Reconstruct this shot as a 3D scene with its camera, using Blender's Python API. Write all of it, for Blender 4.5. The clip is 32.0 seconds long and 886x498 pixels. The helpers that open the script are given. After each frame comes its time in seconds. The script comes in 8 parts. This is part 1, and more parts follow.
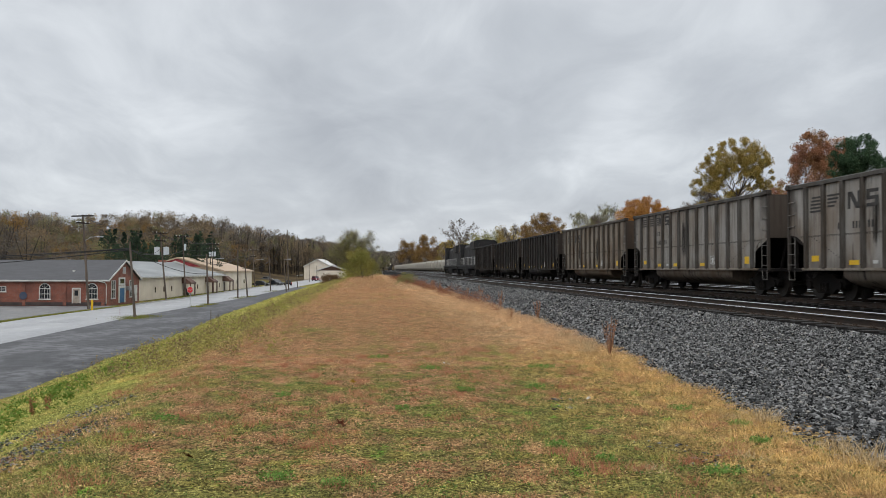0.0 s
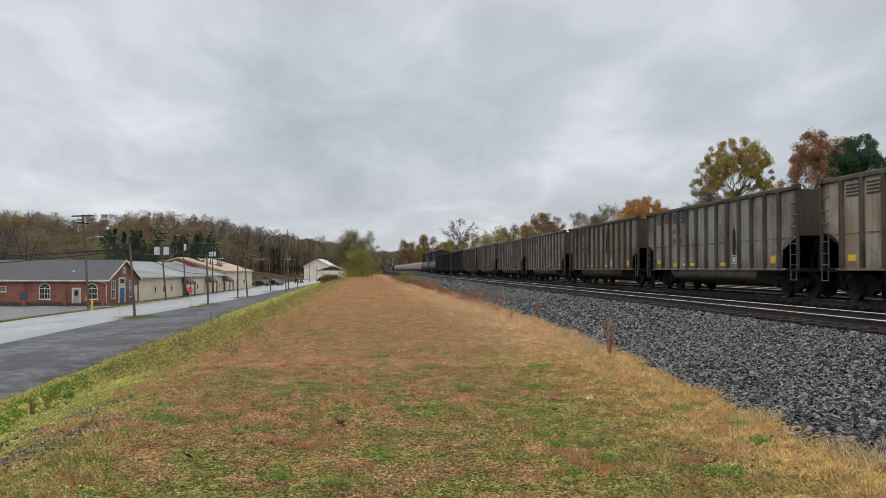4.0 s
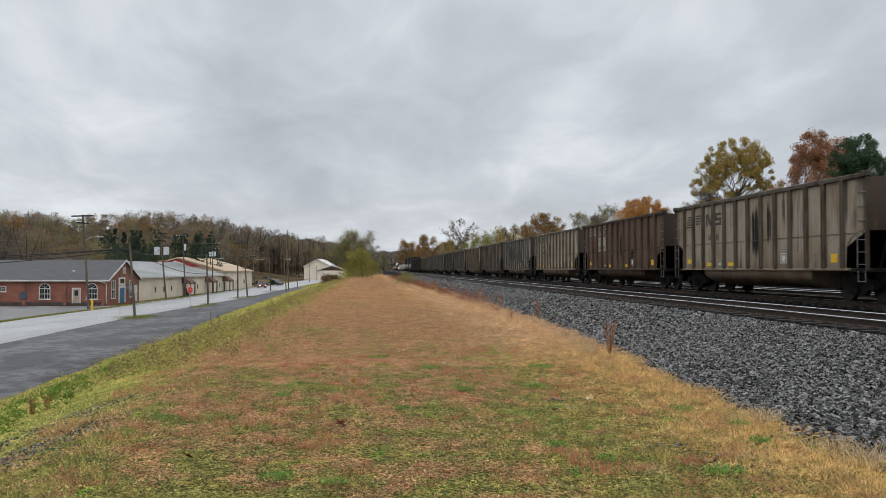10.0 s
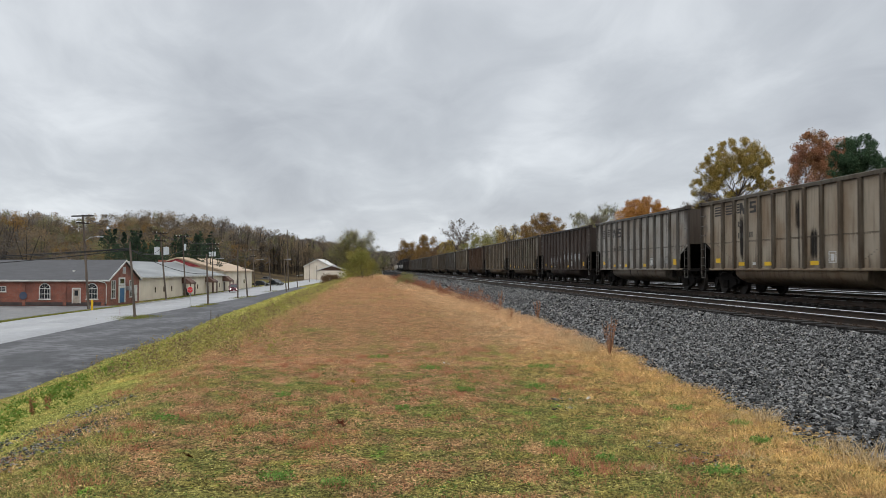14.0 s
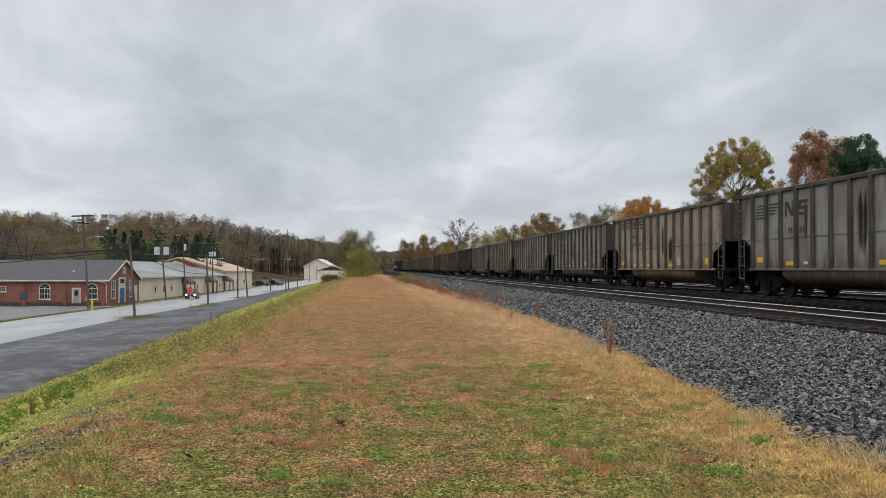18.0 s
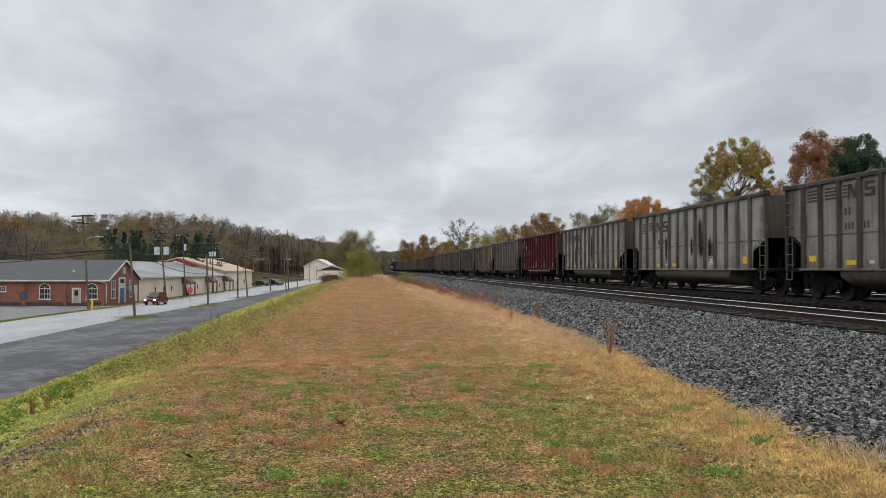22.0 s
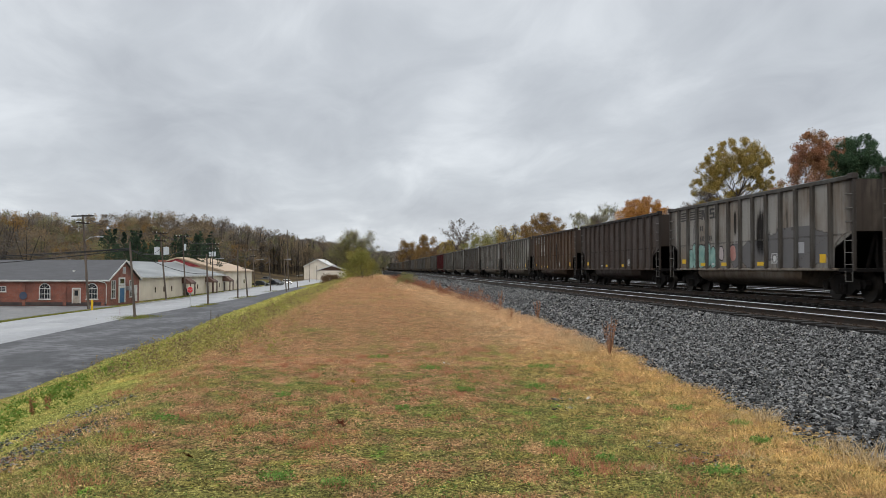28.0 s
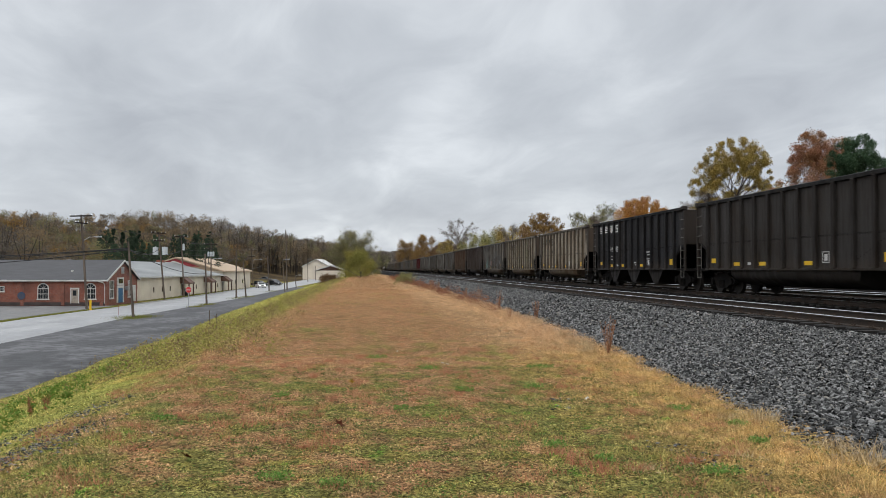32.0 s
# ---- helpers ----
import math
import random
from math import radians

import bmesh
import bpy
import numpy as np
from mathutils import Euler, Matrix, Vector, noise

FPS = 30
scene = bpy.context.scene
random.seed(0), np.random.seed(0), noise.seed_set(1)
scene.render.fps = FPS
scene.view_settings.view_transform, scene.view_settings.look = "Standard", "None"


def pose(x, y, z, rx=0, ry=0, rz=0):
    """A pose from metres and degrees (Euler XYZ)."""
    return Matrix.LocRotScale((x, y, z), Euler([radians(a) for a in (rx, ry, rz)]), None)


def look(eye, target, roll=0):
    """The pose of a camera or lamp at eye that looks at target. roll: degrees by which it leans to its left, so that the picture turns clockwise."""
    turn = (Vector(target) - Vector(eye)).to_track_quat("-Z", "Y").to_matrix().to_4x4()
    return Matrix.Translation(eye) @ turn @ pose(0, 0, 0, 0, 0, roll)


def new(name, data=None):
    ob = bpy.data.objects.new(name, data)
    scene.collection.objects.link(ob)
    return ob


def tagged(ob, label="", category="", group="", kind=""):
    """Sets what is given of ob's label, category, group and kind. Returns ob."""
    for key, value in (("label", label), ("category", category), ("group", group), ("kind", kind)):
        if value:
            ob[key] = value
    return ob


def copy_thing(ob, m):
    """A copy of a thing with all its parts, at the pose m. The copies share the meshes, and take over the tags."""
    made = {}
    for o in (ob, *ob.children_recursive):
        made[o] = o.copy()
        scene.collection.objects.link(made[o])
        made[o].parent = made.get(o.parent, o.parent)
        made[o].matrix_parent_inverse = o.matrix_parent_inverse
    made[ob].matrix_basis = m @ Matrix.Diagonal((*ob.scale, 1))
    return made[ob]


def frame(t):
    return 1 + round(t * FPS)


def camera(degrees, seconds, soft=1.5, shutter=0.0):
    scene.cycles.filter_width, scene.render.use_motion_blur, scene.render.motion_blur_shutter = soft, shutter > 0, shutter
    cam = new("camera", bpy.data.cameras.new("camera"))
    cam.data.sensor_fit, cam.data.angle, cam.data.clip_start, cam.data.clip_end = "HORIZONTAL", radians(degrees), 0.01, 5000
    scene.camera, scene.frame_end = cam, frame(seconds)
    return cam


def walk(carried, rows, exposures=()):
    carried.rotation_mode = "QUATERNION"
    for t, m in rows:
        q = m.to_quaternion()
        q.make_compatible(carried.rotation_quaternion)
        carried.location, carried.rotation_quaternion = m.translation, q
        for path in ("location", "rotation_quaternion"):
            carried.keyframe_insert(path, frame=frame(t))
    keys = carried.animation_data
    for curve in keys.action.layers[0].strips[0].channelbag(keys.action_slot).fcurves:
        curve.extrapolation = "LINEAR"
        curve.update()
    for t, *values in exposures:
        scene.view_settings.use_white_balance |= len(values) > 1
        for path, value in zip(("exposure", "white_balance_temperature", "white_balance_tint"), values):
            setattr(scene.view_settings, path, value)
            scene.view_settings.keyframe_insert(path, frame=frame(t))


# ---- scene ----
# camera: on a tripod, nudged a little at the very end
CAM_Z = 0.95
YAW, PITCH = 4.98, 1.303
cam = camera(53.37, 32.0, soft=0.6, shutter=0.15)
STILL = pose(0, 0, CAM_Z, 90 + PITCH, 0, -YAW)
walk(cam, [(0, STILL), (31.3, STILL), (31.7, pose(0, 0, CAM_Z, 90 + PITCH, 0, -YAW - 0.03)),
           (32, pose(0, 0, CAM_Z, 90 + PITCH, 0, -YAW - 0.09))], [(0, 0.62), (32, 0.66)])

# overcast daylight
world = bpy.data.worlds.new("overcast_sky")
scene.world = world
world.use_nodes = True
wn, wl = world.node_tree.nodes, world.node_tree.links
wn.clear()
w_out = wn.new("ShaderNodeOutputWorld")
w_bg = wn.new("ShaderNodeBackground")
w_sky = wn.new("ShaderNodeTexSky")
w_sky.sky_type, w_sky.sun_disc = "NISHITA", False
w_sky.sun_elevation, w_sky.sun_rotation = radians(50), radians(200)
w_geo = wn.new("ShaderNodeTexCoord")
w_sep = wn.new("ShaderNodeSeparateXYZ")
w_ramp = wn.new("ShaderNodeValToRGB")
w_mix = wn.new("ShaderNodeMixRGB")
w_mix.inputs[0].default_value = 0.93
w_mul = wn.new("ShaderNodeMixRGB")
w_mul.blend_type = "MULTIPLY"
w_mul.inputs[0].default_value = 1.0
w_mul.inputs[2].default_value = (0.12, 0.12, 0.12, 1)
e = w_ramp.color_ramp.elements
e[0].position, e[0].color = 0.0, (0.42, 0.435, 0.46, 1)
e[1].position, e[1].color = 1.0, (2.6, 2.65, 2.7, 1)
k = e.new(0.32)
k.color = (0.37, 0.385, 0.41, 1)
wl.new(w_geo.outputs["Generated"], w_sep.inputs[0])
wl.new(w_sep.outputs[2], w_ramp.inputs[0])
wl.new(w_sky.outputs[0], w_mul.inputs[1])
wl.new(w_mul.outputs[0], w_mix.inputs[1])
wl.new(w_ramp.outputs[0], w_mix.inputs[2])
wl.new(w_mix.outputs[0], w_bg.inputs[0])
wl.new(w_bg.outputs[0], w_out.inputs[0])
w_bg.inputs[1].default_value = 1.0
sun = new("sun", bpy.data.lights.new("sun", "SUN"))
sun.data.energy, sun.data.angle, sun.data.color = 1.5, radians(60), (1, 0.97, 0.93)
sun.matrix_world = look((0, 0, 50), (50 * math.sin(radians(20)) * 0.8, 50 * math.cos(radians(20)) * 0.8, 0))


# ---- drifting cloud layer ----
def cloud_dome():
    bm = bmesh.new()
    bmesh.ops.create_uvsphere(bm, u_segments=48, v_segments=24, radius=4300)
    bmesh.ops.delete(bm, geom=[v for v in bm.verts if v.co.z < -400], context="VERTS")
    me = bpy.data.meshes.new("cloud_layer")
    bm.to_mesh(me)
    bm.free()
    for p in me.polygons:
        p.use_smooth = True
    m = bpy.data.materials.new("grey_stratus_cloud")
    m.use_nodes = True
    m.cycles.emission_sampling = "NONE"
    nt = m.node_tree
    nt.nodes.clear()
    N, L = nt.nodes.new, nt.links.new
    out, mix, tr, em = N("ShaderNodeOutputMaterial"), N("ShaderNodeMixShader"), N("ShaderNodeBsdfTransparent"), N("ShaderNodeEmission")
    co, sep = N("ShaderNodeTexCoord"), N("ShaderNodeSeparateXYZ")
    L(co.outputs["Object"], sep.inputs[0])
    lift = N("ShaderNodeMath")
    lift.operation = "ADD"
    L(sep.outputs[2], lift.inputs[0])
    lift.inputs[1].default_value = 1000.0
    comb = N("ShaderNodeCombineXYZ")
    for i in (0, 1):
        d = N("ShaderNodeMath")
        d.operation = "DIVIDE"
        L(sep.outputs[i], d.inputs[0])
        L(lift.outputs[0], d.inputs[1])
        L(d.outputs[0], comb.inputs[i])
    mp = N("ShaderNodeMapping")
    mp.inputs["Rotation"].default_value = (0, 0, radians(35))
    mp.inputs["Scale"].default_value = (1.0, 0.62, 1.0)
    L(comb.outputs[0], mp.inputs[0])
    big, small = N("ShaderNodeTexNoise"), N("ShaderNodeTexNoise")
    for n, s, dt, rg, ds in ((big, 1.1, 4, 0.5, 0.4), (small, 3.4, 6, 0.55, 0.5)):
        n.inputs["Scale"].default_value = s
        n.inputs["Detail"].default_value = dt
        n.inputs["Roughness"].default_value = rg
        n.inputs["Distortion"].default_value = ds
        L(mp.outputs[0], n.inputs["Vector"])
    add = N("ShaderNodeMath")
    add.operation = "MULTIPLY_ADD"
    L(big.outputs[0], add.inputs[0])
    add.inputs[1].default_value = 0.65
    half = N("ShaderNodeMath")
    half.operation = "MULTIPLY"
    L(small.outputs[0], half.inputs[0])
    half.inputs[1].default_value = 0.35
    L(half.outputs[0], add.inputs[2])
    ramp = N("ShaderNodeValToRGB")
    e = ramp.color_ramp.elements
    e[0].position, e[0].color = 0.36, (0.225, 0.245, 0.275, 1)
    e[1].position, e[1].color = 0.66, (0.60, 0.63, 0.655, 1)
    k = e.new(0.5)
    k.color = (0.355, 0.38, 0.41, 1)
    L(add.outputs[0], ramp.inputs[0])
    L(ramp.outputs[0], em.inputs[0])
    mix.inputs[0].default_value = 0.6
    L(tr.outputs[0], mix.inputs[1])
    L(em.outputs[0], mix.inputs[2])
    L(mix.outputs[0], out.inputs[0])
    me.materials.append(m)
    return tagged(new("cloud_layer", me), "grey broken stratus clouds drifting slowly", "clouds", kind="structure")


CLOUDS = cloud_dome()


# ---- materials ----
class Nodes:
    """A short hand for a node material."""

    def __init__(self, name, rough=0.8, metal=0.0):
        self.m = bpy.data.materials.new(name)
        self.m.use_nodes = True
        self.t = self.m.node_tree
        self.b = self.t.nodes["Principled BSDF"]
        self.b.inputs["Roughness"].default_value = rough
        self.b.inputs["Metallic"].default_value = metal
        self.co = self.add("ShaderNodeTexCoord").outputs["Object"]

    def add(self, kind, operation="", blend_type=""):
        n = self.t.nodes.new(kind)
        if operation:
            n.operation = operation
        if blend_type:
            n.blend_type = blend_type
        return n

    def link(self, a, b):
        self.t.links.new(a, b)

    def put(self, sock, v):
        if isinstance(v, bpy.types.NodeSocket):
            self.link(v, sock)
        elif isinstance(v, tuple):
            sock.default_value = (*v, 1) if len(v) == 3 and sock.type == "RGBA" else v
        else:
            sock.default_value = v

    def noise(self, scale, detail=3.0, stretch=(1, 1, 1), co=None, rough=0.55):
        mp = self.add("ShaderNodeMapping")
        mp.inputs["Scale"].default_value = stretch
        self.link(co or self.co, mp.inputs[0])
        n = self.add("ShaderNodeTexNoise")
        n.inputs["Scale"].default_value = scale
        n.inputs["Detail"].default_value = detail
        n.inputs["Roughness"].default_value = rough
        self.link(mp.outputs[0], n.inputs["Vector"])
        return n.outputs[0]

    def step(self, v, a, b, lo=0.0, hi=1.0):
        n = self.add("ShaderNodeMapRange")
        n.interpolation_type = "SMOOTHSTEP"
        for i, x in enumerate((a, b, lo, hi)):
            n.inputs[i + 1].default_value = x
        self.put(n.inputs[0], v)
        return n.outputs[0]

    def mix(self, f, a, b, how="MIX"):
        n = self.add("ShaderNodeMixRGB", blend_type=how)
        for i, v in enumerate((f, a, b)):
            self.put(n.inputs[i], v)
        return n.outputs[0]

    def math(self, op, a, b=0.0):
        n = self.add("ShaderNodeMath", operation=op)
        self.put(n.inputs[0], a)
        self.put(n.inputs[1], b)
        return n.outputs[0]

    def axis(self, i, co=None):
        n = self.add("ShaderNodeSeparateXYZ")
        self.link(co or self.co, n.inputs[0])
        return n.outputs[i]

    def random(self):
        return self.add("ShaderNodeObjectInfo").outputs["Random"]

    def island(self):
        return self.add("ShaderNodeNewGeometry").outputs["Random Per Island"]

    def done(self, colour, bump=None, depth=0.02, rough=None, strength=0.6):
        self.put(self.b.inputs["Base Color"], colour)
        if rough is not None:
            self.put(self.b.inputs["Roughness"], rough)
        if bump is not None:
            n = self.add("ShaderNodeBump")
            n.inputs["Strength"].default_value = strength
            n.inputs["Distance"].default_value = depth
            self.put(n.inputs["Height"], bump)
            self.link(n.outputs[0], self.b.inputs["Normal"])
        return self.m


def plain(name, a, b, scale=3.0, rough=0.8, metal=0.0, depth=0.01, fine=40.0, stretch=(1, 1, 1), per_object=0.0, gloss=0.3):
    """Two colours over broad stains, with a fine grain on top."""
    n = Nodes(name, rough, metal)
    n.b.inputs["Specular IOR Level"].default_value = gloss
    broad = n.step(n.noise(scale, 4, stretch), 0.3, 0.7)
    grain = n.noise(fine, 3, stretch)
    c = n.mix(broad, a, b)
    c = n.mix(0.35, c, n.mix(grain, (0.35, 0.35, 0.35), (1.0, 1.0, 1.0)), "MULTIPLY")
    if per_object:
        c = n.mix(1.0, c, n.mix(n.random(), (1 - per_object,) * 3, (1, 1, 1)), "MULTIPLY")
    return n.done(c, grain, depth, n.step(broad, 0, 1, max(rough - 0.1, 0.05), min(rough + 0.1, 1)))


def leafy(name, a, b, c, rough=0.75, trans=0.25, speckle=0.3, crown=0.0):
    """Leaves or blades: three colours from piece to piece, light comes through a little."""
    n = Nodes(name, rough)
    r = n.island()
    big = n.step(n.noise(0.35, 2), 0.35, 0.65)
    col = n.mix(n.step(r, 0.2, 0.9), n.mix(big, a, b), c)
    col = n.mix(speckle, col, n.mix(n.math("FRACT", n.math("MULTIPLY", r, 37.0)), (0.45, 0.45, 0.45), (1, 1, 1)), "MULTIPLY")
    if crown:  # far crowns differ from tree to tree
        col = n.mix(crown, col, n.mix(n.step(n.noise(0.13, 2), 0.3, 0.7), (0.45, 0.47, 0.5), (1.55, 1.5, 1.35)), "MULTIPLY")
    n.put(n.b.inputs["Base Color"], col)
    tr = n.add("ShaderNodeBsdfTranslucent")
    n.link(col, tr.inputs[0])
    mx = n.add("ShaderNodeMixShader")
    mx.inputs[0].default_value = trans
    n.link(n.b.outputs[0], mx.inputs[1])
    n.link(tr.outputs[0], mx.inputs[2])
    n.link(mx.outputs[0], n.t.nodes["Material Output"].inputs[0])
    n.b.inputs["Specular IOR Level"].default_value = 0.1
    return n.m


def turf_colour(n, r):
    """The colours of the meadow by where it grows: rust on the crown, yellow-green down the bank, straw by the stones.
    r varies from blade to blade."""
    x, y = n.axis(0), n.axis(1)
    big, mid, tiny = n.noise(0.25, 3), n.noise(1.1, 4), n.noise(5.2, 4, rough=0.62)
    jitter = n.math("MULTIPLY", n.math("SUBTRACT", n.math("FRACT", n.math("MULTIPLY", r, 7.31)), 0.5), 0.06)
    patch = n.math("ADD", n.math("ADD", n.math("MULTIPLY", big, 0.25), n.math("MULTIPLY", n.noise(1.9, 4, (1, 0.8, 1)), 0.55)), n.math("ADD", n.math("MULTIPLY", tiny, 0.20), jitter))
    patch = n.math("ADD", patch, n.step(y, 5.0, 14.0, -0.03, 0.025))
    strip = n.math("MULTIPLY", n.step(n.math("ABSOLUTE", n.math("SUBTRACT", x, 2.3)), 0.3, 1.3, 1.0, 0.0), n.step(y, 12.5, 16.0, 1.0, 0.0))
    patch = n.math("SUBTRACT", patch, n.math("MULTIPLY", strip, 0.055))
    rusty = n.math("MULTIPLY", n.step(patch, 0.468, 0.510), n.step(y, 7.0, 13.0, 0.85, 1.0))
    bright = n.step(n.math("ADD", n.noise(3.4, 3), jitter), 0.62, 0.69)
    green = n.mix(r, (0.10, 0.108, 0.03), (0.40, 0.37, 0.135))
    green = n.mix(n.step(n.noise(2.7, 3), 0.42, 0.6, 0.0, 0.55), green, n.mix(r, (0.12, 0.10, 0.022), (0.46, 0.37, 0.125)))
    green = n.mix(bright, green, n.mix(r, (0.07, 0.20, 0.025), (0.22, 0.40, 0.06)))
    rust = n.mix(r, (0.275, 0.142, 0.08), (0.58, 0.35, 0.205))
    rust = n.mix(n.step(n.math("ADD", n.noise(4.3, 3), jitter), 0.57, 0.66, 0.0, 0.85), rust, n.mix(r, (0.30, 0.095, 0.055), (0.52, 0.22, 0.13)))
    rust = n.mix(n.step(n.math("ADD", n.noise(2.9, 3), jitter), 0.50, 0.62, 0.0, 0.55), rust, n.mix(r, (0.20, 0.135, 0.055), (0.52, 0.38, 0.18)))
    straw = n.mix(n.step(y, 13.0, 20.0), n.mix(r, (0.30, 0.18, 0.065), (0.62, 0.435, 0.19)), n.mix(r, (0.40, 0.235, 0.125), (0.68, 0.47, 0.29)))
    straw = n.mix(n.step(n.math("ADD", n.noise(3.1, 3), jitter), 0.5, 0.62, 0.0, 0.75), straw, n.mix(r, (0.24, 0.115, 0.055), (0.56, 0.34, 0.18)))
    lime = n.mix(r, (0.19, 0.22, 0.055), (0.50, 0.465, 0.15))
    farther = n.step(n.math("ADD", y, n.math("MULTIPLY", mid, 14.0)), 20.0, 30.0, 0.0, 0.92)
    wisps = n.step(n.math("ADD", n.noise(0.5, 3, (1, 0.35, 1)), jitter), 0.52, 0.64, 1.0, 0.15)
    crown = n.mix(n.math("MAXIMUM", rusty, n.math("MULTIPLY", farther, wisps)), green, rust)
    edge = n.step(n.math("ADD", n.math("ADD", x, n.math("MULTIPLY", mid, 2.4)), n.math("ADD", n.math("MULTIPLY", tiny, 1.6), n.math("MULTIPLY", jitter, 5.0))), 4.0, 5.3)
    c = n.mix(n.math("MULTIPLY", edge, n.step(bright, 0.0, 1.0, 0.92, 0.12)), crown, straw)
    bank = n.step(n.math("ADD", n.math("ADD", x, n.math("MULTIPLY", mid, 1.6)), n.math("MULTIPLY", jitter, 4.0)), -2.9, -1.7, 1.0, 0.0)
    c = n.mix(bank, c, n.mix(n.step(n.math("ADD", mid, jitter), 0.52, 0.64), lime, n.mix(r, (0.38, 0.27, 0.08), (0.6, 0.48, 0.17))))
    # thin and lush spots; their contrast adds the shading the hollows lack
    c = n.mix(1.0, c, n.mix(n.step(n.noise(4.6, 3), 0.36, 0.64), (0.80, 0.82, 0.82), (1.28, 1.26, 1.24)), "MULTIPLY")
    return n.mix(1.0, c, n.mix(n.step(n.noise(13.0, 2), 0.36, 0.64), (0.86, 0.87, 0.86), (1.20, 1.19, 1.18)), "MULTIPLY")


def soil_material():
    n = Nodes("meadow_soil", 0.95)
    n.b.inputs["Specular IOR Level"].default_value = 0.02
    fine = n.noise(16.0, 5, rough=0.75)
    c = turf_colour(n, n.step(fine, 0.3, 0.7))
    # near-black specks: the dark gaps between blades, put into the soil colour
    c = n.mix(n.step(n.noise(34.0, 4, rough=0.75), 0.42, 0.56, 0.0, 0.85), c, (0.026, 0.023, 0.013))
    x, y = n.axis(0), n.axis(1)
    far = n.mix(n.step(n.noise(0.05, 4), 0.4, 0.6), (0.05, 0.038, 0.024), (0.085, 0.062, 0.034))
    off = n.math("MAXIMUM", n.step(n.math("ABSOLUTE", x), 30, 40), n.step(y, 280, 330))
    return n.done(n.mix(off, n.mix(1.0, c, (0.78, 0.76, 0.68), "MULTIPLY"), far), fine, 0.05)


def blade_material(name):
    n = Nodes(name, 0.8)
    r = n.island()
    c = turf_colour(n, n.step(r, 0.0, 1.0, 0.28, 0.82))
    c = n.mix(1.0, c, n.mix(n.step(n.math("FRACT", n.math("MULTIPLY", r, 53.0)), 0.0, 1.0), (0.84, 0.84, 0.82), (1.32, 1.32, 1.29)), "MULTIPLY")
    n.b.inputs["Specular IOR Level"].default_value = 0.05
    return n.done(c)


def car_paint(name="coal_car_paint", ribbed=True):
    """Weathered paint of a coal car: the object's own colour, coal streaks that run down, rust and dust."""
    n = Nodes(name, 0.65)
    n.b.inputs["Specular IOR Level"].default_value = 0.15
    oi = n.add("ShaderNodeObjectInfo")
    shift = n.add("ShaderNodeVectorMath", operation="ADD")
    n.link(n.co, shift.inputs[0])
    mul = n.math("MULTIPLY", oi.outputs["Random"], 91.0)
    n.link(mul, shift.inputs[1])
    co = shift.outputs[0]
    streak = n.math("ADD", n.noise(2.6, 4, (1, 1, 0.09), co, 0.65), n.math("MULTIPLY", n.math("SUBTRACT", oi.outputs["Random"], 0.5), 0.10))
    thin = n.noise(11.0, 3, (1, 1, 0.05), co)
    broad = n.noise(0.7, 4, (1, 1, 0.7), co)
    # bands along the ribs, 1.05 m apart: grime, and rib shade in the colour
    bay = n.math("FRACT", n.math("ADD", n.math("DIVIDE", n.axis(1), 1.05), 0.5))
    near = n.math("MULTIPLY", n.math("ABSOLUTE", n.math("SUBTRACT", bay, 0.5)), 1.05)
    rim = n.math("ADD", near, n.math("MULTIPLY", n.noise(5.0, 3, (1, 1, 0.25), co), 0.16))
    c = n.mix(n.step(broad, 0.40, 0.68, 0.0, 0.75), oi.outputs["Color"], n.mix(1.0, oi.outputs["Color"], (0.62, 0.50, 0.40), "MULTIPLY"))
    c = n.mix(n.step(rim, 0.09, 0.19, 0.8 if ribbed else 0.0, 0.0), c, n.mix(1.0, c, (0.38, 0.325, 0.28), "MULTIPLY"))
    c = n.mix(n.step(thin, 0.50, 0.68, 0.0, 0.6), c, n.mix(1.0, c, (0.45, 0.40, 0.36), "MULTIPLY"))
    c = n.mix(n.step(streak, 0.625, 0.70, 0.0, 0.85), c, (0.03, 0.027, 0.025))
    # coal grime at the ends and splashed up from the sill
    end = n.math("ADD", n.math("ABSOLUTE", n.axis(1)), n.math("MULTIPLY", n.noise(1.5, 4, (1, 1, 0.5), co), 2.2))
    c = n.mix(n.step(end, 7.7, 8.6, 0.0, 0.75), c, (0.045, 0.036, 0.03))
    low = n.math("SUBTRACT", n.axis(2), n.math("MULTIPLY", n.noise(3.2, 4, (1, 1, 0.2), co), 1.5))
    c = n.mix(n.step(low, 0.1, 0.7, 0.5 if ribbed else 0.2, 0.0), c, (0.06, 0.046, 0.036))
    grain = n.noise(30, 4)
    c = n.mix(0.3, c, n.mix(grain, (0.4, 0.38, 0.36), (1, 1, 1)), "MULTIPLY")
    return n.done(c, n.math("ADD", grain, n.math("MULTIPLY", broad, 2.0)), 0.012, n.step(streak, 0.3, 0.7, 0.5, 0.8))


LADDER_STEEL = plain("worn_ladder_steel", (0.11, 0.103, 0.094), (0.21, 0.20, 0.18), 5.0, 0.7)
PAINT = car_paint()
SHEET = car_paint("coal_car_sheet", False)
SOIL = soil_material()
BLADE = blade_material("meadow_blades")
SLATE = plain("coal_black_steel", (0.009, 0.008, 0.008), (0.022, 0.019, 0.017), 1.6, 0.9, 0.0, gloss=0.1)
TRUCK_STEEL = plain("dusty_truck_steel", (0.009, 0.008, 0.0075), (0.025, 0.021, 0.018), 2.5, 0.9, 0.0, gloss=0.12)
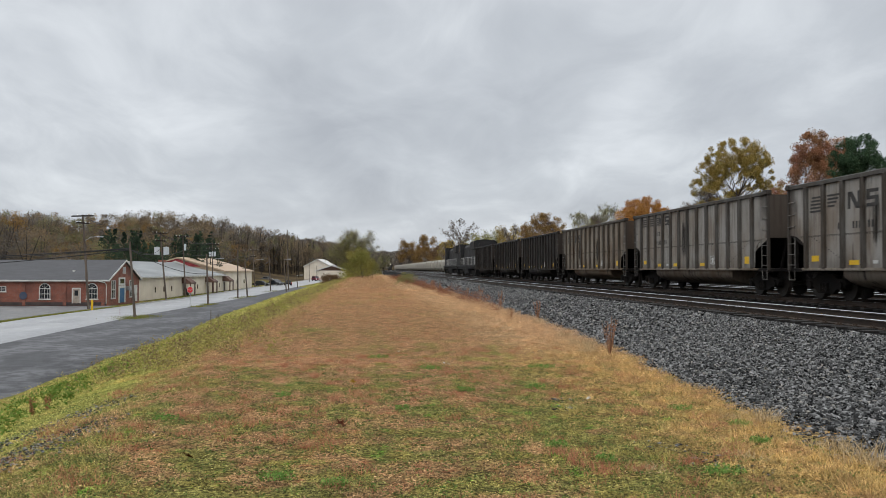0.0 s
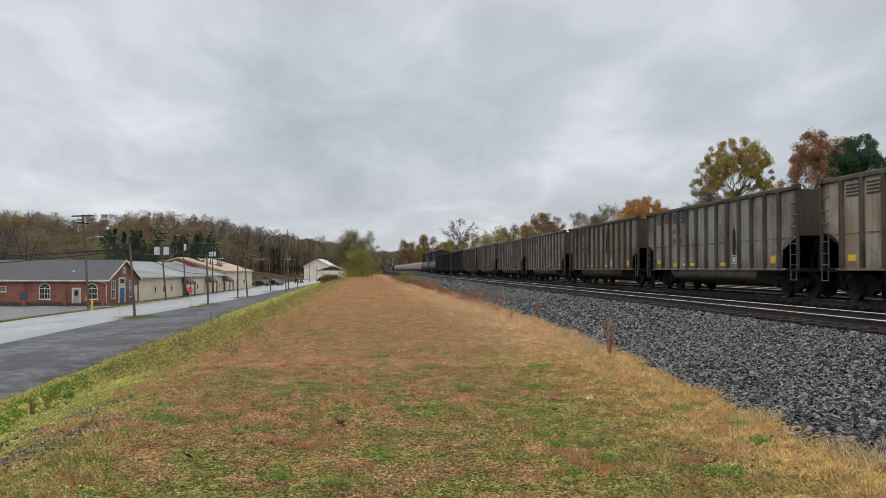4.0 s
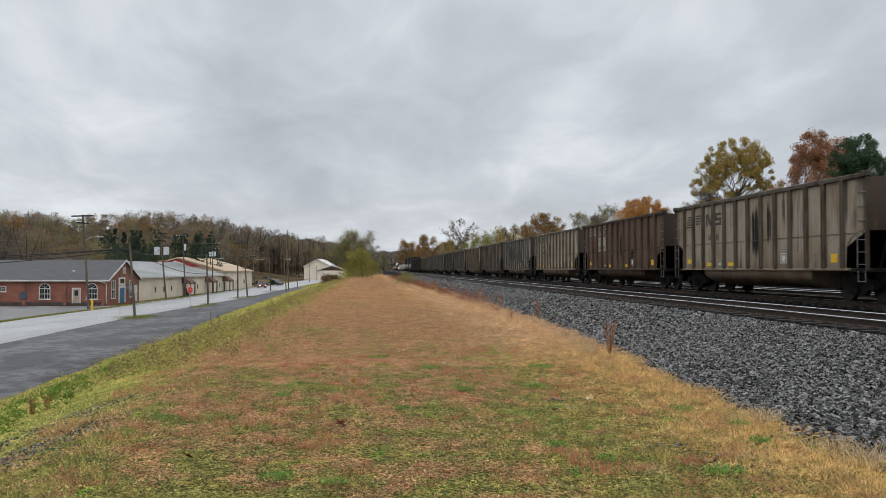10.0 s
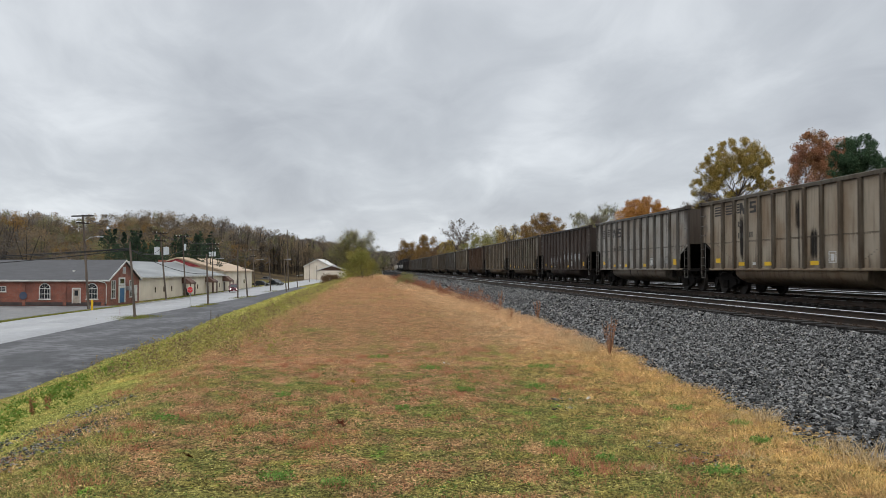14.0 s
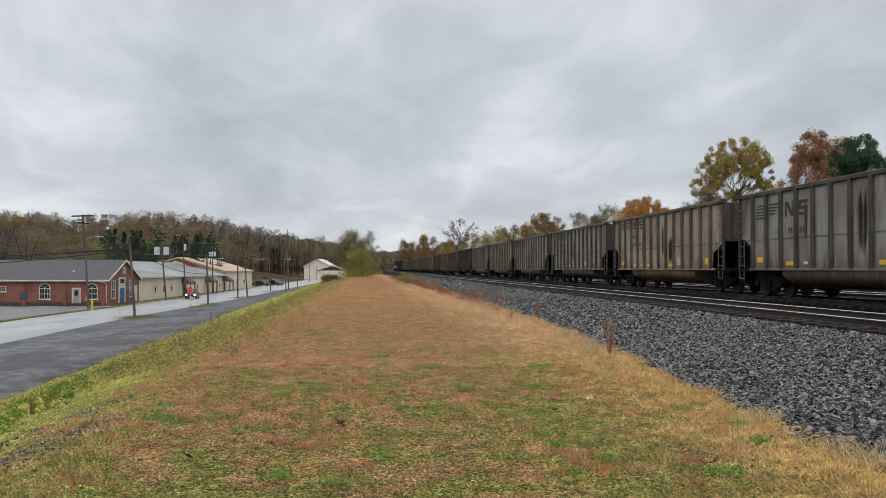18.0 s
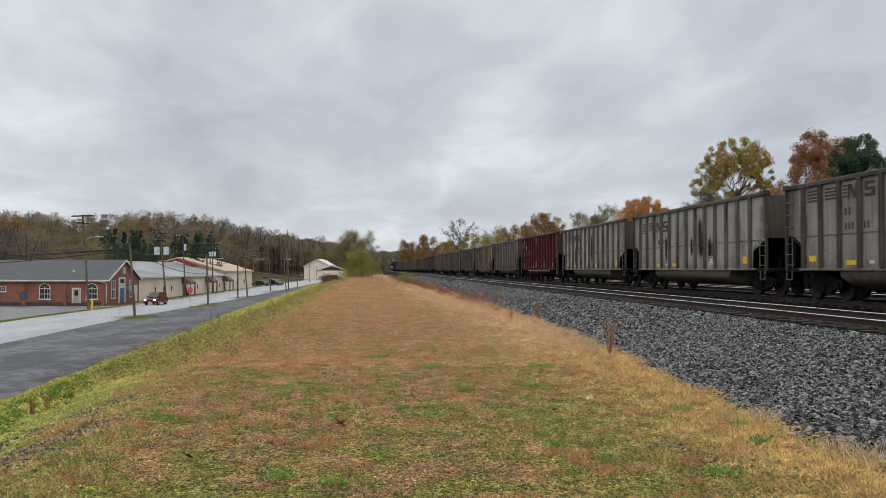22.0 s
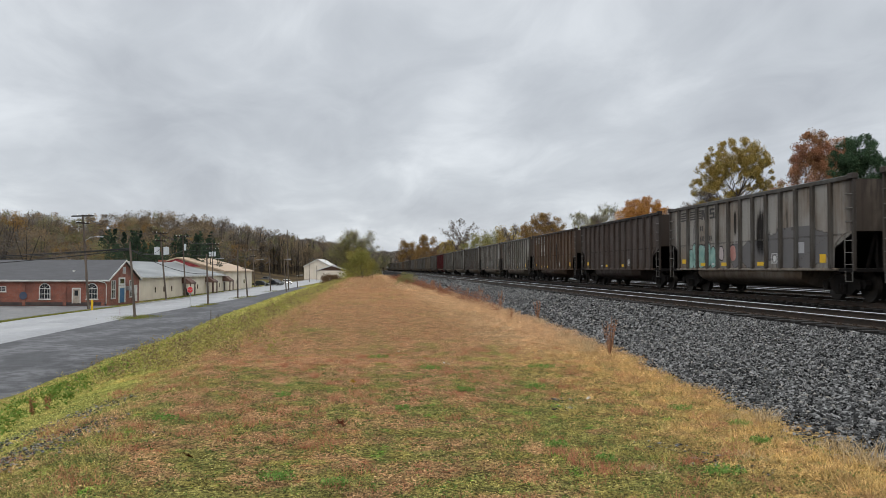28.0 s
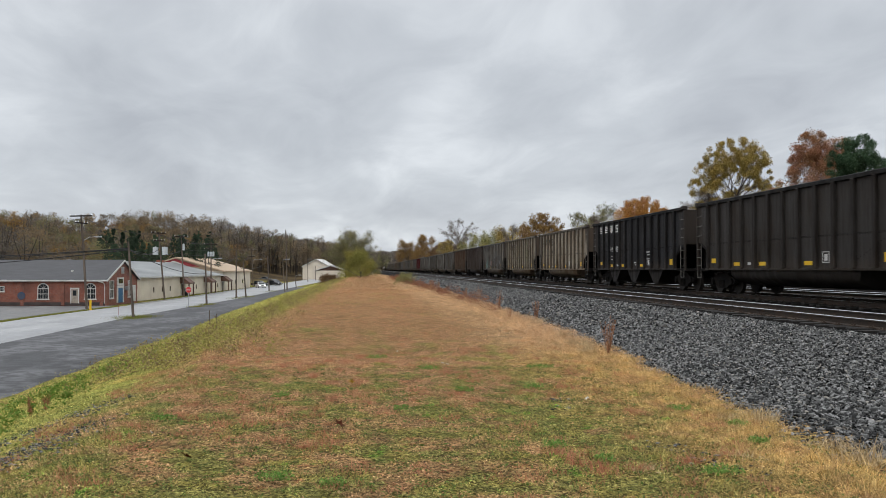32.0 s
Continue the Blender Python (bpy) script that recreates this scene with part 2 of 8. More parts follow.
WHEEL_STEEL = plain("rolled_wheel_steel", (0.02, 0.017, 0.015), (0.045, 0.038, 0.032), 4.0, 0.6, 0.2, gloss=0.2)
RAIL_HEAD = plain("polished_rail_head", (0.55, 0.56, 0.58), (0.72, 0.73, 0.75), 0.6, 0.28, 1.0, 0.001)
RAIL_RUST = plain("rusty_rail_web", (0.03, 0.022, 0.017), (0.062, 0.043, 0.032), 3.0, 0.85)
SLEEPER = plain("creosoted_sleeper", (0.009, 0.008, 0.0075), (0.03, 0.026, 0.023), 2.0, 0.85, 0, 0.01, 25, (1, 8, 8), 0.35)
YELLOW = plain("reflector_yellow", (0.72, 0.42, 0.01), (0.85, 0.55, 0.03), 3.0, 0.5)
WHITE_MARK = plain("stencil_white", (0.55, 0.55, 0.53), (0.75, 0.75, 0.73), 3.0, 0.6)
DARK_MARK = plain("faded_black_stencil", (0.03, 0.03, 0.03), (0.07, 0.065, 0.06), 5.0, 0.7)
STONE = Nodes("ballast_stone", 0.7)
STONE.b.inputs["Specular IOR Level"].default_value = 0.18
_r = STONE.island()
_c = STONE.mix(STONE.math("POWER", _r, 2.0), (0.011, 0.0112, 0.0115), (0.25, 0.25, 0.246))
_c = STONE.mix(STONE.step(STONE.math("FRACT", STONE.math("MULTIPLY", _r, 23.0)), 0.93, 1.0), _c, (0.26, 0.24, 0.21))
STONE = STONE.done(_c, STONE.noise(40, 3), 0.006)


def ballast_bed():
    n = Nodes("ballast_bed", 0.9)
    n.b.inputs["Specular IOR Level"].default_value = 0.03
    v = n.add("ShaderNodeTexVoronoi")
    v.inputs["Scale"].default_value = 17.0
    n.link(n.co, v.inputs["Vector"])
    d = v.outputs["Distance"]
    sp = n.add("ShaderNodeSeparateColor")
    n.link(v.outputs["Color"], sp.inputs[0])
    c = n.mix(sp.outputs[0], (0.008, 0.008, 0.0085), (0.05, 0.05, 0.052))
    # gaps between the stones painted near-black, as if in shade
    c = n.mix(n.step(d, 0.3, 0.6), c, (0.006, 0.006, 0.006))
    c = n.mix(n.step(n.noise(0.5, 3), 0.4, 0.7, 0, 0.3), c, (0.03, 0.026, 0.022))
    # coal dust between the rails, and shade under the trains put into the colour
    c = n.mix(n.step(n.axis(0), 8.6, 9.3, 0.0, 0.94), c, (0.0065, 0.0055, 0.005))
    return n.done(c, n.math("SUBTRACT", 1.0, d), 0.05, None, 1.0)


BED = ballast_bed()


# ---- building helpers ----
def mesh_object(name, bm, material, parent=None, label=""):
    me = bpy.data.meshes.new(name)
    bm.to_mesh(me)
    bm.free()
    for m in material if isinstance(material, (list, tuple)) else [material]:
        me.materials.append(m)
    ob = new(name, me)
    ob.parent = parent
    if label:
        ob["label"] = label
    return ob


def part(name, bm, material, parent, label=""):
    return mesh_object(name, bm, material, parent, label)


def again(name, me, parent, m, label=""):
    """One more part on the same mesh."""
    ob = new(name, me)
    ob.parent = parent
    ob.matrix_basis = m
    if label:
        ob["label"] = label
    return ob


def empty(name, m=None):
    ob = new(name)
    ob.empty_display_size = 0.3
    if m is not None:
        ob.matrix_basis = m
    return ob


def raw(name, verts, faces, material, parent=None, smooth=False):
    """A mesh from numpy arrays; all faces have the same number of corners."""
    me = bpy.data.meshes.new(name)
    verts, faces = np.asarray(verts, dtype=np.float32), np.asarray(faces, dtype=np.int32)
    k = faces.shape[1]
    me.vertices.add(len(verts))
    me.vertices.foreach_set("co", verts.ravel())
    me.loops.add(faces.size)
    me.loops.foreach_set("vertex_index", faces.ravel())
    me.polygons.add(len(faces))
    me.polygons.foreach_set("loop_start", np.arange(0, faces.size, k, dtype=np.int32))
    if smooth:
        me.polygons.foreach_set("use_smooth", np.ones(len(faces), dtype=bool))
    me.update(calc_edges=True)
    me.materials.append(material)
    ob = new(name, me)
    ob.parent = parent
    return ob


def box(bm, x0, x1, y0, y1, z0, z1, bevel=0.0):
    m = Matrix.LocRotScale(((x0 + x1) / 2, (y0 + y1) / 2, (z0 + z1) / 2), None, (x1 - x0, y1 - y0, z1 - z0))
    vs = bmesh.ops.create_cube(bm, size=1.0, matrix=m)["verts"]
    if bevel:
        es = list({e for v in vs for e in v.link_edges})
        bmesh.ops.bevel(bm, geom=es, offset=bevel, segments=1, affect="EDGES")
    return bm


def tube(bm, a, b, r0, r1=None, seg=8):
    a, b = Vector(a), Vector(b)
    d = b - a
    m = Matrix.Translation((a + b) / 2) @ d.to_track_quat("Z", "Y").to_matrix().to_4x4()
    bmesh.ops.create_cone(bm, cap_ends=True, segments=seg, radius1=r0, radius2=r0 if r1 is None else r1, depth=d.length, matrix=m)
    return bm


def prism(bm, outline, to3, a, b):
    """An outline of 2D points, run from a to b; to3(u, v, w) gives the place."""
    n = len(outline)
    lo = [bm.verts.new(to3(u, v, a)) for u, v in outline]
    hi = [bm.verts.new(to3(u, v, b)) for u, v in outline]
    bm.faces.new(lo[::-1])
    bm.faces.new(hi)
    for i in range(n):
        bm.faces.new((lo[i], lo[(i + 1) % n], hi[(i + 1) % n], hi[i]))
    bmesh.ops.recalc_face_normals(bm, faces=bm.faces)
    return bm


def along_y(u, v, w):
    return (u, w, v)


def along_x(u, v, w):
    return (w, u, v)


BM = bmesh.new

# ---- ground ----
TRACKS = (10.3, 15.2, 19.9, 29.0)  # centre lines; rail tops lie at z = 0


def road_x(y):
    """Centre line of the street below the bank."""
    return np.interp(y, (-200, 95, 155, 225, 300, 420), (-29.2, -29.2, -26.0, -23.0, -19.5, -13.0))


def lot_edge(y):
    """Foot of the bank."""
    return np.interp(y, (-200, 40, 60, 115, 175, 260, 400), (-13.8, -13.8, -13.9, -15.6, -16.0, -14.0, -9.0))


def ground_z(x, y):
    x, y = np.asarray(x, dtype=float), np.asarray(y, dtype=float)
    foot = lot_edge(y)
    top = -2.6 + 0.25 * np.sin(y * 0.21)
    low = -4.1 + np.clip((y - 150) / 250, 0, 1) * 1.2
    f = np.clip((x - foot) / (top - foot), 0, 1)
    f = f * f * (3 - 2 * f) * 0.45 + f * 0.55
    z = low + f * (-0.6 - low)
    z = z + 0.015 * np.sin(x * 1.3 + y * 0.7) * np.clip((x - foot) / 3, 0, 1) * (x < 4)
    # wooded hillside beyond the buildings
    h = np.clip((-58 - x) / 70, 0, 1) * np.clip((y - 60) / 120, 0, 1)
    z = z + h * h * (3 - 2 * h) * 13
    g = np.clip((y - 330) / 260, 0, 1) * np.clip((-15 - x) / 60, 0, 1)
    z = z + g * g * (3 - 2 * g) * 6.5
    z = z + np.clip((y - 240) / 150, 0, 1) * np.clip((-32 - x) / 30, 0, 1) * 4.5 * np.clip((x + 0.27 * y) / (0.08 * np.abs(y) + 1), 0, 1)
    z = z + np.clip((y - 410) / 110, 0, 1) * np.clip((1 - x) / 8, 0, 1) * 7
    # hills across the end of the valley
    k = np.clip((y - 900) / 900, 0, 1)
    z = z + k * k * (14 + 10 * np.sin(x / 260 + 1.0))
    z = z + np.clip((x - 60) / 300, 0, 1) ** 2 * 10
    return z


def make_ground():
    xs = np.unique(np.concatenate([np.linspace(-2800, -200, 14), np.linspace(-200, -40, 33), np.linspace(-40, -16, 13),
                                   np.linspace(-16, 6, 60), np.linspace(6, 60, 15), np.linspace(60, 300, 10), np.linspace(300, 2800, 12)]))
    ys = np.unique(np.concatenate([np.linspace(-600, -20, 10), np.linspace(-20, 60, 110), np.linspace(60, 260, 80), np.linspace(260, 900, 50), np.linspace(900, 4200, 30)]))
    gx, gy = np.meshgrid(xs, ys)
    v = np.stack([gx, gy, ground_z(gx, gy)], -1).reshape(-1, 3)
    # the grass dips under the street, the yard and the stones
    i = np.arange(len(xs) * len(ys)).reshape(len(ys), len(xs))
    f = np.stack([i[:-1, :-1], i[:-1, 1:], i[1:, 1:], i[1:, :-1]], -1).reshape(-1, 4)
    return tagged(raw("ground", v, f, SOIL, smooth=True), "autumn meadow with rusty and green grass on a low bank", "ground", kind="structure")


ground = make_ground()


def ribbon(name, left, right, lift, material, ys, label, category):
    """A strip of paving between two edges, laid on the ground, with a skirt as thickness."""
    bm = BM()
    rows = []
    for y in ys:
        a, b = float(left(y)), float(right(y))
        z = -4.1 + min(max((y - 150) / 250, 0), 1) * 1.2 + lift
        rows.append([bm.verts.new(p) for p in ((a - 0.1, y, z - 0.12), (a, y, z), ((2 * a + b) / 3, y, z + 0.03), ((a + 2 * b) / 3, y, z + 0.03), (b, y, z), (b + 0.1, y, z - 0.12))])
    for r, s in zip(rows, rows[1:]):
        for i in range(5):
            bm.faces.new((r[i], r[i + 1], s[i + 1], s[i]))
    ob = mesh_object(name, bm, material)
    for p in ob.data.polygons:
        p.use_smooth = True
    return tagged(ob, label, category, kind="structure")


def wet_asphalt(name, a, b, rough, blotch=0.4):
    n = Nodes(name, rough)
    n.b.inputs["Specular IOR Level"].default_value = 0.3
    broad = n.noise(0.3, 5, (1, 0.5, 1), rough=0.6)
    patch = n.noise(1.3, 4)
    grain = n.noise(60, 3)
    c = n.mix(n.step(broad, 0.40, 0.60), a, b)
    c = n.mix(n.step(patch, 0.44, 0.60, 0, blotch), c, n.mix(0.65, c, (0.02, 0.02, 0.022)))
    c = n.mix(n.step(n.noise(0.9, 5, (1, 0.7, 1), rough=0.75), 0.54, 0.68, 0, 0.35), c, n.mix(1.0, c, (1.7, 1.7, 1.7), "MULTIPLY"))
    c = n.mix(0.5, c, n.mix(grain, (0.4, 0.4, 0.4), (1, 1, 1)), "MULTIPLY")
    return n.done(c, grain, 0.006, n.step(broad, 0.3, 0.7, rough - 0.12, rough + 0.12))


ROAD_MAT = wet_asphalt("worn_wet_concrete_road", (0.30, 0.305, 0.315), (0.37, 0.375, 0.38), 0.42, 0.15)
LOT_MAT = wet_asphalt("dark_wet_asphalt", (0.042, 0.0425, 0.046), (0.135, 0.136, 0.144), 0.7, 0.85)
YARD_MAT = wet_asphalt("grey_forecourt", (0.13, 0.13, 0.13), (0.21, 0.205, 0.2), 0.55)
YS = [float(y) for y in list(np.linspace(-120, 60, 40)) + list(np.linspace(65, 420, 72))]
road = ribbon("road", lambda y: road_x(y) - 4.7, lambda y: road_x(y) + 4.7, 0.06, ROAD_MAT, YS, "wet pale grey two-lane street below the bank", "road")
lot = ribbon("pavement", lambda y: road_x(y) + 4.75, lambda y: lot_edge(y) - 0.5 + 0.35 * math.sin(y * 0.9) * math.sin(y * 0.23), 0.03, LOT_MAT, [y for y in YS if y < 235],
             "dark wet asphalt pull-off beside the street", "pavement")


def stone_edge(y):
    """Where the grass gives way to the stones."""
    return np.interp(y, (5, 6, 7, 8.5, 11, 13, 15, 18, 22, 40, 80, 230), (3.6, 3.75, 3.9, 4.06, 4.22, 4.36, 4.6, 4.75, 4.8, 5.15, 5.3, 6.1)) + 0.07 * np.sin(y * 1.3) + 0.06 * np.sin(y * 3.1)


def bed_rows():
    bm = BM()
    prof = [(4.0, -0.72), (4.6, -0.60), (6.2, -0.46), (7.9, -0.24), (8.5, -0.205), (12.2, -0.205), (13.2, -0.205), (17.3, -0.205), (21.6, -0.205), (23.0, -0.5), (26.8, -0.45), (27.4, -0.17), (30.6, -0.17), (31.8, -0.7)]
    ys = [-400, -150, -60, -20] + [float(v) for v in np.arange(-10, 90, 1.0)] + [float(v) for v in np.arange(90, 420, 6.0)] + [float(v) for v in np.arange(420, 1800, 60.0)]
    rows = []
    for y in ys:
        row = []
        for k, (x, z) in enumerate(prof):
            if k == 0:
                x = float(stone_edge(y)) - 0.05
            row.append(bm.verts.new((x, y, z + (0.005 * math.sin(y * 2.1 + x * 3) if 0 < k < 4 else 0))))
        rows.append(row)
    for r, s in zip(rows, rows[1:]):
        for i in range(len(prof) - 1):
            bm.faces.new((r[i], r[i + 1], s[i + 1], s[i]))
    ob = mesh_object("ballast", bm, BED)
    return tagged(ob, "bed of dark grey crushed stone under four railway tracks", "ballast", kind="structure")


ballast = bed_rows()


# ---- tracks ----
RAIL = [(-0.07, -0.165), (0.07, -0.165), (0.07, -0.15), (0.012, -0.13), (0.012, -0.045), (0.037, -0.036), (0.037, -0.011), (0.026, 0.0), (-0.026, 0.0), (-0.037, -0.011), (-0.037, -0.036), (-0.012, -0.045), (-0.012, -0.13), (-0.07, -0.15)]


def make_track(x, first, last, ties):
    track = empty("railway_track", pose(x, 0, 0))
    tagged(track, "railway track with shiny worn rails on dark timber sleepers", "railway track", "railway tracks")
    for side in (-1, 1):
        bm = prism(BM(), [(u + side * 0.7525, v) for u, v in RAIL], along_y, first, last)
        r = mesh_object("rail", bm, [RAIL_RUST, RAIL_HEAD], track, "steel rail with polished head")
        for p in r.data.polygons:
            if abs(p.normal.z) > 0.5 and p.center.z > -0.012:
                p.material_index = 1
    sl = box(BM(), -1.3, 1.3, -0.115, 0.115, -0.34, -0.155, 0.012)
    pl = BM()
    box(pl, -0.17, 0.17, -0.09, 0.09, -0.156, -0.138)
    for dx in (-0.1, 0.1):
        for dy in (-0.05, 0.05):
            box(pl, dx - 0.014, dx + 0.014, dy - 0.014, dy + 0.014, -0.14, -0.112)
    me = me2 = None
    rnd = random.Random(int(x * 10))
    for i in range(ties):
        y = 3 + i * 0.56
        m = pose(rnd.uniform(-0.06, 0.06), y + rnd.uniform(-0.03, 0.03), rnd.uniform(-0.012, 0.01), 0, 0, rnd.uniform(-1, 1))
        if me is None:
            s = part("sleeper", sl, SLEEPER, track)
            s.matrix_basis, me = m, s.data
        else:
            s = again("sleeper", me, track, m)
        for side in (-1, 1):
            if me2 is None:
                t = part("tie_plate", pl, RAIL_RUST, s)
                t.matrix_basis, me2 = pose(-0.7525, 0, 0), t.data
            else:
                again("tie_plate", me2, s, pose(side * 0.7525, 0, 0))
    bm = BM()
    for i in range(ties, 420):
        y = 3 + i * 0.56
        if i < 420:
            box(bm, -1.3, 1.3, y - 0.115, y + 0.115, -0.34, -0.155)
    tagged(part("sleeper_row", bm, SLEEPER, track), kind="stuff")


make_track(TRACKS[0], -80, 1500, 130)
make_track(TRACKS[1], -80, 1500, 60)
make_track(TRACKS[2], -80, 1500, 0)
make_track(TRACKS[3], -80, 1500, 0)


# ---- stones ----
def stones(name, count, seed, y0, y1, size0, size1, power=1.0, parent=None):
    rng = np.random.default_rng(seed)
    base = np.array([(1, 0.7, -1), (-0.8, 1, -1), (-1, -0.7, -1), (0.9, -1, -1), (0.8, 0.5, 1), (-0.5, 0.75, 1), (-0.8, -0.5, 1), (0.6, -0.75, 1)], float)
    quads = np.array([(4, 5, 6, 7), (0, 1, 5, 4), (1, 2, 6, 5), (2, 3, 7, 6), (3, 0, 4, 7)])
    y = y0 + (y1 - y0) * rng.random(count) ** power
    x = 3.7 + 5.1 * rng.random(count)
    edge = stone_edge(y)
    keep = x > edge + rng.normal(0, 0.13, count)
    x, y = x[keep], y[keep]
    n = len(x)
    z = np.interp(x, (3.8, 4.6, 6.2, 7.9, 8.5, 9.0), (-0.64, -0.60, -0.46, -0.25, -0.205, -0.205))
    s = rng.uniform(size0, size1, n)[:, None] * rng.uniform(0.6, 1.25, (n, 3)) * np.array([1.35, 0.95, 0.36])
    v = base[None] * s[:, None, :] * rng.uniform(0.65, 1.15, (n, 8, 1)) + rng.normal(0, 0.18, (n, 8, 3)) * s[:, None, :]
    q = rng.normal(size=(n, 4)) * np.array([1, 0.30, 0.30, 1])
    q /= np.linalg.norm(q, axis=1, keepdims=True)
    w, qv = q[:, None, :1], q[:, None, 1:]
    t = 2 * np.cross(np.broadcast_to(qv, v.shape), v)
    v = v + w * t + np.cross(np.broadcast_to(qv, v.shape), t)
    v += np.stack([x, y, z + 0.004 + s[:, 2] * 0.3 + rng.uniform(0, 0.014, n)], 1)[:, None, :]
    f = quads[None] + (np.arange(n) * 8)[:, None, None]
    ob = raw(name, v.reshape(-1, 3), f.reshape(-1, 4), STONE, parent)
    return tagged(ob, kind="stuff")


stones("loose_stones", 72000, 5, 5.2, 20, 0.010, 0.028, 1.2, ballast)
stones("far_stones", 36000, 6, 19.5, 66, 0.018, 0.042, 1.35, ballast)
stones("distant_stones", 8000, 7, 64, 140, 0.06, 0.09, 1.2, ballast)


# ---- grass ----
CLOVER = leafy("clover_leaves", (0.05, 0.085, 0.018), (0.075, 0.13, 0.028), (0.13, 0.19, 0.045), trans=0.1)


def blades(name, x, y, height, width, material, lean=0.5, seed=0, segs=2, base=None):
    """Bent blades at the places x, y."""
    rng = np.random.default_rng(seed)
    n = len(x)
    z = ground_z(x, y) if base is None else base
    a = rng.uniform(0, 2 * np.pi, n)
    h = height * rng.uniform(0.5, 1.3, n)
    bend = lean * h * rng.uniform(0.2, 1.4, n)
    dx, dy = np.cos(a), np.sin(a)
    b = rng.uniform(0, 2 * np.pi, n)
    wx, wy = np.cos(b) * width / 2, np.sin(b) * width / 2  # width: one number or one a blade
    z = z - 0.01
    if segs == 1:
        v = np.stack([np.stack([x - wx, y - wy, z], 1), np.stack([x + wx, y + wy, z], 1), np.stack([x + dx * bend, y + dy * bend, z + h], 1)], 1)
        f = (np.arange(n) * 3)[:, None] + np.array([[0, 1, 2]])
    else:
        mx, my, mz = x + dx * bend * 0.35, y + dy * bend * 0.35, z + h * 0.6
        v = np.stack([np.stack([x - wx, y - wy, z], 1), np.stack([x + wx, y + wy, z], 1),
                      np.stack([mx - wx * 0.8, my - wy * 0.8, mz], 1), np.stack([mx + wx * 0.8, my + wy * 0.8, mz], 1),
                      np.stack([x + dx * bend, y + dy * bend, z + h], 1)], 1)
        f = (np.arange(n) * 5)[:, None, None] + np.array([[0, 1, 2], [1, 3, 2], [2, 3, 4]])[None]
        f = f.reshape(-1, 3)
    return raw(name, v.reshape(-1, 3), f, material)


def scatter(n, seed, x0, x1, y0, y1, power=1.0):
    rng = np.random.default_rng(seed)
    y = y0 + (y1 - y0) * rng.random(n) ** power
    x = x0 + (x1 - x0) * rng.random(n)
    return x, y, rng


def clumps(n, seed, x0, x1, y0, y1, power, m, r0, r1):
    """Blade places gathered in tufts; also which tuft each belongs to."""
    tx, ty, r = scatter(n, seed, x0, x1, y0, y1, power)
    k = tx < stone_edge(ty) + 0.05
    tx, ty = tx[k], ty[k]
    rad = r.uniform(r0, r1, len(tx))
    x = (tx[:, None] + r.normal(0, 1, (len(tx), m)) * rad[:, None]).ravel()
    y = (ty[:, None] + r.normal(0, 1, (len(tx), m)) * rad[:, None]).ravel()
    return x, y, np.repeat(r.random(len(tx)), m)


def flakes(name, x, y, z, size, material, seed, flat=0.7):
    """Small leaf bits, one triangle each, at the places x, y, z; size: one number or one a bit."""
    rng = np.random.default_rng(seed)
    d = rng.normal(size=(len(x), 3, 3)) * np.array([1, 1, flat]) * (np.zeros(len(x)) + size)[:, None, None] * 0.62
    v = np.stack([x, y, z], 1)[:, None, :] + d
    return raw(name, v.reshape(-1, 3), (np.arange(len(x)) * 3)[:, None] + np.array([[0, 1, 2]]), material)


def humps(x, y, k):
    """How tall the sward stands, 0 to 1, in uneven mounds of about 1/k metres."""
    a = np.sin(x * 5.1 * k + 1.7 * np.sin(y * 2.3 * k)) * np.sin(y * 3.7 * k + 1.3 * np.sin(x * 2.9 * k + 0.6))
    b = np.sin(x * 11.3 * k + y * 4.1 * k) * np.sin(y * 9.7 * k - x * 3.3 * k)
    return np.clip(0.5 + 0.33 * a + 0.25 * b, 0, 1)


RUST_TUFT = leafy("rust_red_grass", (0.50, 0.19, 0.11), (0.58, 0.28, 0.165), (0.40, 0.19, 0.11), trans=0.1)


